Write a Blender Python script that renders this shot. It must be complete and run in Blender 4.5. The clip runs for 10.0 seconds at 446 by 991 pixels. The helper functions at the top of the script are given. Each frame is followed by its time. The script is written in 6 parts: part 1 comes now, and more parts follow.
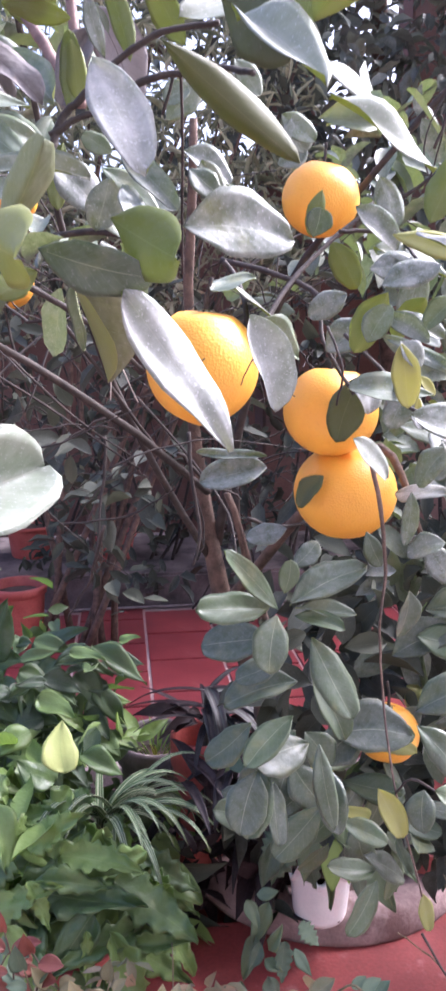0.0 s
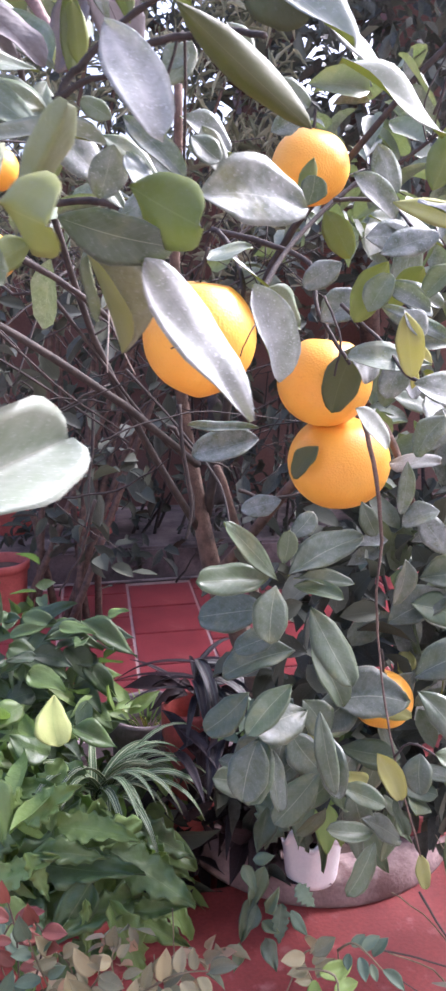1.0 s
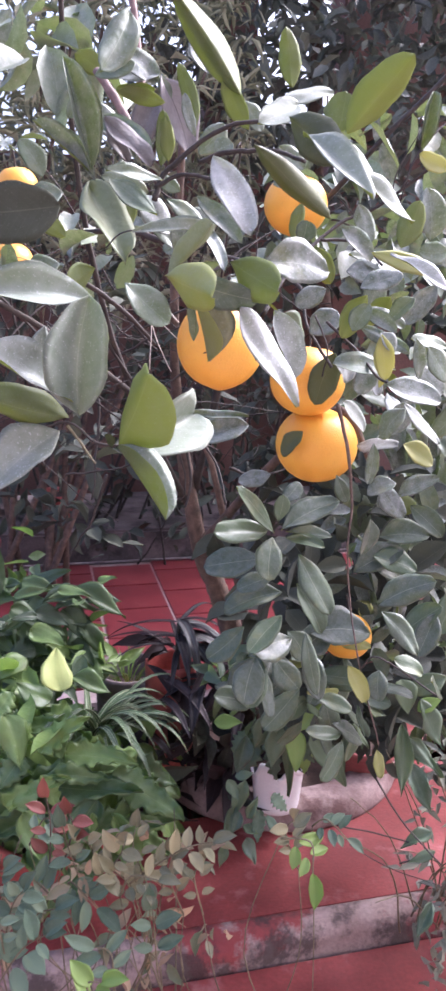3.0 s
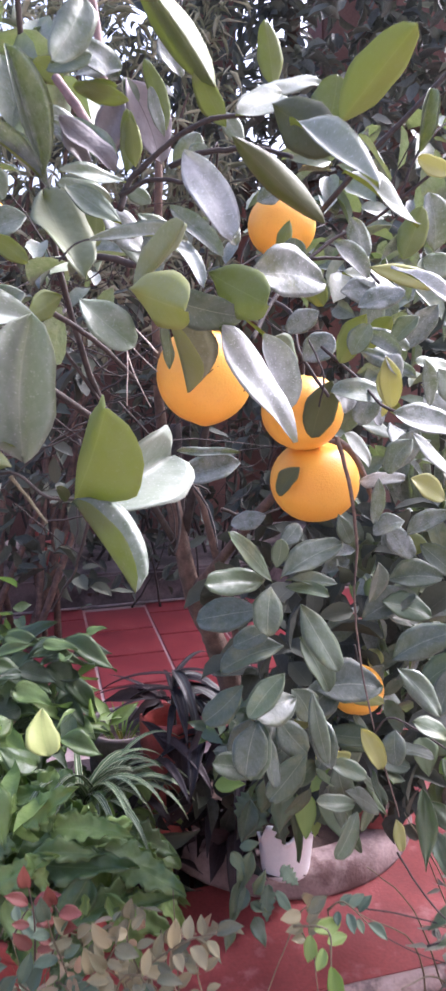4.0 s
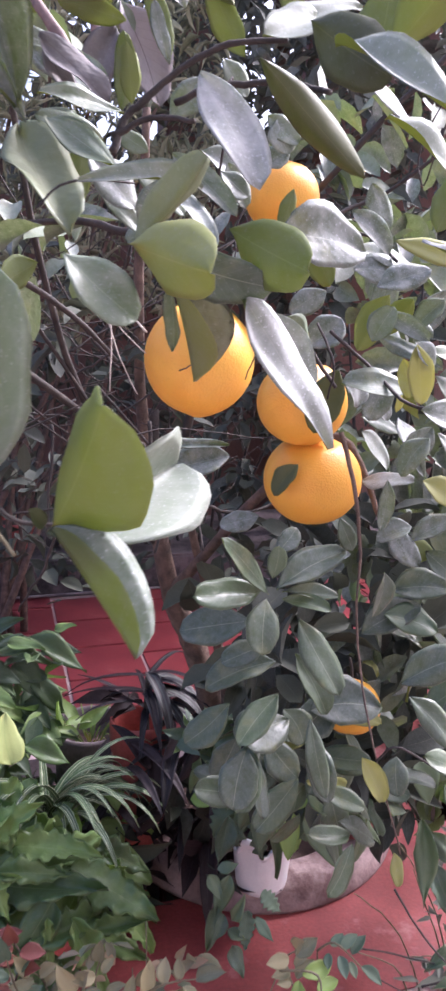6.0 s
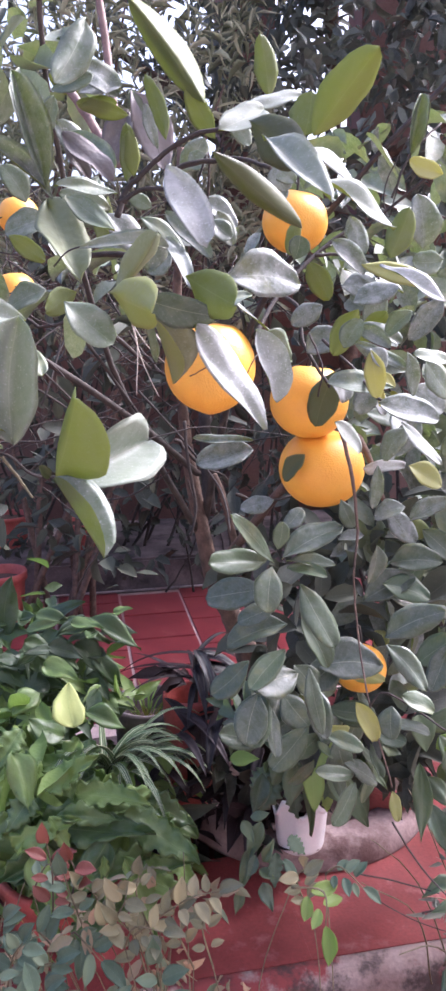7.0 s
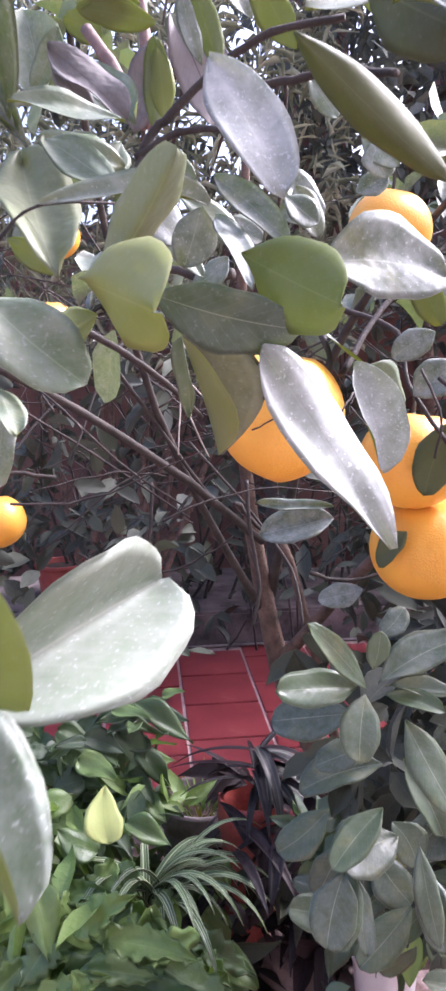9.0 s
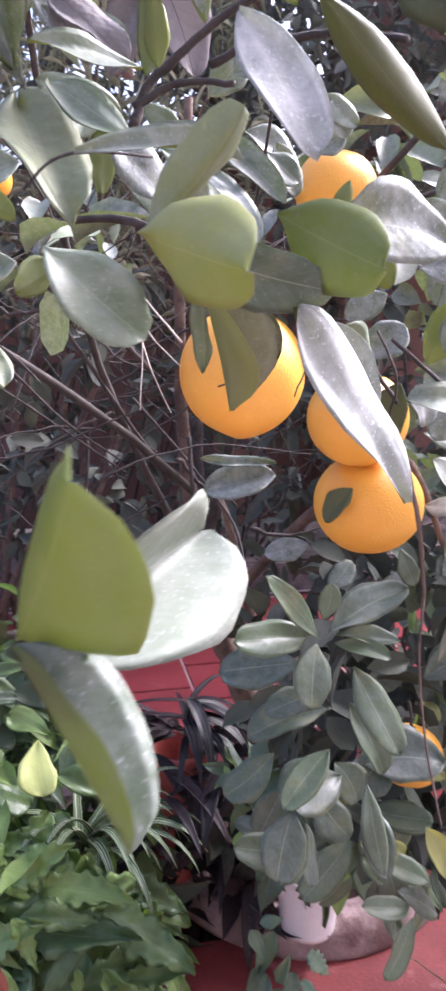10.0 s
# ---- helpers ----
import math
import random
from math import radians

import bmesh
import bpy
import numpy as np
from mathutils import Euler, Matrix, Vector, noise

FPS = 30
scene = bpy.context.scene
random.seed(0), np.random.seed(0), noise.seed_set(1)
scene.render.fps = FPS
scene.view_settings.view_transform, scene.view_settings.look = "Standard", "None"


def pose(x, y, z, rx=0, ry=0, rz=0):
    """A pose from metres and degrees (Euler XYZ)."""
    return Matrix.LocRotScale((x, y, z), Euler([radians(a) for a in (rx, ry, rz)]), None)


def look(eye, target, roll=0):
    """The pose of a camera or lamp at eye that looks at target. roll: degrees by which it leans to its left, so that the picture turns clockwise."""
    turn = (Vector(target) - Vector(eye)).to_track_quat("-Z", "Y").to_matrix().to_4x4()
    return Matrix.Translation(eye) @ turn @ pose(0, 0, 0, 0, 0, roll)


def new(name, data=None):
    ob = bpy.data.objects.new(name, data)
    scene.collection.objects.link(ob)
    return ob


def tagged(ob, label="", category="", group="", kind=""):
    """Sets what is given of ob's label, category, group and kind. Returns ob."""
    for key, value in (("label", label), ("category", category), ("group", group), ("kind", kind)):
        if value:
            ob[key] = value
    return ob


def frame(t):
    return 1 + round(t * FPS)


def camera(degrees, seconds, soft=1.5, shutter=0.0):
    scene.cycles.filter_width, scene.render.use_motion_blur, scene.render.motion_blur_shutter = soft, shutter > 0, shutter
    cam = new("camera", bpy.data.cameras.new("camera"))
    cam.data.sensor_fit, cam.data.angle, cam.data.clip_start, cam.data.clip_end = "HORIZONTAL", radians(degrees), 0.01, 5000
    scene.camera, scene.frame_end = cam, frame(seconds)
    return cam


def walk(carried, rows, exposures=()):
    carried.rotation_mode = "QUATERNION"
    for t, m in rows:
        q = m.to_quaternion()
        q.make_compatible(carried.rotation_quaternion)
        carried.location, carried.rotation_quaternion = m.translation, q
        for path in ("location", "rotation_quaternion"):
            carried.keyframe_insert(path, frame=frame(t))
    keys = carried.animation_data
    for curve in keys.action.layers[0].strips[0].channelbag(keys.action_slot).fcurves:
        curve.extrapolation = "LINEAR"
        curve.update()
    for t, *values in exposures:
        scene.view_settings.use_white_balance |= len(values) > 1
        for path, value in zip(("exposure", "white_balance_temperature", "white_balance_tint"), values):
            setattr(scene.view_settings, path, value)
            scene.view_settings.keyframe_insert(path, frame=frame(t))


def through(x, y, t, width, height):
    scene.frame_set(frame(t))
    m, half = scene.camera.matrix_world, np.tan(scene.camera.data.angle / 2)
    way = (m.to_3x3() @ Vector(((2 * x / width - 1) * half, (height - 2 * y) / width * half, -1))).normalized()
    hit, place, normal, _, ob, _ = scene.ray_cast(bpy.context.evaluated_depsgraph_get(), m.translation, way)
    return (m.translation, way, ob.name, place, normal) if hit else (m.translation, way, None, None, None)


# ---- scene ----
cam = camera(32.0, 10.0, soft=3.0, shutter=0.4)
PATH = [
    (0, (0.0357, -0.0018, 1.1734), (-0.0345, 1.9618, 0.7999), -0.12),
    (0.5, (0.0407, 0.0102, 1.1703), (-0.0500, 1.9581, 0.7259), -0.53),
    (1, (0.0158, -0.0029, 1.1723), (0.0040, 1.9478, 0.7314), -0.59),
    (1.5, (-0.0541, -0.0520, 1.1887), (0.0389, 1.9033, 0.7785), -0.13),
    (2, (-0.1078, -0.1064, 1.1792), (0.1585, 1.8260, 0.7377), 1.05),
    (2.5, (-0.1026, -0.1552, 1.1931), (0.1619, 1.7747, 0.7395), 2.05),
    (3, (-0.0653, -0.2180, 1.1935), (0.0682, 1.7243, 0.7357), 1.19),
    (3.2, (-0.0502, -0.2349, 1.1949), (0.0470, 1.7137, 0.7549), 0.57),
    (4.3, (-0.0540, -0.0572, 1.1778), (0.1047, 1.9032, 0.8150), -1.10),
    (4.5, (-0.0462, -0.0192, 1.1752), (0.0534, 1.9469, 0.8219), -1.43),
    (5, (-0.0016, 0.0424, 1.1964), (-0.0803, 2.0320, 1.0084), 0.67),
    (5.5, (-0.0215, 0.0312, 1.1875), (-0.0156, 2.0128, 0.9172), 0.22),
    (6, (-0.0682, -0.0212, 1.1820), (0.1559, 1.9234, 0.7719), 1.03),
    (6.2, (-0.0741, -0.0471, 1.1874), (0.1229, 1.9025, 0.7870), 0.92),
    (7.3, (0.0016, -0.1947, 1.1885), (0.0145, 1.7654, 0.7915), -0.98),
    (7.5, (-0.0015, -0.1748, 1.1862), (0.0356, 1.7814, 0.7715), -0.16),
    (8, (-0.0310, -0.0897, 1.1965), (0.1077, 1.8727, 0.8365), 1.69),
    (8.5, (-0.0473, -0.0041, 1.1809), (-0.0118, 1.9650, 0.8321), -1.57),
    (9, (-0.0148, 0.0792, 1.1867), (-0.1436, 2.0531, 0.8915), -0.95),
    (9.5, (-0.0169, 0.1101, 1.1831), (-0.1013, 2.0766, 0.8285), -0.43),
    (10, (-0.0567, 0.0700, 1.1875), (0.0473, 2.0258, 0.7824), 0.67),
]
walk(cam, [(t, look(eye, target, roll)) for t, eye, target, roll in PATH], exposures=[(0.0, 2.04, 5500, 25), (2.5, 2.00, 5500, 25), (4.5, 1.88, 5500, 25), (5.8, 1.72, 5550, 26), (7.5, 1.96, 5500, 25), (10.0, 1.94, 5550, 26)])



# ---- world, sun ----
world = bpy.data.worlds.new("sky")
scene.world = world
world.use_nodes = True
wn, wl = world.node_tree.nodes, world.node_tree.links
sky = wn.new("ShaderNodeTexSky")
sky.sky_type, sky.sun_disc = "NISHITA", False
sky.sun_elevation, sky.sun_rotation = radians(45), radians(61)
sky.air_density, sky.dust_density = 1.0, 9.0
wl.new(sky.outputs[0], wn["Background"].inputs[0])
wn["Background"].inputs[1].default_value = 0.15
sun = new("sun", bpy.data.lights.new("sun", "SUN"))
sun.data.energy, sun.data.angle, sun.data.color = 2.2, radians(10), (1.0, 0.95, 0.88)
sun.matrix_world = look((2.5, 1.4, 2.9), (0, 0, 0))


# ---- materials ----
def material(name):
    m = bpy.data.materials.new(name)
    m.use_nodes = True
    return m, m.node_tree.nodes, m.node_tree.links, m.node_tree.nodes["Principled BSDF"]


def noise_node(n, l, scale, detail=4.0, rough=0.55, coord="Object"):
    tc = n.new("ShaderNodeTexCoord")
    t = n.new("ShaderNodeTexNoise")
    t.inputs["Scale"].default_value, t.inputs["Detail"].default_value, t.inputs["Roughness"].default_value = scale, detail, rough
    l.new(tc.outputs[coord], t.inputs["Vector"])
    return t.outputs["Fac"]


def ramp(n, l, fac, stops):
    r = n.new("ShaderNodeValToRGB")
    e = r.color_ramp.elements
    while len(e) < len(stops):
        e.new(0.5)
    for k, (p, c) in zip(e, stops):
        k.position, k.color = p, (*c, 1)
    l.new(fac, r.inputs[0])
    return r.outputs[0]


def mix(n, l, fac, a, b, blend="MIX"):
    m = n.new("ShaderNodeMix")
    m.data_type, m.blend_type = "RGBA", blend
    for s, v in ((0, fac), (6, a), (7, b)):
        if isinstance(v, (int, float)):
            m.inputs[s].default_value = v
        elif isinstance(v, tuple):
            m.inputs[s].default_value = (*v, 1)
        else:
            l.new(v, m.inputs[s])
    return m.outputs[2]


def math_node(n, l, op, a, b=None, c=None):
    m = n.new("ShaderNodeMath")
    m.operation = op
    for s, v in enumerate((a, b, c)):
        if v is None:
            continue
        if isinstance(v, (int, float)):
            m.inputs[s].default_value = v
        else:
            l.new(v, m.inputs[s])
    return m.outputs[0]


def bump(n, l, height, strength, distance=0.002):
    b = n.new("ShaderNodeBump")
    b.inputs["Strength"].default_value, b.inputs["Distance"].default_value = strength, distance
    l.new(height, b.inputs["Height"])
    return b.outputs[0]


def surface(name, dark, light, scale=12.0, rough=0.8, relief=0.4, grain=160.0, spread=(0.3, 0.7), stain=None, stain_at=(0.55, 0.68), stain_scale=3.0):
    """A matt surface with broad patches, fine grain, relief and, if given, stains."""
    m, n, l, p = material(name)
    col = ramp(n, l, noise_node(n, l, scale, 6), [(spread[0], dark), (spread[1], light)])
    g = noise_node(n, l, grain, 3)
    col = mix(n, l, 0.35, col, ramp(n, l, g, [(0.3, (0.35, 0.35, 0.35)), (0.7, (0.75, 0.75, 0.75))]), "OVERLAY")
    if stain:
        col = mix(n, l, ramp(n, l, noise_node(n, l, stain_scale, 8, 0.65), [(stain_at[0], (0, 0, 0)), (stain_at[1], (1, 1, 1))]), col, stain)
    l.new(col, p.inputs["Base Color"])
    p.inputs["Roughness"].default_value = rough
    l.new(bump(n, l, g, relief), p.inputs["Normal"])
    return m


def leaf_noise(n, l, scale, detail=4.0, rough=0.55):
    """Noise at real-world size, so that it runs alike over leaves of every length."""
    t = n.new("ShaderNodeTexNoise")
    t.inputs["Scale"].default_value, t.inputs["Detail"].default_value, t.inputs["Roughness"].default_value = scale, detail, rough
    l.new(n.new("ShaderNodeNewGeometry").outputs["Position"], t.inputs["Vector"])
    return t.outputs["Fac"]


def leaf_material(name, dark, light, vein, rough=0.38, dust=0.25, through=0.3, glow=None, vein_size=0.35, relief=0.16, random_by="Object", stripes=0.0, stripe_colour=(0.5, 0.55, 0.35), coat=0.0, margin=0.3, blight=0.0, even=0.25):
    """A leaf blade: two greens, a pale midrib, side veins and margin, dust film and specks, gloss and some light passing through."""
    m, n, l, p = material(name)
    uv = n.new("ShaderNodeUVMap")
    sep = n.new("ShaderNodeSeparateXYZ")
    l.new(uv.outputs[0], sep.inputs[0])
    across = math_node(n, l, "ABSOLUTE", math_node(n, l, "SUBTRACT", sep.outputs[0], 0.5))
    along = sep.outputs[1]
    if random_by == "Object":
        rnd = n.new("ShaderNodeObjectInfo").outputs["Random"]
    else:
        rnd = n.new("ShaderNodeNewGeometry").outputs["Random Per Island"]
    patch = leaf_noise(n, l, 38.0, 3)
    mixfac = math_node(n, l, "MULTIPLY_ADD", patch, 0.9, math_node(n, l, "MULTIPLY_ADD", rnd, 1.3, -0.6))
    clamp = n.new("ShaderNodeClamp")
    l.new(mixfac, clamp.inputs[0])
    col = mix(n, l, clamp.outputs[0], dark, light)
    if blight:
        sick = ramp(n, l, leaf_noise(n, l, 30.0, 4), [(0.56, (0, 0, 0)), (0.70, (1, 1, 1))])
        col = mix(n, l, math_node(n, l, "MULTIPLY", sick, blight), col, (0.26, 0.25, 0.08))
    ribs = math_node(n, l, "PINGPONG", math_node(n, l, "MULTIPLY_ADD", across, -0.55, along), 0.05)
    ribs = math_node(n, l, "SMOOTH_MIN", ribs, 0.045, 0.02)
    rib_line = math_node(n, l, "MULTIPLY", math_node(n, l, "LESS_THAN", ribs, 0.005), 0.2 * vein_size)
    mid = math_node(n, l, "MULTIPLY", math_node(n, l, "LESS_THAN", across, 0.011), vein_size)
    edge = math_node(n, l, "MULTIPLY", math_node(n, l, "GREATER_THAN", across, 0.482), margin)
    col = mix(n, l, math_node(n, l, "MAXIMUM", edge, math_node(n, l, "MAXIMUM", mid, rib_line)), col, vein)
    if stripes:
        st = math_node(n, l, "GREATER_THAN", math_node(n, l, "PINGPONG", across, 0.17), 0.17 - 0.17 * stripes)
        col = mix(n, l, st, col, stripe_colour)
    specks = ramp(n, l, leaf_noise(n, l, 620.0, 2), [(0.62, (0, 0, 0)), (0.69, (1, 1, 1))])
    film = ramp(n, l, leaf_noise(n, l, 95.0, 8, 0.7), [(0.36, (even, even, even)), (0.64, (1.15, 1.15, 1.15))])
    # grey film of dust; on citrus tops its amount also paints in sky sheen
    grime = math_node(n, l, "MULTIPLY", math_node(n, l, "ADD", film, math_node(n, l, "MULTIPLY", specks, 0.95)), dust)
    grime = math_node(n, l, "MULTIPLY", grime, math_node(n, l, "MULTIPLY_ADD", rnd, -0.9, 1.45))
    col = mix(n, l, grime, col, (0.54, 0.55, 0.55))
    l.new(col, p.inputs["Base Color"])
    rg = math_node(n, l, "MULTIPLY_ADD", film, 0.22, rough - 0.1)
    l.new(rg, p.inputs["Roughness"])
    p.inputs["Coat Weight"].default_value = coat
    p.inputs["Coat Roughness"].default_value = 0.3
    h = math_node(n, l, "MULTIPLY_ADD", ribs, 1.0, math_node(n, l, "MULTIPLY_ADD", leaf_noise(n, l, 75.0, 2), 1.5, math_node(n, l, "MULTIPLY", leaf_noise(n, l, 420.0, 3), 0.10)))
    l.new(bump(n, l, h, relief, 0.002), p.inputs["Normal"])
    if through:
        t = n.new("ShaderNodeBsdfTranslucent")
        if glow:
            t.inputs[0].default_value = (*glow, 1)
        else:
            l.new(col, t.inputs[0])
        sh = n.new("ShaderNodeMixShader")
        sh.inputs[0].default_value = through
        l.new(p.outputs[0], sh.inputs[1])
        l.new(t.outputs[0], sh.inputs[2])
        l.new(sh.outputs[0], n["Material Output"].inputs[0])
    return m


LEAF_TOP = leaf_material("citrus_leaf_top", (0.022, 0.048, 0.026), (0.075, 0.115, 0.052), (0.34, 0.38, 0.26), rough=0.46, dust=0.30, through=0.2, glow=(0.28, 0.33, 0.07), coat=0.04, relief=0.4, vein_size=0.42, blight=0.35)
LEAF_UNDER = leaf_material("citrus_leaf_underside", (0.11, 0.155, 0.035), (0.225, 0.265, 0.06), (0.34, 0.38, 0.13), rough=0.5, dust=0.13, through=0.5, glow=(0.44, 0.51, 0.07), relief=0.35, vein_size=0.5)
# Dusty leaf, whitened further so its colour carries sunlight and sky sheen
LEAF_DUST_SHEEN = leaf_material("citrus_leaf_dust_and_sheen", (0.040, 0.074, 0.040), (0.085, 0.125, 0.065), (0.36, 0.38, 0.28), rough=0.56, dust=0.52, through=0.2, glow=(0.26, 0.32, 0.08), coat=0.05, relief=0.2, even=0.6)
LEAF_DRY = leaf_material("pale_dry_leaf", (0.17, 0.152, 0.15), (0.31, 0.28, 0.275), (0.15, 0.12, 0.12), rough=0.7, dust=0.1, through=0.3, relief=1.0, vein_size=0.9)
LEAF_YELLOW = leaf_material("citrus_leaf_yellowing", (0.22, 0.26, 0.06), (0.42, 0.41, 0.13), (0.5, 0.48, 0.22), rough=0.5, dust=0.12, through=0.4, glow=(0.55, 0.54, 0.10))
LEAF_FILL = leaf_material("citrus_leaf_inner", (0.024, 0.046, 0.026), (0.098, 0.138, 0.064), (0.25, 0.28, 0.18), rough=0.46, dust=0.26, through=0.16, glow=(0.18, 0.25, 0.06), random_by="Island", coat=0.03, blight=0.4)
# Near-black leaf: the shade of gaps and deep foliage is put into its colour
LEAF_DARK = leaf_material("leaf_dark_shade_tinted", (0.019, 0.026, 0.016), (0.053, 0.062, 0.036), (0.14, 0.15, 0.10), rough=0.7, dust=0.05, through=0.2, random_by="Island")
# Paler copy of the dark leaf: distance haze put into the colour
LEAF_HAZE = leaf_material("far_leaf_haze_tinted", (0.048, 0.060, 0.048), (0.120, 0.138, 0.098), (0.14, 0.15, 0.10), rough=0.45, dust=0.1, through=0.2, random_by="Island")
BARK = surface("bark", (0.052, 0.035, 0.028), (0.165, 0.108, 0.080), 40, 0.9, 0.8, 220)
TWIG = surface("twig_bark", (0.020, 0.016, 0.014), (0.058, 0.045, 0.038), 60, 0.8, 0.5, 300)
# tile red lowered so that the trees' shade is part of its colour
RED_TILE = surface("red_glazed_tile", (0.16, 0.024, 0.028), (0.24, 0.04, 0.042), 6, 0.4, 0.15, 180, stain=(0.30, 0.11, 0.10), stain_at=(0.6, 0.75))
GROUT = surface("pale_grout", (0.42, 0.30, 0.27), (0.55, 0.42, 0.38), 20, 0.9, 0.4)
RED_PAINT = surface("worn_red_floor_paint", (0.150, 0.024, 0.024), (0.240, 0.046, 0.042), 9, 0.52, 0.4, 140, stain=(0.28, 0.11, 0.105), stain_at=(0.57, 0.68), stain_scale=13)
CONCRETE = surface("weathered_concrete", (0.14, 0.115, 0.115), (0.31, 0.255, 0.25), 10, 0.9, 0.7, 120, stain=(0.065, 0.055, 0.05), stain_at=(0.50, 0.66), stain_scale=7)
STEM = surface("green_brown_stem", (0.09, 0.075, 0.04), (0.20, 0.17, 0.10), 50, 0.7, 0.3, 250)
LEAF_WORN = leaf_material("worn_pale_leaf", (0.10, 0.13, 0.06), (0.20, 0.235, 0.12), (0.4, 0.42, 0.24), rough=0.5, dust=0.15, through=0.3, glow=(0.4, 0.42, 0.12), relief=0.7)
PLINTH = surface("stained_plinth_concrete", (0.075, 0.058, 0.056), (0.19, 0.15, 0.145), 7, 0.9, 0.7, 120, stain=(0.04, 0.033, 0.032), stain_at=(0.46, 0.62), stain_scale=5)
STRAW = surface("dry_straw", (0.42, 0.36, 0.30), (0.62, 0.55, 0.47), 60, 0.8, 0.3, 300)
# part of this gloss is the pale film, sky sheen put into the colour
LEAF_GLAZED = leaf_material("citrus_leaf_glossy", (0.045, 0.082, 0.032), (0.085, 0.13, 0.05), (0.3, 0.36, 0.2), rough=0.48, dust=0.25, through=0.15, glow=(0.3, 0.4, 0.08), coat=0.06, relief=0.5)
SOIL = surface("dark_garden_soil", (0.042, 0.025, 0.020), (0.11, 0.070, 0.052), 25, 0.95, 1.0, 90)
CLAY = surface("red_painted_clay", (0.33, 0.06, 0.05), (0.45, 0.12, 0.10), 14, 0.6, 0.3, 150, stain=(0.5, 0.36, 0.33), stain_at=(0.62, 0.8))
EDGE = surface("mouldy_worn_edge", (0.20, 0.13, 0.12), (0.40, 0.30, 0.28), 9, 0.9, 0.8, 120, stain=(0.25, 0.05, 0.05), stain_at=(0.50, 0.56), stain_scale=5)
n, l = EDGE.node_tree.nodes, EDGE.node_tree.links
p = n["Principled BSDF"]
mould = ramp(n, l, noise_node(n, l, 11.0, 8, 0.7), [(0.47, (0, 0, 0)), (0.58, (1, 1, 1))])
l.new(mix(n, l, math_node(n, l, "MULTIPLY", mould, 0.85), p.inputs["Base Color"].links[0].from_socket, (0.05, 0.036, 0.034)), p.inputs["Base Color"])
WALL = surface("brown_plaster_wall", (0.12, 0.062, 0.050), (0.21, 0.112, 0.090), 3, 0.9, 0.4, 90, stain=(0.12, 0.09, 0.08), stain_at=(0.5, 0.7))
WHITE = surface("chipped_white_paint", (0.78, 0.81, 0.82), (0.86, 0.88, 0.89), 18, 0.5, 0.3, 160, stain=(0.35, 0.30, 0.27), stain_at=(0.66, 0.70), stain_scale=22)


def peel_material():
    m, n, l, p = material("orange_peel")
    rnd = n.new("ShaderNodeObjectInfo").outputs["Random"]
    base = ramp(n, l, noise_node(n, l, 14.0, 4), [(0.3, (0.78, 0.35, 0.034)), (0.75, (0.86, 0.46, 0.065))])
    base = mix(n, l, math_node(n, l, "MULTIPLY", rnd, 0.35), base, (0.84, 0.43, 0.05))
    dots = ramp(n, l, noise_node(n, l, 330.0, 2), [(0.55, (0, 0, 0)), (0.75, (1, 1, 1))])
    base = mix(n, l, math_node(n, l, "MULTIPLY", dots, 0.18), base, (0.55, 0.26, 0.04))
    l.new(base, p.inputs["Base Color"])
    p.inputs["Roughness"].default_value = 0.42
    p.inputs["Subsurface Weight"].default_value = 0.12
    p.inputs["Subsurface Radius"].default_value = (0.006, 0.003, 0.001)
    v = n.new("ShaderNodeTexVoronoi")
    v.inputs["Scale"].default_value = 420.0
    tc = n.new("ShaderNodeTexCoord")
    l.new(tc.outputs["Object"], v.inputs["Vector"])
    l.new(bump(n, l, v.outputs["Distance"], 0.28, 0.001), p.inputs["Normal"])
    return m


PEEL = peel_material()
CALYX = surface("dry_calyx", (0.12, 0.13, 0.05), (0.24, 0.20, 0.10), 60, 0.8, 0.5, 300)


# ---- builders ----
def thing(name, at, label, category, group="", kind=""):
    ob = new(name)
    ob.empty_display_size = 0.05
    ob.matrix_basis = Matrix.Translation(at)
    bpy.context.view_layer.update()
    return tagged(ob, label, category, group, kind)


def under(ob, parent, world_matrix):
    """Puts ob under parent so that it stands at world_matrix."""
    ob.parent = parent
    ob.matrix_basis = world_of(parent).inverted() @ world_matrix
    return ob


def world_of(ob):
    m = ob.matrix_basis.copy()
    while ob.parent:
        ob = ob.parent
        m = ob.matrix_basis @ m
    return m


def mesh_of(name, verts, faces, mats, smooth=True, uvs=None, index=None):
    me = bpy.data.meshes.new(name)
    me.from_pydata([tuple(v) for v in verts], [], [tuple(f) for f in faces])
    for m in mats if isinstance(mats, (list, tuple)) else [mats]:
        me.materials.append(m)
    if index is not None:
        me.polygons.foreach_set("material_index", index)
    if smooth:
        me.polygons.foreach_set("use_smooth", [True] * len(me.polygons))
    if uvs is not None:
        layer = me.uv_layers.new(name="UVMap")
        loops = np.zeros(len(me.loops), dtype=np.int32)
        me.loops.foreach_get("vertex_index", loops)
        layer.data.foreach_set("uv", np.asarray(uvs, dtype=np.float32)[loops].ravel())
    me.update()
    return me


def part(name, bm, mat, parent, label="", smooth=True, at=None):
    """Links a bmesh (in world places, or in its own frame with at) as one mesh under a thing or part."""
    me = bpy.data.meshes.new(name)
    bm.to_mesh(me)
    bm.free()
    for m in mat if isinstance(mat, (list, tuple)) else [mat]:
        me.materials.append(m)
    if smooth:
        me.polygons.foreach_set("use_smooth", [True] * len(me.polygons))
    ob = new(name, me)
    if parent:
        under(ob, parent, at or Matrix.Identity(4))
    elif at:
        ob.matrix_basis = at
    return tagged(ob, label)


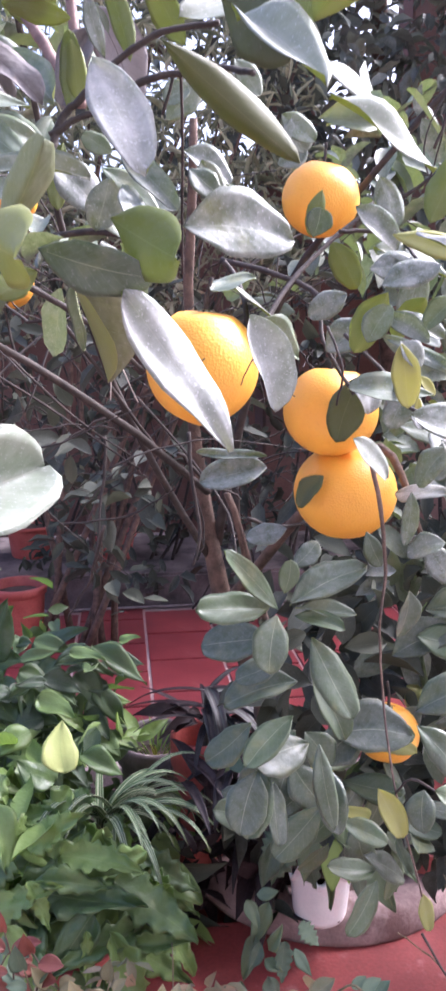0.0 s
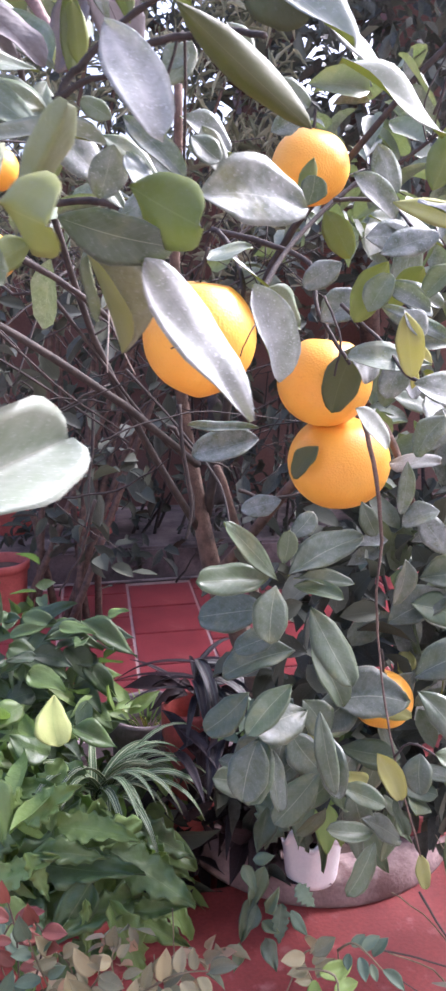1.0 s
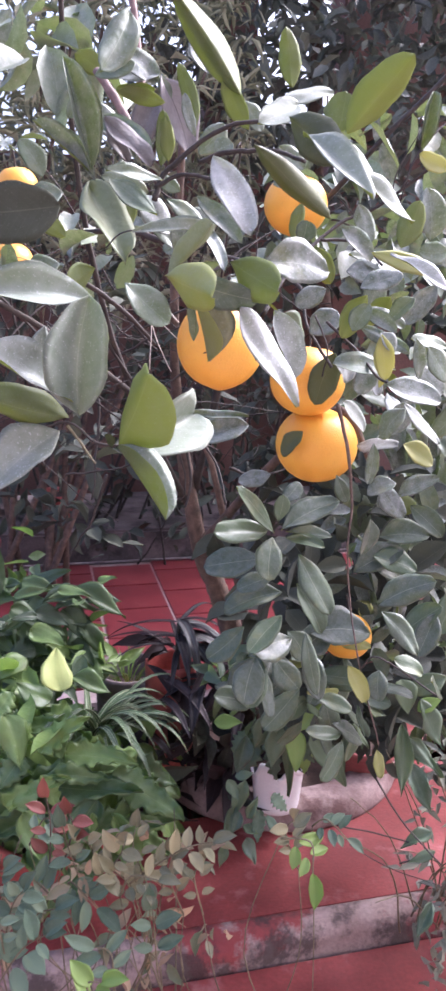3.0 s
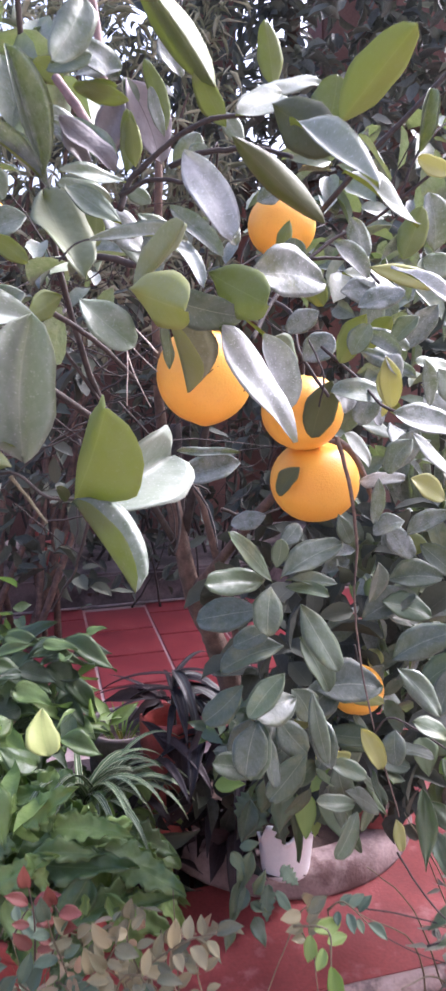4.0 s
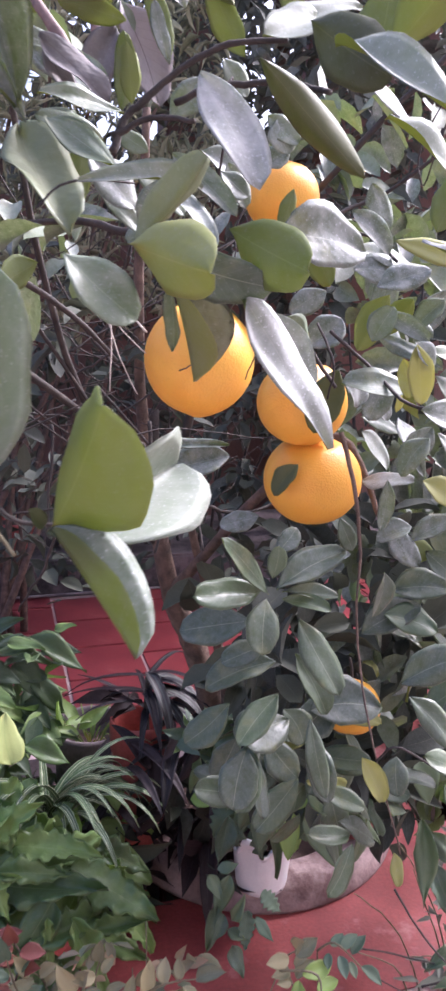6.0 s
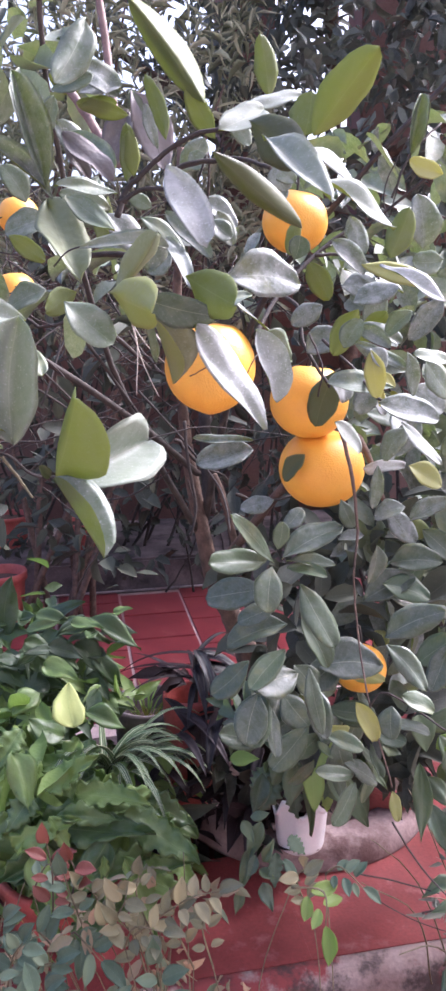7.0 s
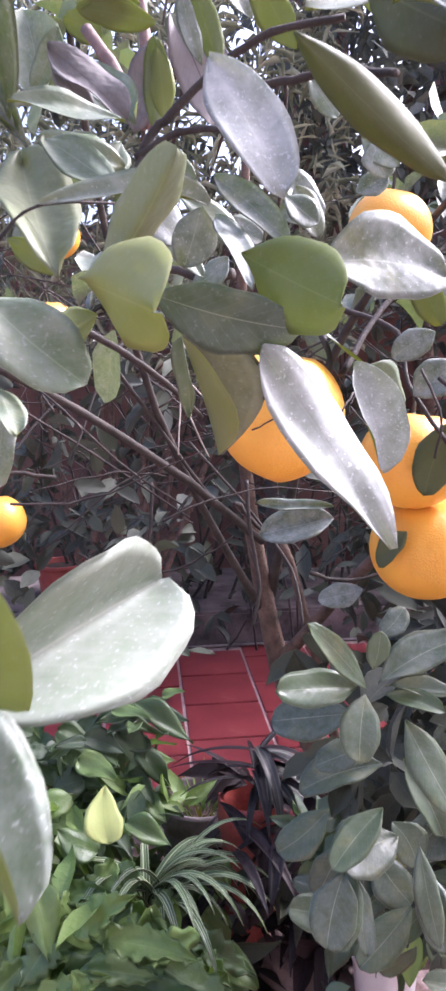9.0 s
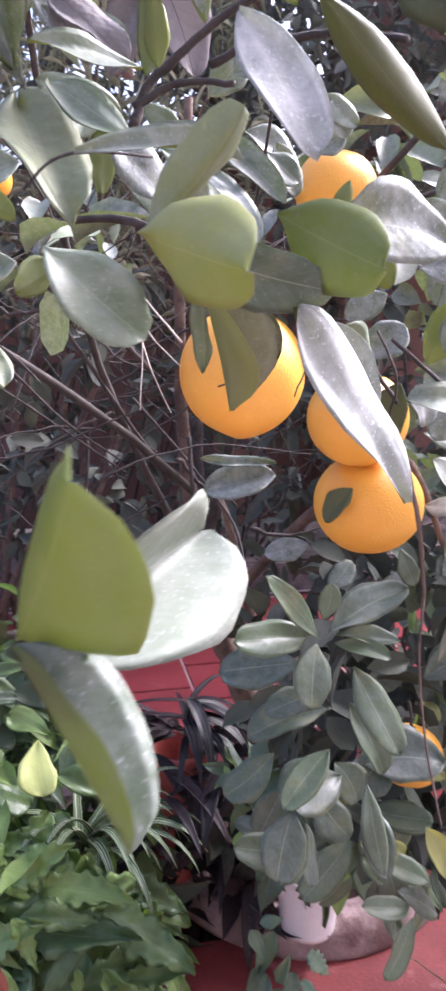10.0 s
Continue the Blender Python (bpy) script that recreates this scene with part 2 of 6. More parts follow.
def tube(points, radii, sides=8, wobble=0.0, seed=1, bm=None):
    """A tapered stem along a smooth line through the points."""
    rng = random.Random(seed)
    pts = [Vector(p) for p in points]
    line, rad = [], []
    for i in range(len(pts) - 1):
        p0, p1, p2, p3 = pts[max(i - 1, 0)], pts[i], pts[i + 1], pts[min(i + 2, len(pts) - 1)]
        for k in range(5):
            s = k / 5
            line.append(0.5 * (2 * p1 + (p2 - p0) * s + (2 * p0 - 5 * p1 + 4 * p2 - p3) * s * s + (3 * p1 - p0 - 3 * p2 + p3) * s**3))
            rad.append(radii[i] * (1 - s) + radii[i + 1] * s)
    line.append(pts[-1])
    rad.append(radii[-1])
    bm = bm or bmesh.new()
    side = Vector((1, 0.3, 0.1))
    rings = []
    for i, p in enumerate(line):
        d = (line[min(i + 1, len(line) - 1)] - line[max(i - 1, 0)]).normalized()
        side = (side - d * side.dot(d)).normalized()
        other = d.cross(side)
        off = Vector((rng.uniform(-1, 1), rng.uniform(-1, 1), rng.uniform(-1, 1))) * wobble
        rings.append([bm.verts.new(p + off + (side * math.cos(a) + other * math.sin(a)) * rad[i] * rng.uniform(0.9, 1.1)) for a in (2 * math.pi * k / sides for k in range(sides))])
    for a, b in zip(rings, rings[1:]):
        for k in range(sides):
            bm.faces.new((a[k], a[(k + 1) % sides], b[(k + 1) % sides], b[k]))
    bm.faces.new(rings[0][::-1])
    bm.faces.new(rings[-1])
    return bm


def box(bm, lo, hi, turn=None, bevel=0.0):
    made = bmesh.ops.create_cube(bm, size=1.0)["verts"]
    for v in made:
        v.co = Vector(((lo[k] + hi[k]) / 2 + v.co[k] * (hi[k] - lo[k]) for k in range(3)))
    if bevel:
        edges = list({e for v in made for e in v.link_edges})
        made = list({v for f in bmesh.ops.bevel(bm, geom=edges, offset=bevel, segments=2, affect="EDGES")["faces"] for v in f.verts} | {v for v in made if v.is_valid})
    if turn:
        for v in made:
            v.co = turn @ v.co
    return bm


def lathe(profile, sides=40, uneven=0.0, seed=3):
    """A round body from (radius, height) pairs."""
    bm = bmesh.new()
    rings = []
    for r, z in profile:
        rings.append([bm.verts.new((r * (1 + uneven * math.sin(3 * a + seed)) * math.cos(a), r * (1 + uneven * math.cos(2 * a + seed)) * math.sin(a), z)) for a in (2 * math.pi * k / sides for k in range(sides))])
    for a, b in zip(rings, rings[1:]):
        for k in range(sides):
            bm.faces.new((a[k], a[(k + 1) % sides], b[(k + 1) % sides], b[k]))
    return bm


SHAPES = {
    "citrus": lambda s: math.sin(math.pi * s**0.98) ** (0.84 - 0.38 * s),
    "obovate": lambda s: math.sin(math.pi * s**1.15) ** (0.80 - 0.42 * s),
    "lance": lambda s: (math.sin(math.pi * s**0.7)) ** 1.1,
    "long": lambda s: math.sin(math.pi * s**0.9) ** (0.62 + 0.3 * s),
    "broad": lambda s: (math.sin(math.pi * s**0.62)) ** 0.8,
    "blunt": lambda s: math.sin(math.pi * s) ** 0.55,
    "ruffled": lambda s: (math.sin(math.pi * s**0.68)) ** 0.85 * (1 + 0.20 * math.sin(34 * s)),
    "strap": lambda s: min(1.0, 5 * s + 0.3) * (1 - s**3),
}


def blade(shape="citrus", fold=0.25, bend=0.15, wave=0.02, rows=12, seed=0, thick=0.0035, bite=0.0, twist=0.0, cols=4):
    """A leaf one long and one wide, from its stalk at the origin along +y, its upper face up: verts, faces, uvs, material index."""
    rng = random.Random(seed)
    ph, ph2 = rng.uniform(0, 6), rng.uniform(0, 6)
    sway, skew, crimp = rng.uniform(-0.11, 0.11), rng.uniform(-0.10, 0.10), rng.uniform(0.02, 0.05)
    if shape == "ruffled":
        rows = 26
    verts, uvs = [], []
    for sheet in (0, 1):
        for i in range(rows + 1):
            s = 0.55 * i / rows + 0.225 * (1 - math.cos(math.pi * i / rows))
            w = max(SHAPES[shape](min(max(s, 1e-4), 1 - 1e-4)), 0.03) * 0.5
            for j in range(-cols, cols + 1):
                t = j / cols
                cut = 1.0
                if bite and abs(t) > 0.5:
                    cut = 1 - bite * max(0, math.sin(9 * s + ph)) * rng.uniform(0.5, 1)
                cut *= (1 + skew * (1 if t > 0 else -1)) * (1 + crimp * math.sin(17 * s + ph2 + 2 * t) * abs(t))
                x = t * w * cut + sway * math.sin(math.pi * s)
                z = abs(t) ** (1.15 if fold > 0.45 else 1.8) * w * fold - bend * s * s + wave * abs(t) * math.sin(7 * s + ph + (1.5 if t > 0 else 0)) + 0.3 * wave * math.sin(5 * t + ph2)
                if shape == "ruffled":
                    z += 0.045 * t * t * math.sin(31 * s + ph + 2.2 * t)
                if sheet:
                    z -= thick * (1 - abs(t) ** 3 * 0.9)
                a = twist * s
                verts.append((x * math.cos(a) - z * math.sin(a), s, x * math.sin(a) + z * math.cos(a)))
                uvs.append((0.5 + t * 0.5, s))
    n = 2 * cols + 1
    top = n * (rows + 1)
    faces, index = [], []
    for i in range(rows):
        for j in range(n - 1):
            a = i * n + j
            faces.append((a, a + 1, a + n + 1, a + n))
            index.append(0)
            b = a + top
            faces.append((b, b + n, b + n + 1, b + 1))
            index.append(1)
        for j, flip in ((0, False), (n - 1, True)):
            a, b = i * n + j, i * n + j + top
            faces.append((a, a + n, b + n, b) if not flip else (a, b, b + n, a + n))
            index.append(0)
    for i, flip in ((0, False), (rows, True)):
        for j in range(n - 1):
            a, b = i * n + j, i * n + j + top
            faces.append((a, b, b + 1, a + 1) if not flip else (a, a + 1, b + 1, b))
            index.append(0)
    return verts, faces, uvs, index


BLADES = {}


def blade_mesh(shape, fold, bend, wave, seed, mats, bite=0.0, twist=0.0):
    key = (shape, fold, bend, wave, seed, mats[0].name, mats[1].name, bite, twist)
    if key not in BLADES:
        v, f, u, x = blade(shape, fold, bend, wave, seed=seed, bite=bite, twist=twist)
        BLADES[key] = mesh_of("leaf", v, f, list(mats), uvs=u, index=x)
    return BLADES[key]


LEAF_OLIVE = leaf_material("citrus_leaf_olive_underside", (0.040, 0.052, 0.017), (0.080, 0.095, 0.030), (0.2, 0.22, 0.1), rough=0.5, dust=0.06, through=0.3, glow=(0.2, 0.24, 0.05))
LEAF_CURL = leaf_material("crinkled_worn_leaf", (0.13, 0.13, 0.065), (0.25, 0.245, 0.14), (0.08, 0.075, 0.03), rough=0.5, dust=0.12, through=0.12, glow=(0.3, 0.3, 0.08), relief=1.0, vein_size=0.9)
OLIVE = (LEAF_OLIVE, LEAF_OLIVE)
# Darker copy of the citrus leaf top: shade among the boughs put into its colour
LEAF_LOW = leaf_material("citrus_leaf_shade_tinted", (0.017, 0.038, 0.017), (0.058, 0.094, 0.038), (0.30, 0.34, 0.22), rough=0.4, dust=0.11, through=0.2, glow=(0.24, 0.30, 0.07), coat=0.12, relief=0.4, vein_size=0.5, blight=0.3)
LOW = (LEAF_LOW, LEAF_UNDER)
CITRUS = (LEAF_TOP, LEAF_UNDER)
DRY = (LEAF_DRY, LEAF_DRY)
GLAZED = (LEAF_GLAZED, LEAF_UNDER)
# both faces near-black, shade coloured into a near leaf
DIM = (LEAF_DARK, LEAF_DARK)
WORN = (LEAF_WORN, LEAF_WORN)
DUST_SHEEN = (LEAF_DUST_SHEEN, LEAF_UNDER)


def leaf(parent, base, tip, width, up, shape="citrus", mats=CITRUS, fold=0.25, bend=0.12, wave=0.02, seed=0, bite=0.0, twist=0.0, label=""):
    """A single leaf from base to tip, its upper face turned towards up."""
    b, t = Vector(base), Vector(tip)
    y = t - b
    long = y.length
    y.normalize()
    z = Vector(up) - y * Vector(up).dot(y)
    z.normalize()
    # the bend carries the tip down; turn the blade so that its tip still lands on the spot
    k = math.atan(bend)
    m = Matrix((y.cross(z), y, z)).transposed()
    m = (m @ Matrix.Rotation(k, 3, "X")).to_4x4()
    m.translation = b
    ob = new("leaf", blade_mesh(shape, fold, bend, wave, seed, mats, bite, twist))
    real = long / math.sqrt(1 + bend * bend)
    under(ob, parent, m @ Matrix.Diagonal((width, real, real, 1)))
    return tagged(ob, label)


def crowd(name, parent, places, ways, ups, lengths, ratio, mat, shape="citrus", fold=0.3, bend=0.15, rows=5, label=""):
    """Many leaves joined into one mesh of kind stuff."""
    kinds = []
    for k in range(6):
        v, f, u, _ = blade(shape, fold * (0.5 + 0.25 * k), bend * (0.4 + 0.3 * k), 0.03, rows=rows, cols=1, seed=k)
        half = len(v) // 2
        kinds.append((np.array(v[:half]), np.array([q for q in f if max(q) < half]), np.array(u[:half])))
    rng = np.random.default_rng(11)
    av, af, au, start = [], [], [], 0
    for p, w, z, s in zip(places, ways, ups, lengths):
        v, f, u = kinds[rng.integers(6)]
        w = w / np.linalg.norm(w)
        z = z - w * (z @ w)
        z = z / (np.linalg.norm(z) + 1e-9)
        x = np.cross(w, z)
        av.append(p + s * (v[:, :1] * ratio * x + v[:, 1:2] * w + v[:, 2:] * z))
        af.append(f + start)
        au.append(u)
        start += len(v)
    me = mesh_of(name, np.concatenate(av), np.concatenate(af), mat, uvs=np.concatenate(au))
    ob = new(name, me)
    if parent:
        under(ob, parent, Matrix.Identity(4))
    return tagged(ob, label, kind="stuff")


def cloud(rng, n, lo, hi, keep=None):
    p = rng.uniform(lo, hi, (n, 3))
    return p[[keep(q) for q in p]] if keep else p


def leaf_cloud(name, parent, seed, n, lo, hi, size, ratio, mat, keep=None, droop=0.4, shape="citrus", label="", clumps=0, rows=5):
    """Leaves scattered in a block in twigs of five to eight, pointing outwards and down."""
    rng = np.random.default_rng(seed)
    hubs = cloud(rng, max(1, n // 6), lo, hi, keep)
    P, W, U, S = [], [], [], []
    for h in hubs:
        lead = rng.normal(size=3)
        for k in range(rng.integers(4, 9)):
            w = lead * 0.5 + rng.normal(size=3)
            w[2] -= droop
            w /= np.linalg.norm(w)
            P.append(h + w * 0.15 * size + rng.normal(size=3) * size * 0.25)
            W.append(w)
            U.append(np.array([0, -0.35, 1.0]) + rng.normal(size=3) * 0.5)
            S.append(size * rng.uniform(0.6, 1.2))
    return crowd(name, parent, P, W, U, S, ratio, mat, shape=shape, label=label, rows=rows)


# ---- garden plan: rows of tiles run 9.6 degrees off the x axis ----
PLAN = pose(0, 0, 0, 0, 0, 9.6)

bm = bmesh.new()
box(bm, (-60, -60, -0.35), (60, 60, -0.06))
tagged(part("ground", bm, SOIL, None, "dark bare garden soil under the plants", smooth=False), kind="structure")

# unseen wall behind the camera, added to block low sky and reflect in leaves
CREAM = surface("cream_bounce_wall", (0.42, 0.39, 0.35), (0.55, 0.52, 0.47), 2, 0.85, 0.3, 80)
bm = bmesh.new()
box(bm, (-6, -3.9, -0.1), (6, -3.7, 5.4), pose(0, 0, 0, 0, 0, 9.6))
tagged(part("wall_south", bm, CREAM, None, "unseen cream wall added to block and bounce sky light", smooth=False), kind="structure")


# the raised bed and painted slab in front of the tree, with its worn concrete edge
front_slab = thing("pavement", PLAN @ Vector((0, 0.925, 0)), "red painted concrete slab with a worn grey front edge", "paving", kind="structure")
bm = bmesh.new()
box(bm, (-1.6, 0.975, -0.06), (0.3255, 1.28, 0.1), PLAN)
part("slab", bm, RED_PAINT, front_slab, smooth=False)
bm = bmesh.new()
box(bm, (0.3257, 0.975, -0.06), (2.2, 2.0, 0.1), PLAN)
part("slab", bm, RED_PAINT, front_slab, smooth=False)
verts, faces = [], []
STEPS = 220
for i in range(STEPS + 1):
    u = -1.6 + 3.8 * i / STEPS
    for k, (v, z) in enumerate(((0.974, -0.06), (0.974, 0.099), (0.960, 0.100), (0.942, 0.096), (0.928, 0.087), (0.921, 0.068), (0.917, 0.02), (0.918, -0.06))):
        w = noise.noise((u * 9, k * 0.7, 3.0)) * 0.011 + noise.noise((u * 30, k * 1.3, 7.0)) * 0.006
        crack = -0.006 if abs((u * 2.6) % 1.0 - 0.5) < 0.008 and 2 < k < 7 else 0.0
        verts.append(PLAN @ Vector((u, v + (w if 2 < k < 7 else 0), z + (w + crack if 1 < k < 6 else 0))))
faces = [(i * 8 + k, (i + 1) * 8 + k, (i + 1) * 8 + k + 1, i * 8 + k + 1) for i in range(STEPS) for k in range(7)]
edge = new("concrete_edge", mesh_of("concrete_edge", verts, faces, EDGE))
tagged(under(edge, front_slab, Matrix.Identity(4)), "mouldy worn concrete edge with red paint left")
bm = bmesh.new()
box(bm, (-3.0, 0.35, -0.12), (3.0, 0.915, 0.045), PLAN, 0.004)
tagged(part("path", bm, RED_PAINT, None, "lower red painted path with pale worn patches", smooth=False), kind="structure")

bm = bmesh.new()
box(bm, (-5.0, -3.65, -0.12), (5.0, 0.346, 0.04), PLAN, 0.004)
tagged(part("yard", bm, CONCRETE, None, "grey concrete yard on the camera side", smooth=False), kind="structure")

# the tiled terrace behind, tile by tile on a bed of grout
terrace = thing("floor", PLAN @ Vector((0, 2.6, 0)), "terrace of square red tiles with pale joints", "floor", kind="structure")
bm = bmesh.new()
box(bm, (-2.2, 2.05, -0.06), (2.4, 3.9, -0.006), PLAN)
part("grout", bm, GROUT, terrace, smooth=False)
TILE = 0.285
bm = bmesh.new()
box(bm, (-TILE / 2 + 0.0055, -TILE / 2 + 0.0055, -0.012), (TILE / 2 - 0.0055, TILE / 2 - 0.0055, 0.0), None, 0.002)
tile_mesh = bpy.data.meshes.new("tile")
bm.to_mesh(tile_mesh)
bm.free()
tile_mesh.materials.append(RED_TILE)
rng = random.Random(8)
for col in range(-7, 8):
    for row in range(5):
        u, v = 0.12 + (col + 0.5) * TILE, 2.135 + (row + 0.5) * TILE + (0.10 if col % 2 == 0 else 0.0)
        if v < 3.42:
            under(new("tile", tile_mesh), terrace, PLAN @ pose(u, v, rng.uniform(-0.001, 0.001), rng.uniform(-0.15, 0.15), rng.uniform(-0.15, 0.15), rng.uniform(-0.2, 0.2)))

# the low concrete plinth behind the terrace, with a pale pipe along its foot
bm = bmesh.new()
box(bm, (-2.6, 3.42, -0.06), (2.6, 4.25, 0.16), PLAN, 0.012)
tagged(part("plinth", bm, PLINTH, None, "low stained grey concrete plinth behind the terrace", smooth=False), category="plinth", kind="structure")
bm = tube([PLAN @ Vector((u, 3.40, 0.012)) for u in (-2.4, -1.2, 0.0, 1.0, 2.4)], [0.006] * 5, 8)
tagged(part("water_pipe", bm, CONCRETE, None, "thin pale pipe along the foot of the plinth"), category="pipe")

# walls that close the garden
bm = bmesh.new()
box(bm, (-5, 4.9, -0.1), (5, 5.1, 2.1), PLAN)
tagged(part("wall_north", bm, WALL, None, "brown plastered garden wall in shade", smooth=False), kind="structure")


# ---- oranges ----
def orange(at, radius, lean=(0.0, 0.0), flat=0.94, label="ripe orange hanging among the leaves", stalk=0.03):
    base = Vector(at)
    ob = thing("orange", base, label, "orange", "oranges on the tree")
    ob.rotation_euler = (radians(lean[0]), radians(lean[1]), 0.7 * base.x * 10)
    bm = bmesh.new()
    bmesh.ops.create_uvsphere(bm, u_segments=40, v_segments=24, radius=radius)
    for v in bm.verts:
        a = math.atan2(v.co.y, v.co.x)
        h = v.co.z / radius
        v.co.z *= flat
        v.co *= 1 + 0.012 * math.sin(3 * a + 40 * base.x) + 0.012 * math.sin(2 * a + 25 * base.z)
        v.co.z -= radius * 0.10 * max(0.0, h - 0.86) / 0.14
    p = part("peel", bm, PEEL, None)
    p.parent = ob
    top = radius * flat * 0.9
    bm = bmesh.new()
    for k in range(5):
        a = 2 * math.pi * k / 5
        vs = [bm.verts.new((math.cos(a + d) * r, math.sin(a + d) * r, top + z)) for d, r, z in ((-0.6, 0.0025, 0.003), (-0.35, 0.006, 0.0015), (0, 0.0085, 0.0), (0.35, 0.006, 0.0015), (0.6, 0.0025, 0.003))]
        bm.faces.new(vs)
    bmesh.ops.solidify(bm, geom=bm.faces[:], thickness=0.0012)
    c = part("calyx", bm, CALYX, None)
    c.parent = ob
    s = part("stalk", tube([(0, 0, top), (0.001, 0, top + stalk * 0.5), (0.004, 0.003, top + stalk)], [0.0022, 0.0018, 0.0018], 6), TWIG, None)
    s.parent = c
    return ob



orange((-0.008, 0.710, 1.157), 0.0517, (6, 4), flat=1.02)
orange((0.124, 0.868, 1.104), 0.0525, (-4, 10))
orange((0.145, 0.890, 1.010), 0.0600, (6, -8), flat=0.91)
orange((0.121, 1.022, 1.354), 0.0480, (0, 8))
orange((0.200, 0.860, 0.724), 0.037, (0, 5))
orange((-0.345, 1.30, 1.408), 0.037, (0, 5))
orange((-0.360, 1.30, 1.275), 0.040, (0, 5))
orange((-0.425, 1.2, 0.982), 0.042, (0, 5))

# ---- the orange tree ----
YELLOW = (LEAF_YELLOW, LEAF_YELLOW)
tree = thing("orange_tree", (0.15, 1.42, 0.10), "small orange tree with grey-green dusty leaves and ripe fruit", "tree")
part("trunk", tube([(0.15, 1.42, 0.10), (0.121, 1.38, 0.315), (0.073, 1.34, 0.509), (0.032, 1.31, 0.631), (-0.015, 1.27, 0.776), (-0.06, 1.25, 1.1), (-0.05, 1.2, 1.5)], [0.034, 0.030, 0.026, 0.022, 0.016, 0.009, 0.006], 12, 0.002), BARK, tree)
part("limb", tube([(-0.03, 1.27, 0.82), (-0.16, 1.05, 1.15), (-0.2, 0.85, 1.5), (-0.17, 0.75, 1.75)], [0.007, 0.0045, 0.0035, 0.003], 10, 0.001), TWIG, tree)
part("limb", tube([(-0.02, 1.27, 0.85), (0.06, 1.15, 1.2), (0.2, 1.0, 1.4), (0.4, 0.95, 1.6)], [0.009, 0.0055, 0.004, 0.003], 10, 0.001), TWIG, tree)
part("limb", tube([(-0.03, 1.2, 0.95), (-0.15, 1.05, 1.08), (-0.3, 0.9, 1.2), (-0.5, 0.8, 1.3)], [0.0065, 0.0055, 0.0045, 0.003], 8, 0.001), TWIG, tree)
part("limb", tube([(0.0, 1.26, 0.75), (0.12, 1.1, 0.95), (0.2, 0.98, 1.05), (0.24, 0.9, 0.95)], [0.010, 0.008, 0.006, 0.003], 8, 0.001), BARK, tree)
rng = random.Random(21)
for k in range(34):
    a = Vector((rng.uniform(-0.45, 0.1), rng.uniform(0.95, 1.5), rng.uniform(0.92, 1.25)))
    d = Vector((rng.uniform(-0.3, 0.3), rng.uniform(-0.12, 0.2), rng.uniform(-0.2, 0.25)))
    r = rng.uniform(0.0012, 0.0035)
    part("twig", tube([a, a + d * 0.4 + Vector((0, 0, rng.uniform(-0.03, 0.03))), a + d], [r, r * 0.8, r * 0.4], 5, 0.002, k), TWIG, tree)
part("sucker", tube([(0.16, 1.36, 0.10), (0.11, 1.32, 0.45), (0.06, 1.26, 0.72), (0.0, 1.2, 0.95)], [0.013, 0.011, 0.009, 0.005], 8, 0.002, 4), BARK, tree)
# bare inner twigs, dense and thin
rng = random.Random(29)
bm = bmesh.new()
for k in range(170):
    a = Vector((rng.uniform(-0.6, 0.25), rng.uniform(1.12, 1.8), rng.uniform(0.90, 1.42)))
    d = Vector((rng.uniform(-0.2, 0.2), rng.uniform(-0.1, 0.1), rng.uniform(-0.14, 0.16)))
    r = rng.uniform(0.0007, 0.002)
    tube([a, a + d * 0.5 + Vector((rng.uniform(-0.02, 0.02), 0, rng.uniform(-0.03, 0.03))), a + d], [r, r * 0.8, r * 0.5], 4, 0.002, k, bm)
tagged(part("inner_twig", bm, TWIG, tree), kind="stuff")
# its far right part is out of view, added to keep sun off the slab
leaf_cloud("crown", tree, 1, 1100, (0.2, 0.90, 0.62), (1.5, 1.5, 1.5), 0.068, 0.5, LEAF_FILL)
# citrus leaves in the near-black material, which paints the crown's inner shade
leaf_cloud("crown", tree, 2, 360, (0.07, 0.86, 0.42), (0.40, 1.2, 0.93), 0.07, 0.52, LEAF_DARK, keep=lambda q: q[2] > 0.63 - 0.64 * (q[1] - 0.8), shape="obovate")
leaf_cloud("crown", tree, 3, 900, (-0.7, 0.9, 1.28), (1.5, 1.6, 2.0), 0.068, 0.5, LEAF_FILL, keep=lambda q: q[2] < 1.5 and (q[0] > 0.12 or q[1] > 1.25))
# the same shade-coloured leaves fill the gaps behind the fruit
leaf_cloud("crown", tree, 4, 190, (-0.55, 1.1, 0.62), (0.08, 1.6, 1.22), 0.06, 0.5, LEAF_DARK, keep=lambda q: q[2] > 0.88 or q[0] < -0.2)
leaf_cloud("crown", tree, 9, 60, (-0.5, 0.62, 1.25), (-0.15, 0.9, 1.6), 0.075, 0.5, LEAF_FILL)

leaf(tree, (-0.122, 0.262, 1.131), (-0.114, 0.262, 1.202), 0.038, (0.160, -0.930, 0.300), mats=DUST_SHEEN, seed=2, fold=0.6, bend=0.1, wave=0.045)
leaf(tree, (-0.114, 0.275, 1.199), (-0.181, 0.250, 1.202), 0.027, (0.300, -0.720, 0.620), mats=DUST_SHEEN, seed=3, fold=0.3, bend=0.25, wave=0.045)
leaf(tree, (-0.127, 0.262, 1.137), (-0.174, 0.235, 1.17), 0.035, (0.671, -0.435, 0.6), mats=DUST_SHEEN, seed=1, fold=0.4, wave=0.045, bend=0.2)
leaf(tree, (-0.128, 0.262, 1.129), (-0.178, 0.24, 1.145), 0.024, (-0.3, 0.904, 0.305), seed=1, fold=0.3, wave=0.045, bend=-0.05)
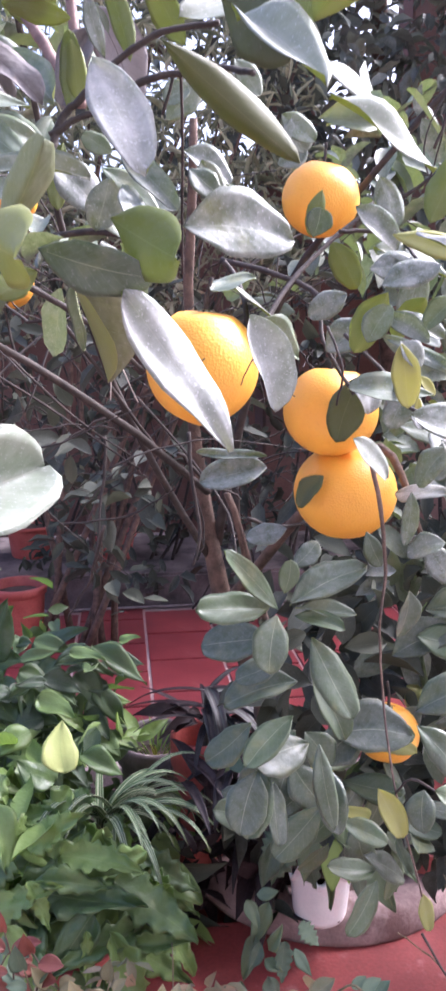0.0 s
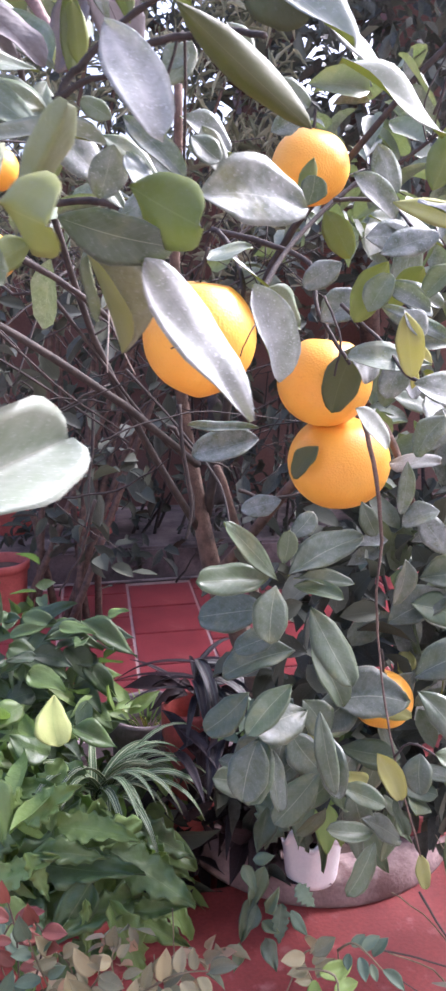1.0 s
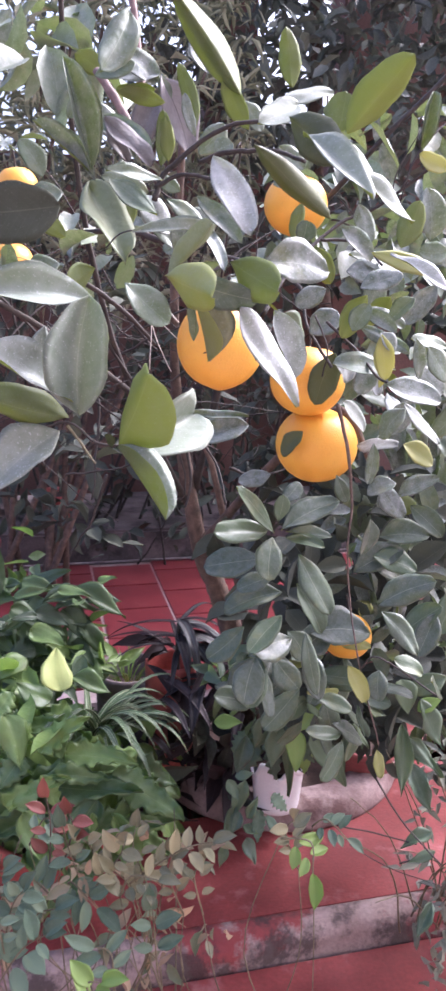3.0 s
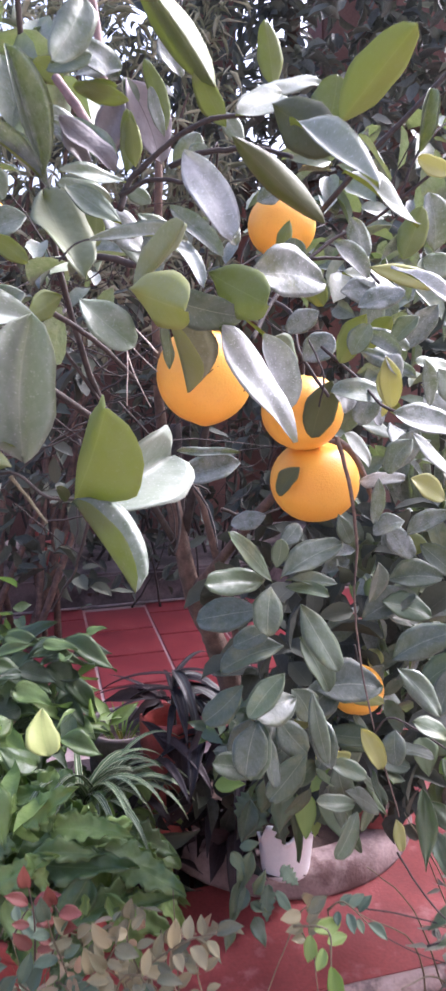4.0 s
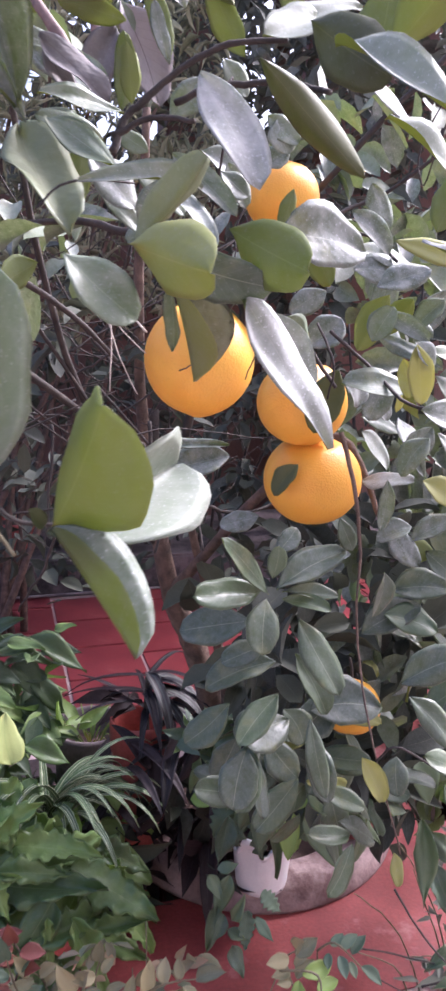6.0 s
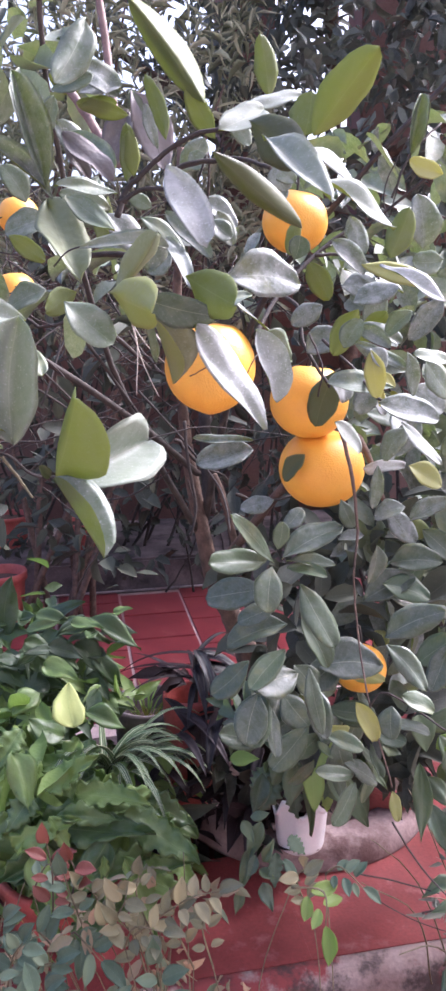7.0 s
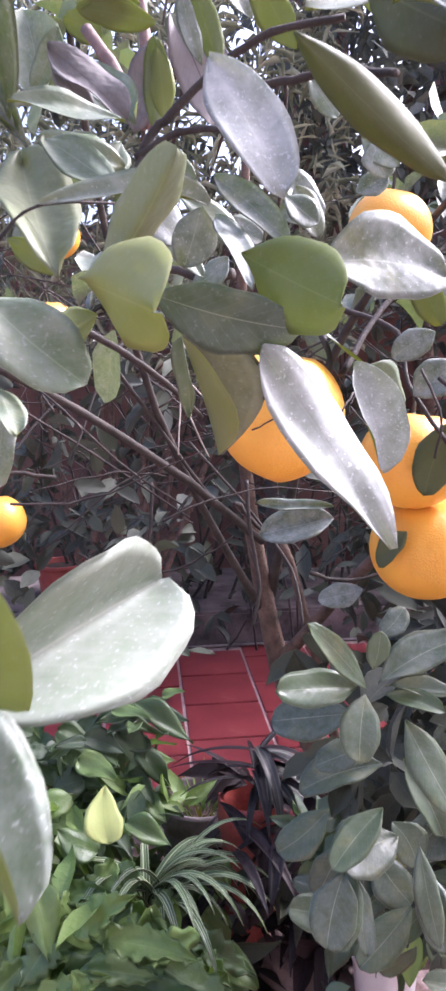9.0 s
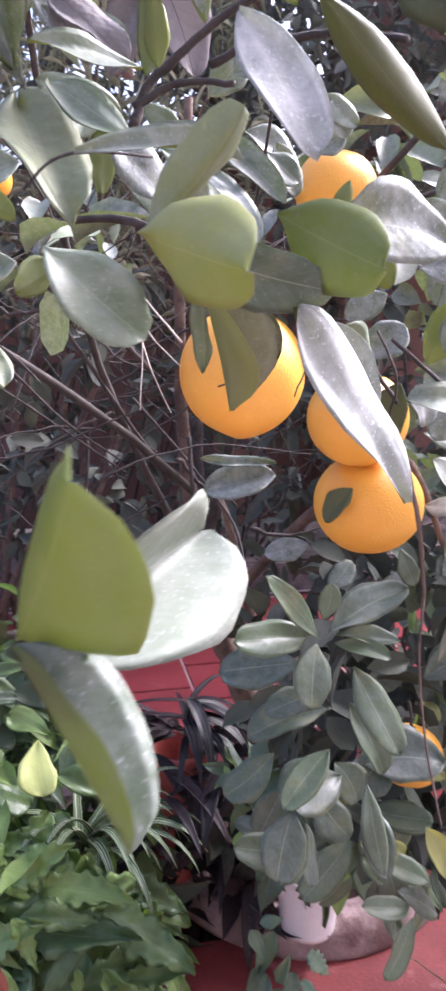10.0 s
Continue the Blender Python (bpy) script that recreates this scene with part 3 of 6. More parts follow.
leaf(tree, (-0.134, 0.262, 1.121), (-0.172, 0.24, 1.09), 0.031, (0.162, -0.760, 0.630), mats=DUST_SHEEN, seed=5, fold=0.3, wave=0.045, bend=0.06)
leaf(tree, (-0.135, 0.3, 1.256), (-0.194, 0.295, 1.249), 0.037, (0.104, -0.979, -0.175), mats=DIM, seed=0, shape="blunt", fold=0.1, bend=0.1, wave=0.02)
leaf(tree, (-0.128, 0.43, 1.299), (-0.148, 0.43, 1.378), 0.022, (0.388, -0.917, 0.098), seed=3, fold=0.5, wave=0.03, bend=0.2)
leaf(tree, (-0.132, 0.45, 1.301), (-0.175, 0.45, 1.337), 0.016, (0.367, -0.82, 0.439), seed=1, fold=0.4, wave=0.02, bend=0.06)
leaf(tree, (-0.127, 0.45, 1.294), (-0.159, 0.47, 1.337), 0.013, (-0.011, -0.91, 0.415), seed=5, fold=0.4, wave=0.045, bend=0.12)
leaf(tree, (-0.127, 0.55, 1.361), (-0.084, 0.5, 1.319), 0.028, (-0.13, -0.701, 0.701), seed=4, fold=0.12, wave=0.045, bend=0.2)
leaf(tree, (-0.075, 0.5, 1.315), (-0.074, 0.5, 1.36), 0.015, (-0.06, 0.998, 0.001), seed=2, fold=0.0, wave=0.03, bend=0.15)
leaf(tree, (-0.1, 0.48, 1.428), (-0.122, 0.45, 1.374), 0.027, (0.396, -0.862, 0.317), seed=2, wave=0.06, fold=0.0, bend=0.2)
leaf(tree, (-0.109, 0.5, 1.404), (-0.079, 0.5, 1.38), 0.028, (0.297, -0.88, 0.371), seed=4, wave=0.05, fold=0.12, bend=0.06)
leaf(tree, (-0.072, 0.5, 1.365), (-0.113, 0.5, 1.375), 0.016, (0.133, 0.828, 0.545), seed=3, fold=0.0, wave=0.03, bend=-0.05)
leaf(tree, (-0.121, 0.472, 1.345), (-0.082, 0.466, 1.309), 0.024, (0.35, -0.85, 0.40), mats=DRY, seed=3, wave=0.07, fold=0.15, bend=0.1)
leaf(tree, (-0.119, 0.474, 1.343), (-0.102, 0.478, 1.313), 0.015, (0.25, -0.90, 0.30), mats=DRY, seed=1, wave=0.07, fold=0.15, bend=0.1)
leaf(tree, (-0.077, 0.6, 1.412), (-0.049, 0.6, 1.343), 0.035, (0.211, -0.974, 0.086), mats=DRY, seed=2, wave=0.07, fold=0.2, bend=0.06)
leaf(tree, (-0.08, 0.6, 1.396), (-0.103, 0.6, 1.345), 0.030, (-0.236, -0.966, 0.106), mats=DRY, seed=0, wave=0.07, fold=0.2, bend=0.2)
leaf(tree, (-0.044, 0.55, 1.358), (-0.061, 0.55, 1.411), 0.015, (0.17, 0.984, 0.054), seed=2, fold=0.06, wave=0.02, bend=0.08)
leaf(tree, (-0.01, 0.47, 1.366), (-0.065, 0.455, 1.434), 0.026, (0.031, 0.971, 0.239), seed=4, fold=0.6, wave=0.02, bend=0.08)
leaf(tree, (-0.002, 0.48, 1.342), (-0.023, 0.48, 1.382), 0.018, (0.194, 0.976, 0.102), seed=5, fold=0.0, wave=0.03, bend=0.08)
leaf(tree, (0.05, 0.6, 1.407), (0.042, 0.6, 1.46), 0.022, (0.15, 0.988, 0.023), seed=3, fold=0.2, wave=0.03, bend=0.15)
leaf(tree, (0.022, 0.46, 1.36), (0.068, 0.48, 1.373), 0.019, (0.153, -0.762, 0.629), mats=DUST_SHEEN, seed=3, fold=0.0, wave=0.045, bend=0.2)
leaf(tree, (0.034, 0.45, 1.356), (-0.001, 0.42, 1.334), 0.024, (0.267, -0.753, 0.601), mats=DUST_SHEEN, seed=2, fold=0.2, wave=0.045, bend=0.2)
leaf(tree, (0.061, 0.42, 1.33), (0.066, 0.42, 1.359), 0.029, (0.151, 0.988, -0.026), seed=3, fold=0.12, wave=0.045, bend=0.08)
leaf(tree, (-0.044, 0.5, 1.291), (-0.006, 0.47, 1.251), 0.018, (-0.124, -0.847, 0.518), seed=3, fold=0.12, wave=0.02, bend=0.12)
leaf(tree, (-0.044, 0.5, 1.27), (-0.023, 0.43, 1.226), 0.015, (0.114, -0.504, 0.856), mats=DUST_SHEEN, seed=4, fold=0.06, wave=0.02, bend=0.2)
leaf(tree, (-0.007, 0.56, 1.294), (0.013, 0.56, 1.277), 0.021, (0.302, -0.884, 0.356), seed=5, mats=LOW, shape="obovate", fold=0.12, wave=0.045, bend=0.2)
leaf(tree, (-0.051, 0.5, 1.276), (-0.061, 0.5, 1.245), 0.024, (-0.003, -1, 0.001), seed=4, fold=0.0, wave=0.045, bend=0.06)
leaf(tree, (-0.073, 0.405, 1.289), (-0.113, 0.383, 1.291), 0.013, (0.20, -0.75, 0.62), seed=3, fold=0.12, wave=0.04, bend=0.12)
leaf(tree, (-0.098, 0.56, 1.341), (-0.139, 0.55, 1.374), 0.027, (0.383, -0.901, 0.203), seed=2, fold=0.12, wave=0.045, bend=0.12)
leaf(tree, (-0.085, 0.47, 1.289), (-0.122, 0.45, 1.298), 0.018, (0.509, -0.809, 0.293), seed=0, fold=0.06, wave=0.03, bend=0.2)
leaf(tree, (-0.133, 0.462, 1.292), (-0.100, 0.395, 1.228), 0.037, (0.330, -0.850, 0.150), mats=WORN, seed=1, fold=0.2, wave=0.06, bend=0.15)
leaf(tree, (-0.036, 0.362, 1.248), (-0.093, 0.350, 1.247), 0.015, (0.30, -0.70, 0.65), seed=0, shape="long", fold=0.2, wave=0.03, bend=0.32)
leaf(tree, (0.074, 0.8, 1.39), (0.086, 0.8, 1.358), 0.035, (0.353, -0.926, 0.132), seed=1, fold=0.0, wave=0.03, bend=0.2)
leaf(tree, (-0.069, 0.5, 1.319), (-0.072, 0.5, 1.354), 0.014, (0.002, 1, 0), seed=3, fold=0.12, wave=0.02, bend=-0.05)
leaf(tree, (-0.047, 0.47, 1.333), (-0.056, 0.47, 1.366), 0.010, (0.153, -0.987, 0.042), seed=2, fold=0.06, wave=0.03, bend=0.12)
leaf(tree, (-0.164, 0.5, 1.182), (-0.149, 0.48, 1.159), 0.018, (0.353, -0.58, 0.734), seed=4, fold=0.12, wave=0.045, bend=0.06)
leaf(tree, (0.035, 0.565, 1.196), (0.054, 0.560, 1.128), 0.038, (0.520, -0.829, 0.206), mats=DUST_SHEEN, seed=3, fold=0.4, wave=0.045, bend=0.12)
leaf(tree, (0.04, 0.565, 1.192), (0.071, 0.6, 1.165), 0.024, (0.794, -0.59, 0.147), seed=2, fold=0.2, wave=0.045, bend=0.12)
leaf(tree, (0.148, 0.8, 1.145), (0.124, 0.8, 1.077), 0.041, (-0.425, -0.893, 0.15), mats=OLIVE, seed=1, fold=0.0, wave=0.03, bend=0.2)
leaf(tree, (0.133, 0.7, 1.149), (0.142, 0.7, 1.115), 0.029, (0.524, -0.841, 0.139), mats=DUST_SHEEN, seed=4, wave=0.09, fold=0.2, bend=0.2)
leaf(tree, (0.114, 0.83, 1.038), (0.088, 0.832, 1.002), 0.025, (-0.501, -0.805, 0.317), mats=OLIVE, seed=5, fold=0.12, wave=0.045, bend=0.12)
leaf(tree, (0.113, 0.585, 1.106), (0.143, 0.605, 1.072), 0.024, (0.416, -0.714, 0.563), mats=DUST_SHEEN, seed=4, fold=0.12, wave=0.02, bend=0.06)
leaf(tree, (0.158, 0.8, 0.983), (0.175, 0.8, 0.945), 0.022, (0.199, -0.976, 0.089), seed=5, mats=LOW, shape="obovate", fold=0.06, wave=0.03, bend=0.2)
leaf(tree, (0.141, 0.62, 1.215), (0.116, 0.62, 1.169), 0.027, (-0.111, 0.992, 0.061), seed=0, fold=0.06, wave=0.045, bend=0.08)
leaf(tree, (0.125, 0.61, 1.177), (0.142, 0.61, 1.205), 0.023, (-0.307, -0.933, 0.187), seed=4, fold=0.2, wave=0.02, bend=0.2)
leaf(tree, (0.139, 0.62, 1.198), (0.17, 0.6, 1.177), 0.018, (-0.266, -0.863, 0.429), seed=4, fold=0.2, wave=0.02, bend=0.12)
leaf(tree, (0.138, 0.54, 1.176), (0.144, 0.54, 1.132), 0.020, (-0.159, -0.987, -0.022), mats=YELLOW, seed=0, fold=0.06, wave=0.02, bend=0.12)
leaf(tree, (0.138, 0.545, 1.178), (0.151, 0.54, 1.159), 0.019, (0.336, -0.828, 0.448), seed=0, fold=0.2, wave=0.045, bend=0.2)
leaf(tree, (0.171, 0.54, 1.174), (0.177, 0.54, 1.133), 0.014, (0.181, -0.983, 0.026), seed=2, fold=0.06, wave=0.03, bend=0.2)
leaf(tree, (0.148, 0.55, 1.127), (0.206, 0.55, 1.111), 0.032, (0.155, -0.812, 0.562), seed=3, fold=0.12, wave=0.02, bend=0.06)
leaf(tree, (0.182, 0.6, 1.103), (0.225, 0.6, 1.059), 0.022, (0.54, -0.656, 0.527), mats=DUST_SHEEN, seed=1, fold=0.0, wave=0.02, bend=0.06)
leaf(tree, (0.215, 0.7, 1.086), (0.188, 0.7, 1.049), 0.028, (-0.57, -0.708, 0.416), seed=5, fold=0.0, wave=0.045, bend=0.2)
leaf(tree, (0.231, 0.75, 1.034), (0.272, 0.75, 1.007), 0.030, (0.25, -0.891, 0.379), mats=YELLOW, seed=0, fold=0.12, wave=0.03, bend=0.2)
leaf(tree, (0.193, 0.75, 1.035), (0.188, 0.75, 0.981), 0.017, (-0.196, -0.98, 0.018), seed=2, fold=0.06, wave=0.03, bend=0.12)
leaf(tree, (0.241, 0.8, 0.972), (0.202, 0.8, 0.956), 0.029, (-0.278, -0.68, 0.678), seed=5, fold=0.2, wave=0.02, bend=0.2)
leaf(tree, (0.248, 0.85, 0.935), (0.289, 0.85, 0.923), 0.033, (0.02, 0.997, 0.069), seed=4, fold=0.2, wave=0.045, bend=-0.05)
leaf(tree, (0.259, 0.85, 0.94), (0.319, 0.85, 0.969), 0.027, (-0.289, -0.748, 0.598), seed=2, fold=0.2, wave=0.045, bend=0.12)
leaf(tree, (0.078, 0.87, 0.969), (0.031, 0.87, 0.957), 0.030, (-0.178, -0.695, 0.697), seed=3, fold=0.0, wave=0.02, bend=0.06)
leaf(tree, (0.057, 1, 1.021), (-0.031, 1, 1.001), 0.054, (-0.151, -0.731, 0.666), seed=0, fold=0.2, wave=0.02, bend=0.12)
leaf(tree, (0.057, 1, 1.035), (-0.035, 1, 1.04), 0.017, (0.027, -0.871, 0.49), seed=2, fold=0.12, wave=0.045, bend=0.12)
leaf(tree, (0.109, 0.78, 1.17), (0.143, 0.78, 1.199), 0.041, (-0.396, -0.792, 0.464), seed=5, fold=0.2, wave=0.045, bend=0.06)
leaf(tree, (0.142, 0.66, 1.223), (0.19, 0.66, 1.239), 0.028, (-0.169, -0.845, 0.507), seed=0, fold=0.0, wave=0.03, bend=0.06)
leaf(tree, (0.145, 0.66, 1.181), (0.191, 0.62, 1.155), 0.018, (-0.304, -0.74, 0.601), seed=4, fold=0.0, wave=0.045, bend=0.06)
leaf(tree, (0.188, 0.72, 1.148), (0.204, 0.72, 1.13), 0.011, (0.325, -0.901, 0.289), mats=YELLOW, seed=0, fold=0.12, wave=0.02, bend=0.06)
leaf(tree, (0.187, 0.72, 1.108), (0.189, 0.72, 1.128), 0.008, (0.058, -0.998, -0.006), mats=YELLOW, seed=5, fold=0.12, wave=0.045, bend=0.12)
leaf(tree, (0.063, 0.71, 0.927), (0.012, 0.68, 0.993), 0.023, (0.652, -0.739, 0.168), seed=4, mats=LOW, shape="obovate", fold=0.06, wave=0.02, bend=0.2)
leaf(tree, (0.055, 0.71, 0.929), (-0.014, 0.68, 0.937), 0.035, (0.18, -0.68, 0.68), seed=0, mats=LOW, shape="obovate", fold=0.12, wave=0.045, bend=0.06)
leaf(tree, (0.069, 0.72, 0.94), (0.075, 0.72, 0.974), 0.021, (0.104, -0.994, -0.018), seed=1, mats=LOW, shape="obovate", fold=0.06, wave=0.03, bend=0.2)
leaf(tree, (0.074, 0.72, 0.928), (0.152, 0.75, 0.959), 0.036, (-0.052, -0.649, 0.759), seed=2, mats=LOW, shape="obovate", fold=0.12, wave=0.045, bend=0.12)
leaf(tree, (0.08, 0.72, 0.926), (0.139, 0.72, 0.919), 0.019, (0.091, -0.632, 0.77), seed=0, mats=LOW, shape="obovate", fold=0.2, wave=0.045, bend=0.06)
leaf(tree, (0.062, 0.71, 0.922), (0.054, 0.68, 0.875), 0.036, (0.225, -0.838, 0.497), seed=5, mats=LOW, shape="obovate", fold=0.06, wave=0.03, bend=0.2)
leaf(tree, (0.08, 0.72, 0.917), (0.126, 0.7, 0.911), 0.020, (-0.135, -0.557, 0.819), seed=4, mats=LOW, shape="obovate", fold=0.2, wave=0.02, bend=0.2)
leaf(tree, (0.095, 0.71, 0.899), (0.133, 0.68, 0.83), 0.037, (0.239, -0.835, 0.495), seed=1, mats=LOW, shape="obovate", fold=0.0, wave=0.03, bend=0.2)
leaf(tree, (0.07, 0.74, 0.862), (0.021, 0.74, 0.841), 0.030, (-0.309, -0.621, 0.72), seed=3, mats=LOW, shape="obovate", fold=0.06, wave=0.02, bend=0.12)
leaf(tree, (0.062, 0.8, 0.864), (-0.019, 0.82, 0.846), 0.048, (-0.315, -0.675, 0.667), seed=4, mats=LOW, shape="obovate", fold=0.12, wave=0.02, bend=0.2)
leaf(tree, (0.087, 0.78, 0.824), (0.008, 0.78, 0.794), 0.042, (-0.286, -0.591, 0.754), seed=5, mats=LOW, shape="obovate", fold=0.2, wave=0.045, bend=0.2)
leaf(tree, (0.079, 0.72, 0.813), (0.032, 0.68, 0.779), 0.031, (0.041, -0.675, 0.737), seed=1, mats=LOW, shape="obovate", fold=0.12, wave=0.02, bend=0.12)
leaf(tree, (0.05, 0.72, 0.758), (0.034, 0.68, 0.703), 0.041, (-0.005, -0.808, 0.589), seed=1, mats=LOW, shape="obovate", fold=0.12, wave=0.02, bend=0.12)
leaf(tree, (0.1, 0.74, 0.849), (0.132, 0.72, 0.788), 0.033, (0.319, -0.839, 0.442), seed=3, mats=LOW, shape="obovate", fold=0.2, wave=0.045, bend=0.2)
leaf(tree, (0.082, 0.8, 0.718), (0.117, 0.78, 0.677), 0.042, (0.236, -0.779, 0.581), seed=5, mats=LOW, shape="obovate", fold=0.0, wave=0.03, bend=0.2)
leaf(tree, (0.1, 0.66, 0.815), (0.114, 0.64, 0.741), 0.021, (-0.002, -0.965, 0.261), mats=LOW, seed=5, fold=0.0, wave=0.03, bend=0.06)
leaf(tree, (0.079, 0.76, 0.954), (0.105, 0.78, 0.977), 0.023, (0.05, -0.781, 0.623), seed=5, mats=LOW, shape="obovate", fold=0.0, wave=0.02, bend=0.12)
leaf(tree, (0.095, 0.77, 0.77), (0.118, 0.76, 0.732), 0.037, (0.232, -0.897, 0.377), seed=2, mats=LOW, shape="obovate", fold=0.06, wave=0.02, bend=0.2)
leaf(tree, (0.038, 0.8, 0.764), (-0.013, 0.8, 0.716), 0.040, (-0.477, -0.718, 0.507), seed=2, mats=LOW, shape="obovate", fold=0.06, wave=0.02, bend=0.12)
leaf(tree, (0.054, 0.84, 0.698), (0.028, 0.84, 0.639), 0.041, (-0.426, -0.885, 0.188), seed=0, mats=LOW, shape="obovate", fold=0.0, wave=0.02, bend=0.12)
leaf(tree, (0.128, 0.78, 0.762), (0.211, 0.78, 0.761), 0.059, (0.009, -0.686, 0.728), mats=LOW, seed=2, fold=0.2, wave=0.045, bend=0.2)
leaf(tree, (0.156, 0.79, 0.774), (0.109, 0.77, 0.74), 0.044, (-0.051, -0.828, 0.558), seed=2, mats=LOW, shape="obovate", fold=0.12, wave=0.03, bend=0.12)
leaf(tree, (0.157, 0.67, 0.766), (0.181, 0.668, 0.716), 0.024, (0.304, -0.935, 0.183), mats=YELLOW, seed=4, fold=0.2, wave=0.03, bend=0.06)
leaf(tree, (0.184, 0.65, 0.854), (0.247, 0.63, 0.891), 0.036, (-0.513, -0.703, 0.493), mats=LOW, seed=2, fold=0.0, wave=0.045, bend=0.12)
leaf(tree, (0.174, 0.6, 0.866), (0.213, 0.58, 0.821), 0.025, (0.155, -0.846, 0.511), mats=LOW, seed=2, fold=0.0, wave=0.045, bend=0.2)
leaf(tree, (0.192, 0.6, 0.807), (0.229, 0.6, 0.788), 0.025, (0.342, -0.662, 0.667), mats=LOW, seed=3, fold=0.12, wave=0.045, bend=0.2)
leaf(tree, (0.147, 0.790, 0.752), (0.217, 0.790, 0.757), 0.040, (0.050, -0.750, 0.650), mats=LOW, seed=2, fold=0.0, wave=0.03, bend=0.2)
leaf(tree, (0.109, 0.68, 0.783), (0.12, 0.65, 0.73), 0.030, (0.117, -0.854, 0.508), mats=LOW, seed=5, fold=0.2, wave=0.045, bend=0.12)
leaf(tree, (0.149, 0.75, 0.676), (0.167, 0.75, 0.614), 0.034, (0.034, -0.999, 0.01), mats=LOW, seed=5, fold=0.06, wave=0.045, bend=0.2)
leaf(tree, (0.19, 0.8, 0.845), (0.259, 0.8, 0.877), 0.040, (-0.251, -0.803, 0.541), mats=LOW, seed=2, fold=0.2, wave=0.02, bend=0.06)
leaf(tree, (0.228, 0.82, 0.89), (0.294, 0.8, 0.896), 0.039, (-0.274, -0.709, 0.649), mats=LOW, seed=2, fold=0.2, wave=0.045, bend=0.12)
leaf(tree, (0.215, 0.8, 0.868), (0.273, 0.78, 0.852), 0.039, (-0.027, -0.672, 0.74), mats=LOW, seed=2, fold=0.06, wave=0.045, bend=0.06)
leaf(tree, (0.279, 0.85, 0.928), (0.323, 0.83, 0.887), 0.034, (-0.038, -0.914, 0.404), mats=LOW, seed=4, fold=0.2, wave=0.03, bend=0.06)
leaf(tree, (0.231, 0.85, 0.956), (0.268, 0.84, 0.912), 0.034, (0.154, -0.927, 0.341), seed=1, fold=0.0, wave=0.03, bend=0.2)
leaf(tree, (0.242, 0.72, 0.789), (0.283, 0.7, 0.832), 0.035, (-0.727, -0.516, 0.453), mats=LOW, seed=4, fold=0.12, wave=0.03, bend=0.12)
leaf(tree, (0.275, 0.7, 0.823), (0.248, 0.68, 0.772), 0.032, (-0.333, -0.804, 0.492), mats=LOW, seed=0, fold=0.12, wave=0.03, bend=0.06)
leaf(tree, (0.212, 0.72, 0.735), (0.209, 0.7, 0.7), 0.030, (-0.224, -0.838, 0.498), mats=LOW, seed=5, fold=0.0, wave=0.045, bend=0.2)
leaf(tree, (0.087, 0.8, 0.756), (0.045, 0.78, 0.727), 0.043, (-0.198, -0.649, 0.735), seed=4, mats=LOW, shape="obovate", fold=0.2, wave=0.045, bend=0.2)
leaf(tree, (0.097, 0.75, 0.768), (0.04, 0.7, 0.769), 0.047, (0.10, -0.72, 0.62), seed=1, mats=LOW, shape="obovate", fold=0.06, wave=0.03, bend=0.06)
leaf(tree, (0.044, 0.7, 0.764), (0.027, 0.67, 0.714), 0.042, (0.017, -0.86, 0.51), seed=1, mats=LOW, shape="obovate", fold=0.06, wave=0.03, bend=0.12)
leaf(tree, (0.162, 0.58, 1.26), (0.179, 0.58, 1.305), 0.026, (0.198, 0.977, -0.075), seed=3, fold=0.2, wave=0.03, bend=0.08)
leaf(tree, (0.198, 0.6, 1.269), (0.191, 0.6, 1.32), 0.031, (0.073, -0.997, 0.01), seed=5, fold=0.2, wave=0.045, bend=0.2)
leaf(tree, (0.155, 0.59, 1.256), (0.213, 0.57, 1.22), 0.025, (0.235, -0.639, 0.733), mats=DUST_SHEEN, seed=5, fold=0.12, wave=0.045, bend=0.12)
leaf(tree, (0.143, 0.62, 1.258), (0.214, 0.62, 1.241), 0.022, (0.078, -0.942, 0.325), mats=YELLOW, seed=5, fold=0.0, wave=0.02, bend=0.2)
leaf(tree, (0.096, 0.8, 1.28), (0.103, 0.8, 1.308), 0.027, (-0.151, -0.988, 0.038), seed=5, mats=LOW, shape="obovate", fold=0.2, wave=0.02, bend=0.06)
leaf(tree, (0.122, 0.68, 1.288), (0.158, 0.68, 1.253), 0.026, (0.291, -0.908, 0.3), seed=4, fold=0.2, wave=0.02, bend=0.2)
leaf(tree, (0.119, 0.85, 1.282), (0.147, 0.85, 1.234), 0.031, (0.235, 0.962, 0.137), seed=1, fold=0.06, wave=0.03, bend=-0.05)
leaf(tree, (0.193, 0.64, 1.362), (0.203, 0.64, 1.419), 0.018, (0.001, -1, 0), seed=2, fold=0.8, wave=0.045, bend=0.06)
leaf(tree, (0.226, 0.64, 1.345), (0.192, 0.64, 1.359), 0.021, (0.07, -0.983, 0.171), mats=YELLOW, seed=2, fold=0.12, wave=0.03, bend=0.12)
leaf(tree, (0.144, 0.7, 1.315), (0.159, 0.7, 1.273), 0.026, (0.24, -0.967, 0.086), seed=4, fold=0.0, wave=0.045, bend=0.06)
leaf(tree, (0.131, 0.8, 1.226), (0.093, 0.8, 1.203), 0.029, (-0.182, -0.936, 0.301), seed=1, fold=0.0, wave=0.02, bend=0.12)
leaf(tree, (0.145, 0.75, 1.245), (0.197, 0.75, 1.238), 0.034, (0.059, -0.899, 0.435), seed=2, fold=0.0, wave=0.02, bend=0.12)
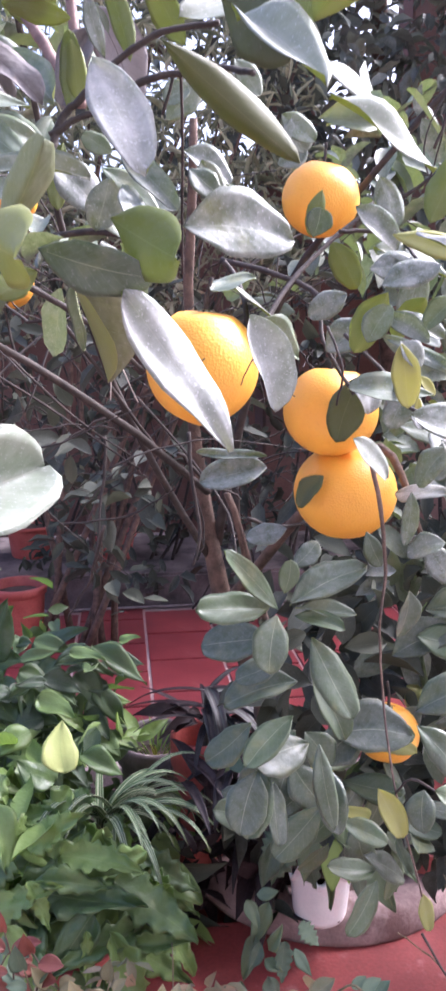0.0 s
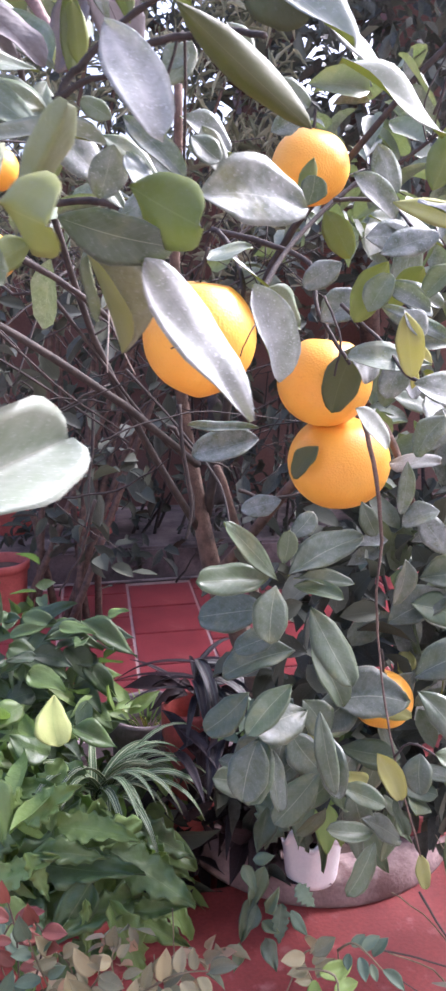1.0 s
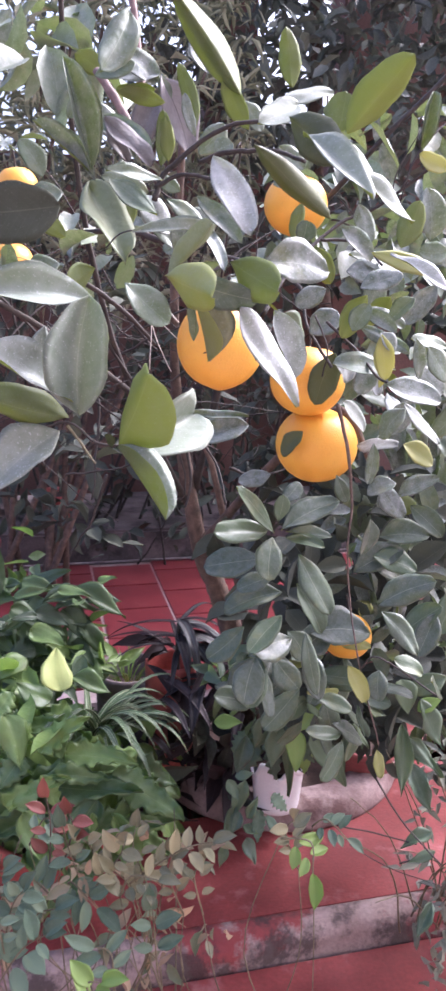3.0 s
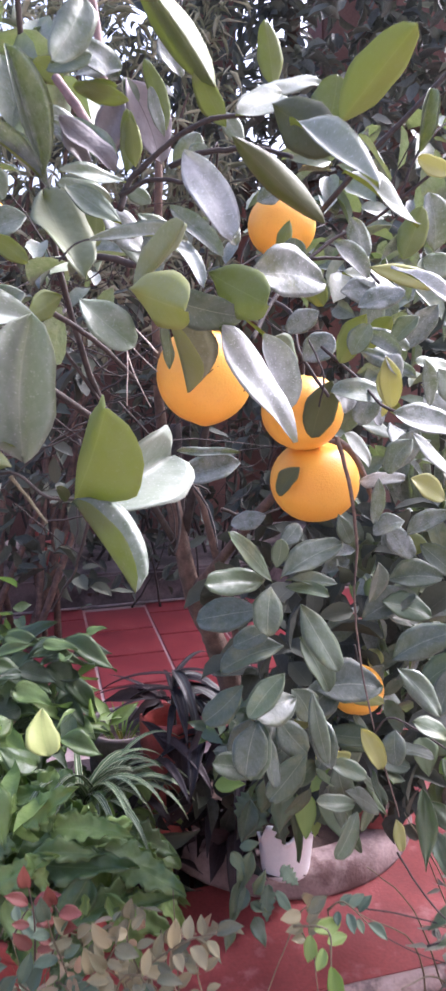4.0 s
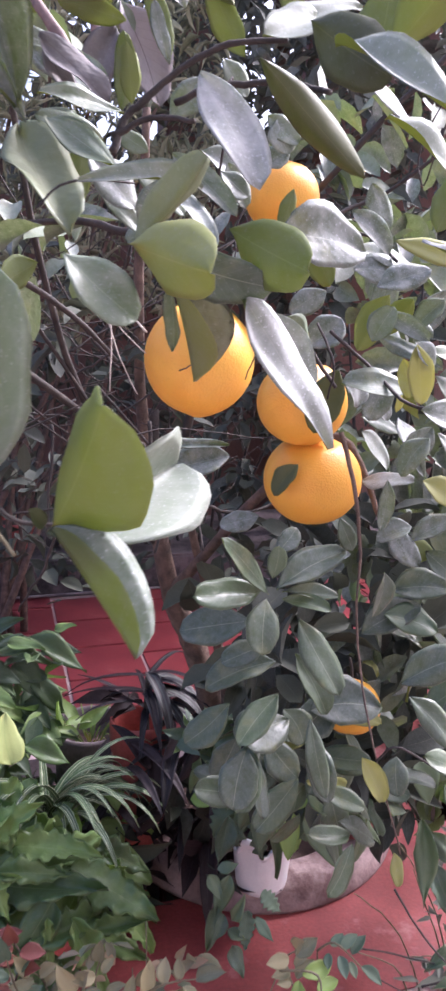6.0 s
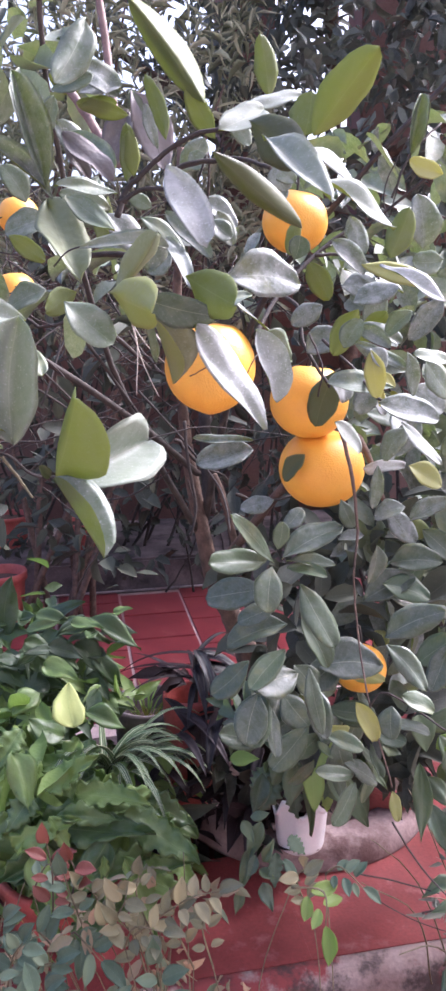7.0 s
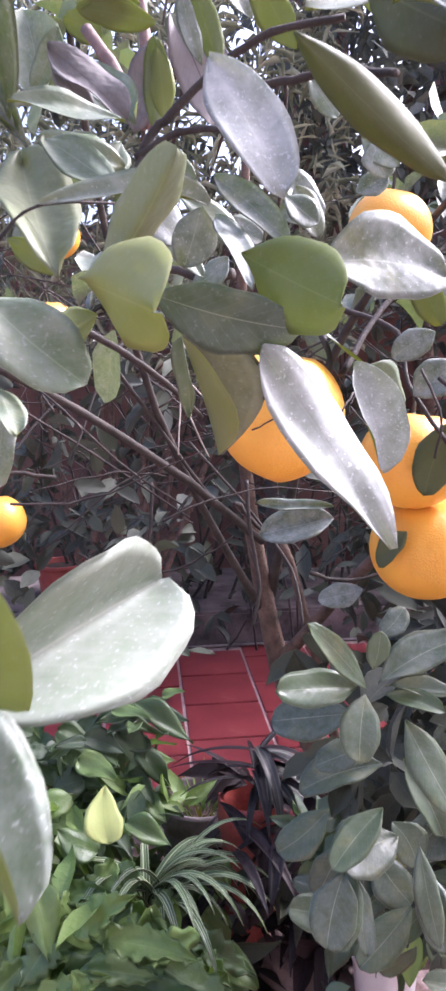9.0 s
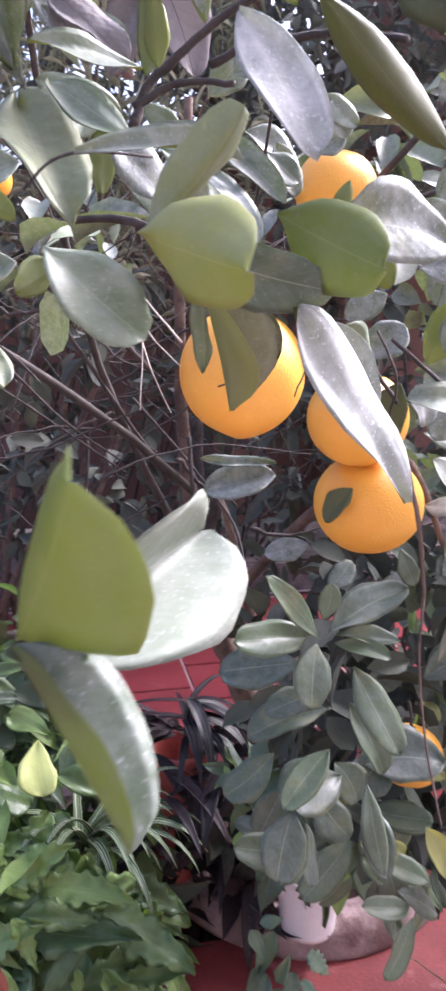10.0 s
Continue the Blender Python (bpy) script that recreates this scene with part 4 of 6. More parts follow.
leaf(tree, (0.183, 0.68, 1.214), (0.16, 0.7, 1.181), 0.026, (0.168, 0.891, 0.423), seed=1, fold=0.2, wave=0.03, bend=0.08)
leaf(tree, (0.156, 0.68, 1.201), (0.196, 0.66, 1.181), 0.025, (-0.05, -0.754, 0.655), seed=3, fold=0.06, wave=0.045, bend=0.12)
leaf(tree, (0.205, 0.66, 1.214), (0.179, 0.66, 1.188), 0.021, (-0.354, -0.866, 0.354), seed=5, fold=0.2, wave=0.03, bend=0.06)
leaf(tree, (0.224, 0.62, 1.261), (0.193, 0.62, 1.261), 0.027, (0, -0.95, 0.313), seed=2, fold=0.12, wave=0.03, bend=0.12)
leaf(tree, (0.205, 0.6, 1.163), (0.232, 0.6, 1.126), 0.030, (0.323, -0.916, 0.236), seed=1, fold=0.0, wave=0.02, bend=0.12)
leaf(tree, (0.198, 0.62, 1.137), (0.232, 0.62, 1.112), 0.034, (0.271, -0.889, 0.369), seed=3, fold=0.06, wave=0.02, bend=0.06)
leaf(tree, (0.156, 0.62, 1.163), (0.163, 0.62, 1.13), 0.017, (-0.112, -0.993, -0.024), mats=YELLOW, seed=4, fold=0.06, wave=0.045, bend=0.06)
leaf(tree, (0.113, 0.9, 1.343), (0.101, 0.9, 1.295), 0.021, (-0.161, 0.986, 0.04), seed=3, fold=0.2, wave=0.02, bend=-0.05)
leaf(tree, (-0.097, 0.252, 1.113), (-0.0775, 0.215, 1.160), 0.046, (0.785, 0.59, 0.167), seed=3, shape="citrus", fold=0.45, bend=0.0, wave=0.015)
leaf(tree, (-0.094, 0.250, 1.109), (-0.050, 0.316, 1.125), 0.037, (0.720, -0.590, 0.330), fold=0.78, mats=DUST_SHEEN, seed=0, shape="blunt", bend=0.04, wave=0.04)
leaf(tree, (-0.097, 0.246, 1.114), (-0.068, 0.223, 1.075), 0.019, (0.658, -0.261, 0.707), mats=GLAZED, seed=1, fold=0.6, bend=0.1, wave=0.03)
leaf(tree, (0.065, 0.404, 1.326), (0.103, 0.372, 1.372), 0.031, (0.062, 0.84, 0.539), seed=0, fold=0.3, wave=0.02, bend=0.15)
leaf(tree, (0.028, 0.38, 1.32), (0.062, 0.299, 1.266), 0.022, (-0.114, -0.583, 0.805), mats=DUST_SHEEN, seed=0, bend=0.15, fold=0.12, wave=0.03)
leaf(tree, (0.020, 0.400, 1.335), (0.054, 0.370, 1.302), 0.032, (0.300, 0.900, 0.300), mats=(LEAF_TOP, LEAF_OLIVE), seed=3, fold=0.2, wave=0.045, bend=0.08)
leaf(tree, (0.078, 0.449, 1.306), (0.139, 0.468, 1.271), 0.027, (0.52, -0.631, 0.575), mats=DUST_SHEEN, seed=0, bend=0.1, fold=0.12, wave=0.045)
leaf(tree, (0.075, 0.5, 1.34), (0.11, 0.5, 1.313), 0.021, (0.457, -0.664, 0.592), mats=DUST_SHEEN, seed=2, fold=0.0, wave=0.02, bend=0.2)
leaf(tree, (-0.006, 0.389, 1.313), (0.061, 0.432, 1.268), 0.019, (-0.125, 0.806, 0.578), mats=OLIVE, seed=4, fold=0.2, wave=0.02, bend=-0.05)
leaf(tree, (-0.037, 0.378, 1.301), (-0.01, 0.353, 1.247), 0.026, (0.09, -0.883, 0.461), mats=DUST_SHEEN, seed=4, fold=0.1, wave=0.03, bend=0.06)
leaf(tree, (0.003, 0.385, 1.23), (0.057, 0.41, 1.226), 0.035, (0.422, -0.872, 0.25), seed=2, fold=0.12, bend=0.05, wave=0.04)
leaf(tree, (-0.019, 0.336, 1.197), (0.027, 0.349, 1.127), 0.029, (0.45, -0.80, 0.40), mats=DUST_SHEEN, seed=3, shape="long", fold=0.06, bend=0.05, wave=0.045)
leaf(tree, (-0.053, 0.332, 1.214), (-0.005, 0.338, 1.202), 0.022, (0.056, -0.965, -0.257), mats=LOW, seed=5, fold=0.06, bend=0.04, wave=0.02)
leaf(tree, (-0.025, 0.347, 1.228), (0.006, 0.318, 1.208), 0.030, (0.673, 0.739, -0.033), seed=4, mats=LOW, shape="obovate", fold=0.2, wave=0.045, bend=0.08)
leaf(tree, (-0.070, 0.307, 1.216), (-0.041, 0.260, 1.202), 0.029, (0.857, 0.515, 0.039), seed=3, mats=(LEAF_TOP, LEAF_YELLOW), fold=0.25, wave=0.045, bend=0.15)
leaf(tree, (-0.068, 0.326, 1.217), (-0.04, 0.298, 1.248), 0.016, (-0.007, 0.737, 0.676), mats=WORN, seed=2, fold=0.5, bend=-0.05, wave=0.03)
leaf(tree, (-0.095, 0.296, 1.211), (-0.067, 0.297, 1.186), 0.024, (0.100, -0.800, 0.600), seed=5, mats=GLAZED, shape="obovate", fold=0.2, wave=0.03, bend=0.12)
leaf(tree, (-0.049, 0.376, 1.203), (-0.037, 0.397, 1.156), 0.024, (0.800, -0.590, 0.120), fold=0.9, mats=(LEAF_CURL, LEAF_YELLOW), seed=4, shape="long", wave=0.02, bend=0.06)
leaf(tree, (-0.050, 0.382, 1.203), (-0.048, 0.394, 1.172), 0.011, (-0.5, -0.84, 0.2), mats=(LEAF_TOP, LEAF_WORN), seed=2, shape="long", wave=0.05, fold=0.2, bend=0.06)
leaf(tree, (-0.199, 0.8, 1.332), (-0.25, 0.8, 1.314), 0.043, (-0.169, -0.861, 0.479), seed=0, fold=0.2, wave=0.02, bend=0.2)
leaf(tree, (-0.222, 0.7, 1.299), (-0.184, 0.7, 1.272), 0.021, (0.088, 0.988, 0.124), seed=1, fold=0.0, wave=0.045, bend=-0.05)
leaf(tree, (-0.205, 0.8, 1.249), (-0.252, 0.8, 1.227), 0.038, (-0.228, -0.843, 0.488), seed=5, fold=0.12, wave=0.03, bend=0.06)
leaf(tree, (-0.152, 0.7, 1.239), (-0.183, 0.68, 1.217), 0.029, (-0.626, 0.754, 0.197), seed=0, fold=0.12, wave=0.045, bend=0.08)
leaf(tree, (-0.222, 0.8, 1.349), (-0.249, 0.8, 1.391), 0.030, (0.253, -0.954, 0.162), seed=5, fold=0.06, wave=0.02, bend=0.2)
leaf(tree, (-0.194, 0.6, 1.177), (-0.204, 0.6, 1.115), 0.025, (0.089, -0.996, -0.014), seed=5, fold=0.06, wave=0.045, bend=0.06)
leaf(tree, (-0.135, 0.55, 1.364), (-0.105, 0.55, 1.338), 0.014, (0.218, -0.943, 0.252), seed=1, fold=0.06, wave=0.045, bend=0.2)
leaf(tree, (-0.077, 0.415, 1.265), (-0.114, 0.436, 1.293), 0.019, (0.25, -0.90, 0.34), seed=4, fold=0.1, wave=0.04, bend=0.08)
leaf(tree, (-0.099, 0.55, 1.299), (-0.067, 0.55, 1.264), 0.031, (0.416, -0.826, 0.38), seed=0, fold=0.0, wave=0.045, bend=0.06)
leaf(tree, (-0.071, 0.58, 1.299), (-0.031, 0.58, 1.265), 0.021, (0.323, -0.867, 0.38), seed=2, fold=0.0, wave=0.02, bend=0.12)
leaf(tree, (-0.037, 0.7, 1.362), (-0.01, 0.7, 1.395), 0.028, (-0.168, -0.976, 0.138), seed=5, fold=0.0, wave=0.045, bend=0.12)
leaf(tree, (-0.017, 0.62, 1.319), (0.02, 0.62, 1.293), 0.025, (0.366, -0.771, 0.522), seed=2, fold=0.2, wave=0.045, bend=0.2)
leaf(tree, (-0.014, 0.66, 1.306), (0.024, 0.66, 1.293), 0.018, (0.103, -0.948, 0.302), seed=4, fold=0.2, wave=0.03, bend=0.06)
leaf(tree, (-0.102, 0.6, 1.321), (-0.108, 0.6, 1.274), 0.019, (-0.396, 0.917, 0.051), seed=2, fold=0.0, wave=0.03, bend=0.08)
leaf(tree, (-0.068, 0.6, 1.39), (-0.078, 0.6, 1.413), 0.014, (0.317, -0.938, 0.138), seed=4, fold=0.12, wave=0.03, bend=0.2)
leaf(tree, (-0.049, 0.65, 1.297), (-0.021, 0.65, 1.283), 0.024, (0.201, -0.894, 0.401), seed=1, fold=0.12, wave=0.02, bend=0.12)
leaf(tree, (-0.098, 0.62, 1.292), (-0.061, 0.62, 1.255), 0.018, (0.324, -0.889, 0.324), seed=2, fold=0.06, wave=0.03, bend=0.06)
leaf(tree, (-0.124, 0.5, 1.312), (-0.091, 0.5, 1.29), 0.024, (0.302, -0.839, 0.453), seed=1, fold=0.2, wave=0.03, bend=0.12)
leaf(tree, (0, 0.58, 1.303), (0.014, 0.58, 1.272), 0.021, (0.374, -0.912, 0.169), seed=1, fold=0.12, wave=0.045, bend=0.2)
leaf(tree, (0.064, 0.8, 1.393), (0.097, 0.8, 1.368), 0.026, (0.144, -0.971, 0.19), seed=1, fold=0.06, wave=0.03, bend=0.12)
leaf(tree, (0.061, 0.82, 1.352), (0.09, 0.82, 1.367), 0.025, (-0.145, -0.949, 0.281), seed=5, fold=0.06, wave=0.045, bend=0.12)
leaf(tree, (-0.026, 0.58, 1.342), (-0.008, 0.58, 1.351), 0.021, (-0.154, -0.939, 0.308), seed=3, fold=0.2, wave=0.02, bend=0.06)
leaf(tree, (-0.129, 0.48, 1.379), (-0.096, 0.48, 1.39), 0.021, (-0.124, -0.92, 0.371), seed=5, fold=0.12, wave=0.03, bend=0.2)
leaf(tree, (-0.111, 0.5, 1.382), (-0.077, 0.5, 1.386), 0.020, (-0.079, -0.74, 0.668), mats=DUST_SHEEN, seed=2, fold=0.06, wave=0.03, bend=0.12)
leaf(tree, (-0.111, 0.5, 1.373), (-0.08, 0.5, 1.375), 0.013, (-0.039, 0.796, 0.604), seed=4, fold=0.06, wave=0.03, bend=0.08)
leaf(tree, (-0.148, 0.6, 1.409), (-0.166, 0.6, 1.372), 0.018, (0.109, -0.993, -0.053), seed=2, fold=0.12, wave=0.045, bend=0.06)
leaf(tree, (-0.11, 0.6, 1.338), (-0.12, 0.58, 1.304), 0.019, (0.472, -0.814, 0.34), seed=0, fold=0.06, wave=0.045, bend=0.2)
leaf(tree, (-0.058, 0.55, 1.302), (-0.078, 0.55, 1.314), 0.015, (0.101, -0.981, 0.168), seed=0, fold=0.0, wave=0.02, bend=0.12)
leaf(tree, (-0.048, 0.7, 1.28), (-0.075, 0.7, 1.259), 0.026, (-0.307, -0.866, 0.394), seed=2, fold=0.0, wave=0.03, bend=0.06)
leaf(tree, (-0.14, 0.7, 1.438), (-0.17, 0.7, 1.457), 0.023, (0.194, 0.932, 0.307), seed=2, fold=0.0, wave=0.045, bend=0.15)
leaf(tree, (-0.027, 0.65, 1.429), (-0.046, 0.65, 1.464), 0.023, (0.388, -0.897, 0.21), seed=2, fold=0.06, wave=0.045, bend=0.12)
leaf(tree, (0.019, 0.8, 1.443), (0.043, 0.8, 1.409), 0.024, (0.177, -0.976, 0.125), seed=0, fold=0.0, wave=0.03, bend=0.06)
# two leaves nearly edge-on to the camera, added to shade the first orange
leaf(tree, (0.02, 0.725, 1.228), (0.07, 0.712, 1.184), 0.056, (0.646, -0.083, 0.759), seed=4, fold=0.05, bend=0.05, wave=0.02)
leaf(tree, (0, 0.7, 1.222), (0.04, 0.72, 1.235), 0.035, (-0.117, -0.367, 0.923), seed=4, fold=0.12, wave=0.045, bend=0.06)
part("twig", tube([(-0.080, 0.470, 1.283), (-0.074, 0.475, 1.303), (-0.063, 0.475, 1.313), (-0.042, 0.470, 1.330), (-0.014, 0.460, 1.342), (0.018, 0.450, 1.343)], [0.0026, 0.0024, 0.0022, 0.0020, 0.0018, 0.0016], 6, 0.0004), TWIG, tree)
part("twig", tube([(-0.080, 0.472, 1.293), (-0.058, 0.470, 1.304), (-0.034, 0.450, 1.298)], [0.0022, 0.0019, 0.0015], 6, 0.0004), TWIG, tree)
part("twig", tube([(-0.043, 0.480, 1.315), (-0.023, 0.470, 1.322), (0.000, 0.460, 1.322), (0.017, 0.450, 1.321), (0.036, 0.420, 1.308)], [0.0022, 0.0021, 0.0019, 0.0018, 0.0016], 6, 0.0004), TWIG, tree)
part("twig", tube([(-0.112, 0.360, 1.236), (-0.102, 0.360, 1.246), (-0.088, 0.360, 1.249), (-0.068, 0.380, 1.252)], [0.0006, 0.0006, 0.0006, 0.0005], 6, 0.0001), TWIG, tree)
part("twig", tube([(-0.189, 0.800, 1.235), (-0.153, 0.820, 1.212), (-0.121, 0.850, 1.185), (-0.089, 0.900, 1.148)], [0.0037, 0.0034, 0.0030, 0.0026], 6, 0.0004), TWIG, tree)
part("twig", tube([(-0.202, 1.000, 1.204), (-0.166, 1.050, 1.141), (-0.109, 1.100, 1.046), (-0.070, 1.150, 0.985)], [0.0030, 0.0027, 0.0024, 0.0020], 6, 0.0004), TWIG, tree)
part("twig", tube([(-0.320, 0.950, 1.219), (-0.272, 1.000, 1.160), (-0.210, 1.100, 1.072), (-0.141, 1.150, 1.013)], [0.0020, 0.0019, 0.0016, 0.0015], 6, 0.0004), TWIG, tree)
part("twig", tube([(-0.360, 1.100, 1.158), (-0.263, 1.150, 1.085), (-0.138, 1.200, 0.986)], [0.0020, 0.0018, 0.0015], 6, 0.0004), TWIG, tree)
part("twig", tube([(-0.049, 0.800, 1.281), (-0.079, 0.820, 1.281), (-0.124, 0.850, 1.294), (-0.211, 0.900, 1.293)], [0.0050, 0.0047, 0.0043, 0.0040], 6, 0.0004), TWIG, tree)
part("twig", tube([(0.043, 0.740, 1.188), (0.084, 0.800, 1.248), (0.152, 0.850, 1.309), (0.207, 0.850, 1.335), (0.269, 0.800, 1.385)], [0.0030, 0.0027, 0.0025, 0.0023, 0.0020], 6, 0.0004), TWIG, tree)
part("twig", tube([(0.001, 0.950, 1.275), (0.059, 0.900, 1.255), (0.105, 0.850, 1.228), (0.108, 0.800, 1.181), (0.135, 0.760, 1.129)], [0.0035, 0.0031, 0.0027, 0.0024, 0.0020], 6, 0.0004), TWIG, tree)
part("twig", tube([(0.189, 0.750, 1.253), (0.172, 0.800, 1.283), (0.121, 0.800, 1.285)], [0.0016, 0.0019, 0.0022], 6, 0.0004), TWIG, tree)
part("twig", tube([(0.030, 0.710, 1.171), (0.031, 0.720, 1.205), (0.023, 0.780, 1.236), (0.009, 0.800, 1.257)], [0.0022, 0.0025, 0.0027, 0.0030], 6, 0.0004), TWIG, tree)
part("twig", tube([(0.105, 0.720, 1.192), (0.117, 0.700, 1.154), (0.112, 0.700, 1.122)], [0.0014, 0.0012, 0.0010], 6, 0.0004), TWIG, tree)
part("twig", tube([(0.123, 0.740, 1.185), (0.156, 0.700, 1.149), (0.163, 0.620, 1.125), (0.186, 0.580, 1.124)], [0.0020, 0.0018, 0.0016, 0.0014], 6, 0.0004), TWIG, tree)
part("twig", tube([(0.155, 0.800, 1.078), (0.168, 0.780, 1.014), (0.174, 0.770, 0.948), (0.167, 0.750, 0.901), (0.169, 0.730, 0.830), (0.176, 0.680, 0.755), (0.201, 0.660, 0.660)], [0.0032, 0.0026, 0.0019, 0.0015, 0.0013, 0.0011, 0.0009], 6, 0.0004), BARK, tree)
part("twig", tube([(0.176, 0.680, 0.755), (0.190, 0.650, 0.786), (0.254, 0.620, 0.750)], [0.0012, 0.0011, 0.0010], 6, 0.0004), TWIG, tree)
part("twig", tube([(-0.019, 2.200, 0.966), (-0.017, 2.200, 0.811), (-0.010, 2.200, 0.651)], [0.0200, 0.0200, 0.0200], 6, 0.0004), TWIG, tree)
part("twig", tube([(-0.205, 0.750, 1.162), (-0.216, 0.750, 1.179), (-0.191, 0.730, 1.163), (-0.173, 0.720, 1.147)], [0.0010, 0.0009, 0.0009, 0.0008], 6, 0.0004), TWIG, tree)
part("twig", tube([(-0.129, 0.263, 1.124), (-0.120, 0.261, 1.112), (-0.112, 0.258, 1.101)], [0.0009, 0.0008, 0.0006], 6, 0.0002), STEM, tree)
leaf(tree, (-0.1, 0.252, 1.114), (-0.105, 0.247, 1.121), 0.007, (0.6, -0.7, 0.3), seed=2, fold=0.4, mats=OLIVE)
leaf(tree, (-0.099, 0.25, 1.112), (-0.092, 0.243, 1.111), 0.006, (0.2, -0.7, 0.6), seed=4, fold=0.4, mats=OLIVE)
part("twig", tube([(-0.155, 0.262, 1.117), (-0.129, 0.263, 1.126), (-0.112, 0.260, 1.114), (-0.097, 0.257, 1.113)], [0.0008, 0.0008, 0.0008, 0.0008], 6, 0.0002), TWIG, tree)
part("twig", tube([(-0.018, 0.500, 1.311), (-0.007, 0.500, 1.331), (-0.016, 0.600, 1.227)], [0.0010, 0.0010, 0.0010], 6, 0.0004), TWIG, tree)
part("twig", tube([(-0.048, 1.050, 1.061), (-0.045, 1.040, 1.006), (-0.033, 1.030, 0.927), (-0.042, 1.020, 0.881)], [0.0030, 0.0027, 0.0023, 0.0020], 6, 0.0004), TWIG, tree)
part("twig", tube([(-0.119, 1.050, 1.109), (-0.049, 1.050, 1.028), (0.006, 1.000, 0.959), (0.019, 0.950, 0.904)], [0.0020, 0.0018, 0.0017, 0.0015], 6, 0.0004), TWIG, tree)
part("twig", tube([(-0.057, 0.700, 1.181), (-0.090, 0.720, 1.218)], [0.0011, 0.0007], 6, 0.0004), STRAW, tree)
part("twig", tube([(-0.096, 0.720, 1.211), (-0.085, 0.710, 1.167), (-0.066, 0.700, 1.125)], [0.0007, 0.0006, 0.0005], 6, 0.0003), STRAW, tree)
part("twig", tube([(-0.095, 0.720, 1.210), (-0.089, 0.710, 1.180), (-0.091, 0.700, 1.127)], [0.0007, 0.0006, 0.0005], 6, 0.0003), STRAW, tree)
part("twig", tube([(-0.097, 0.720, 1.212), (-0.082, 0.710, 1.186), (-0.058, 0.700, 1.162)], [0.0007, 0.0006, 0.0005], 6, 0.0003), STRAW, tree)
part("twig", tube([(0.176, 0.640, 1.323), (0.193, 0.640, 1.364), (0.228, 0.660, 1.397)], [0.0014, 0.0012, 0.0010], 6, 0.0004), TWIG, tree)
part("twig", tube([(0.184, 0.640, 1.349), (0.178, 0.660, 1.308), (0.173, 0.660, 1.338), (0.197, 0.660, 1.386)], [0.0008, 0.0007, 0.0007, 0.0006], 6, 0.0004), TWIG, tree)
part("twig", tube([(0.168, 0.720, 0.500), (0.220, 0.710, 0.494), (0.276, 0.700, 0.482)], [0.0012, 0.0011, 0.0010], 6, 0.0004), TWIG, tree)
part("twig", tube([(0.213, 0.700, 0.586), (0.248, 0.690, 0.529), (0.306, 0.680, 0.464)], [0.0014, 0.0012, 0.0010], 6, 0.0004), TWIG, tree)
part("twig", tube([(0.188, 0.720, 0.469), (0.238, 0.700, 0.447), (0.308, 0.680, 0.431)], [0.0008, 0.0007, 0.0006], 6, 0.0004), TWIG, tree)
part("twig", tube([(0.262, 0.720, 0.436), (0.303, 0.710, 0.458)], [0.0016, 0.0012], 6, 0.0004), TWIG, tree)
part("twig", tube([(-0.030, 0.655, 1.149), (-0.013, 0.655, 1.158), (0.002, 0.660, 1.167)], [0.0007, 0.0006, 0.0005], 6, 0.0004), TWIG, tree)
part("twig", tube([(0.043, 0.660, 1.165), (0.053, 0.655, 1.152), (0.072, 0.650, 1.133)], [0.0009, 0.0007, 0.0005], 6, 0.0004), TWIG, tree)
part("twig", tube([(0.047, 0.680, 1.175), (0.036, 0.660, 1.162), (0.027, 0.655, 1.142)], [0.0009, 0.0007, 0.0005], 6, 0.0004), TWIG, tree)

SMOOTH_BARK = surface("smooth_pinkish_bark", (0.13, 0.085, 0.078), (0.23, 0.155, 0.14), 50, 0.7, 0.4, 260)
part("shoot", tube([(-0.111, 0.640, 1.529), (-0.102, 0.630, 1.463), (-0.095, 0.620, 1.398), (-0.092, 0.620, 1.350)], [0.0035, 0.0037, 0.0040, 0.0042], 8, 0.0004), SMOOTH_BARK, tree)
part("shoot", tube([(-0.143, 0.660, 1.431), (-0.119, 0.640, 1.394), (-0.098, 0.620, 1.354)], [0.0045, 0.0045, 0.0045], 8, 0.0004), SMOOTH_BARK, tree)

# ---- trees and shrubs behind ----
bush = thing("background_tree", (0.75, 3.9, 0.16), "dark leafy tree in the shade behind", "tree")
part("trunk", tube([(0.75, 3.9, 0.1), (0.72, 3.85, 1.0), (0.6, 3.7, 2.0), (0.55, 3.5, 3.2)], [0.06, 0.05, 0.04, 0.02], 10), BARK, bush)
part("limb", tube([(0.66, 3.75, 1.6), (0.2, 3.4, 2.0), (-0.5, 3.2, 2.4)], [0.03, 0.022, 0.012], 8), BARK, bush)
part("limb", tube([(0.62, 3.7, 1.9), (1.2, 3.4, 2.2), (1.7, 3.3, 2.7)], [0.03, 0.022, 0.012], 8), BARK, bush)
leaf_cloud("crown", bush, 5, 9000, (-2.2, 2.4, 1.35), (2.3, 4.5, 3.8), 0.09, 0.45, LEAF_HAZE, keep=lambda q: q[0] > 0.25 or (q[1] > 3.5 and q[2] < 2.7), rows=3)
shrub = thing("shaded_shrub", (-0.3, 3.7, 0.12), "dim shrub growing in front of the wall", "shrub")
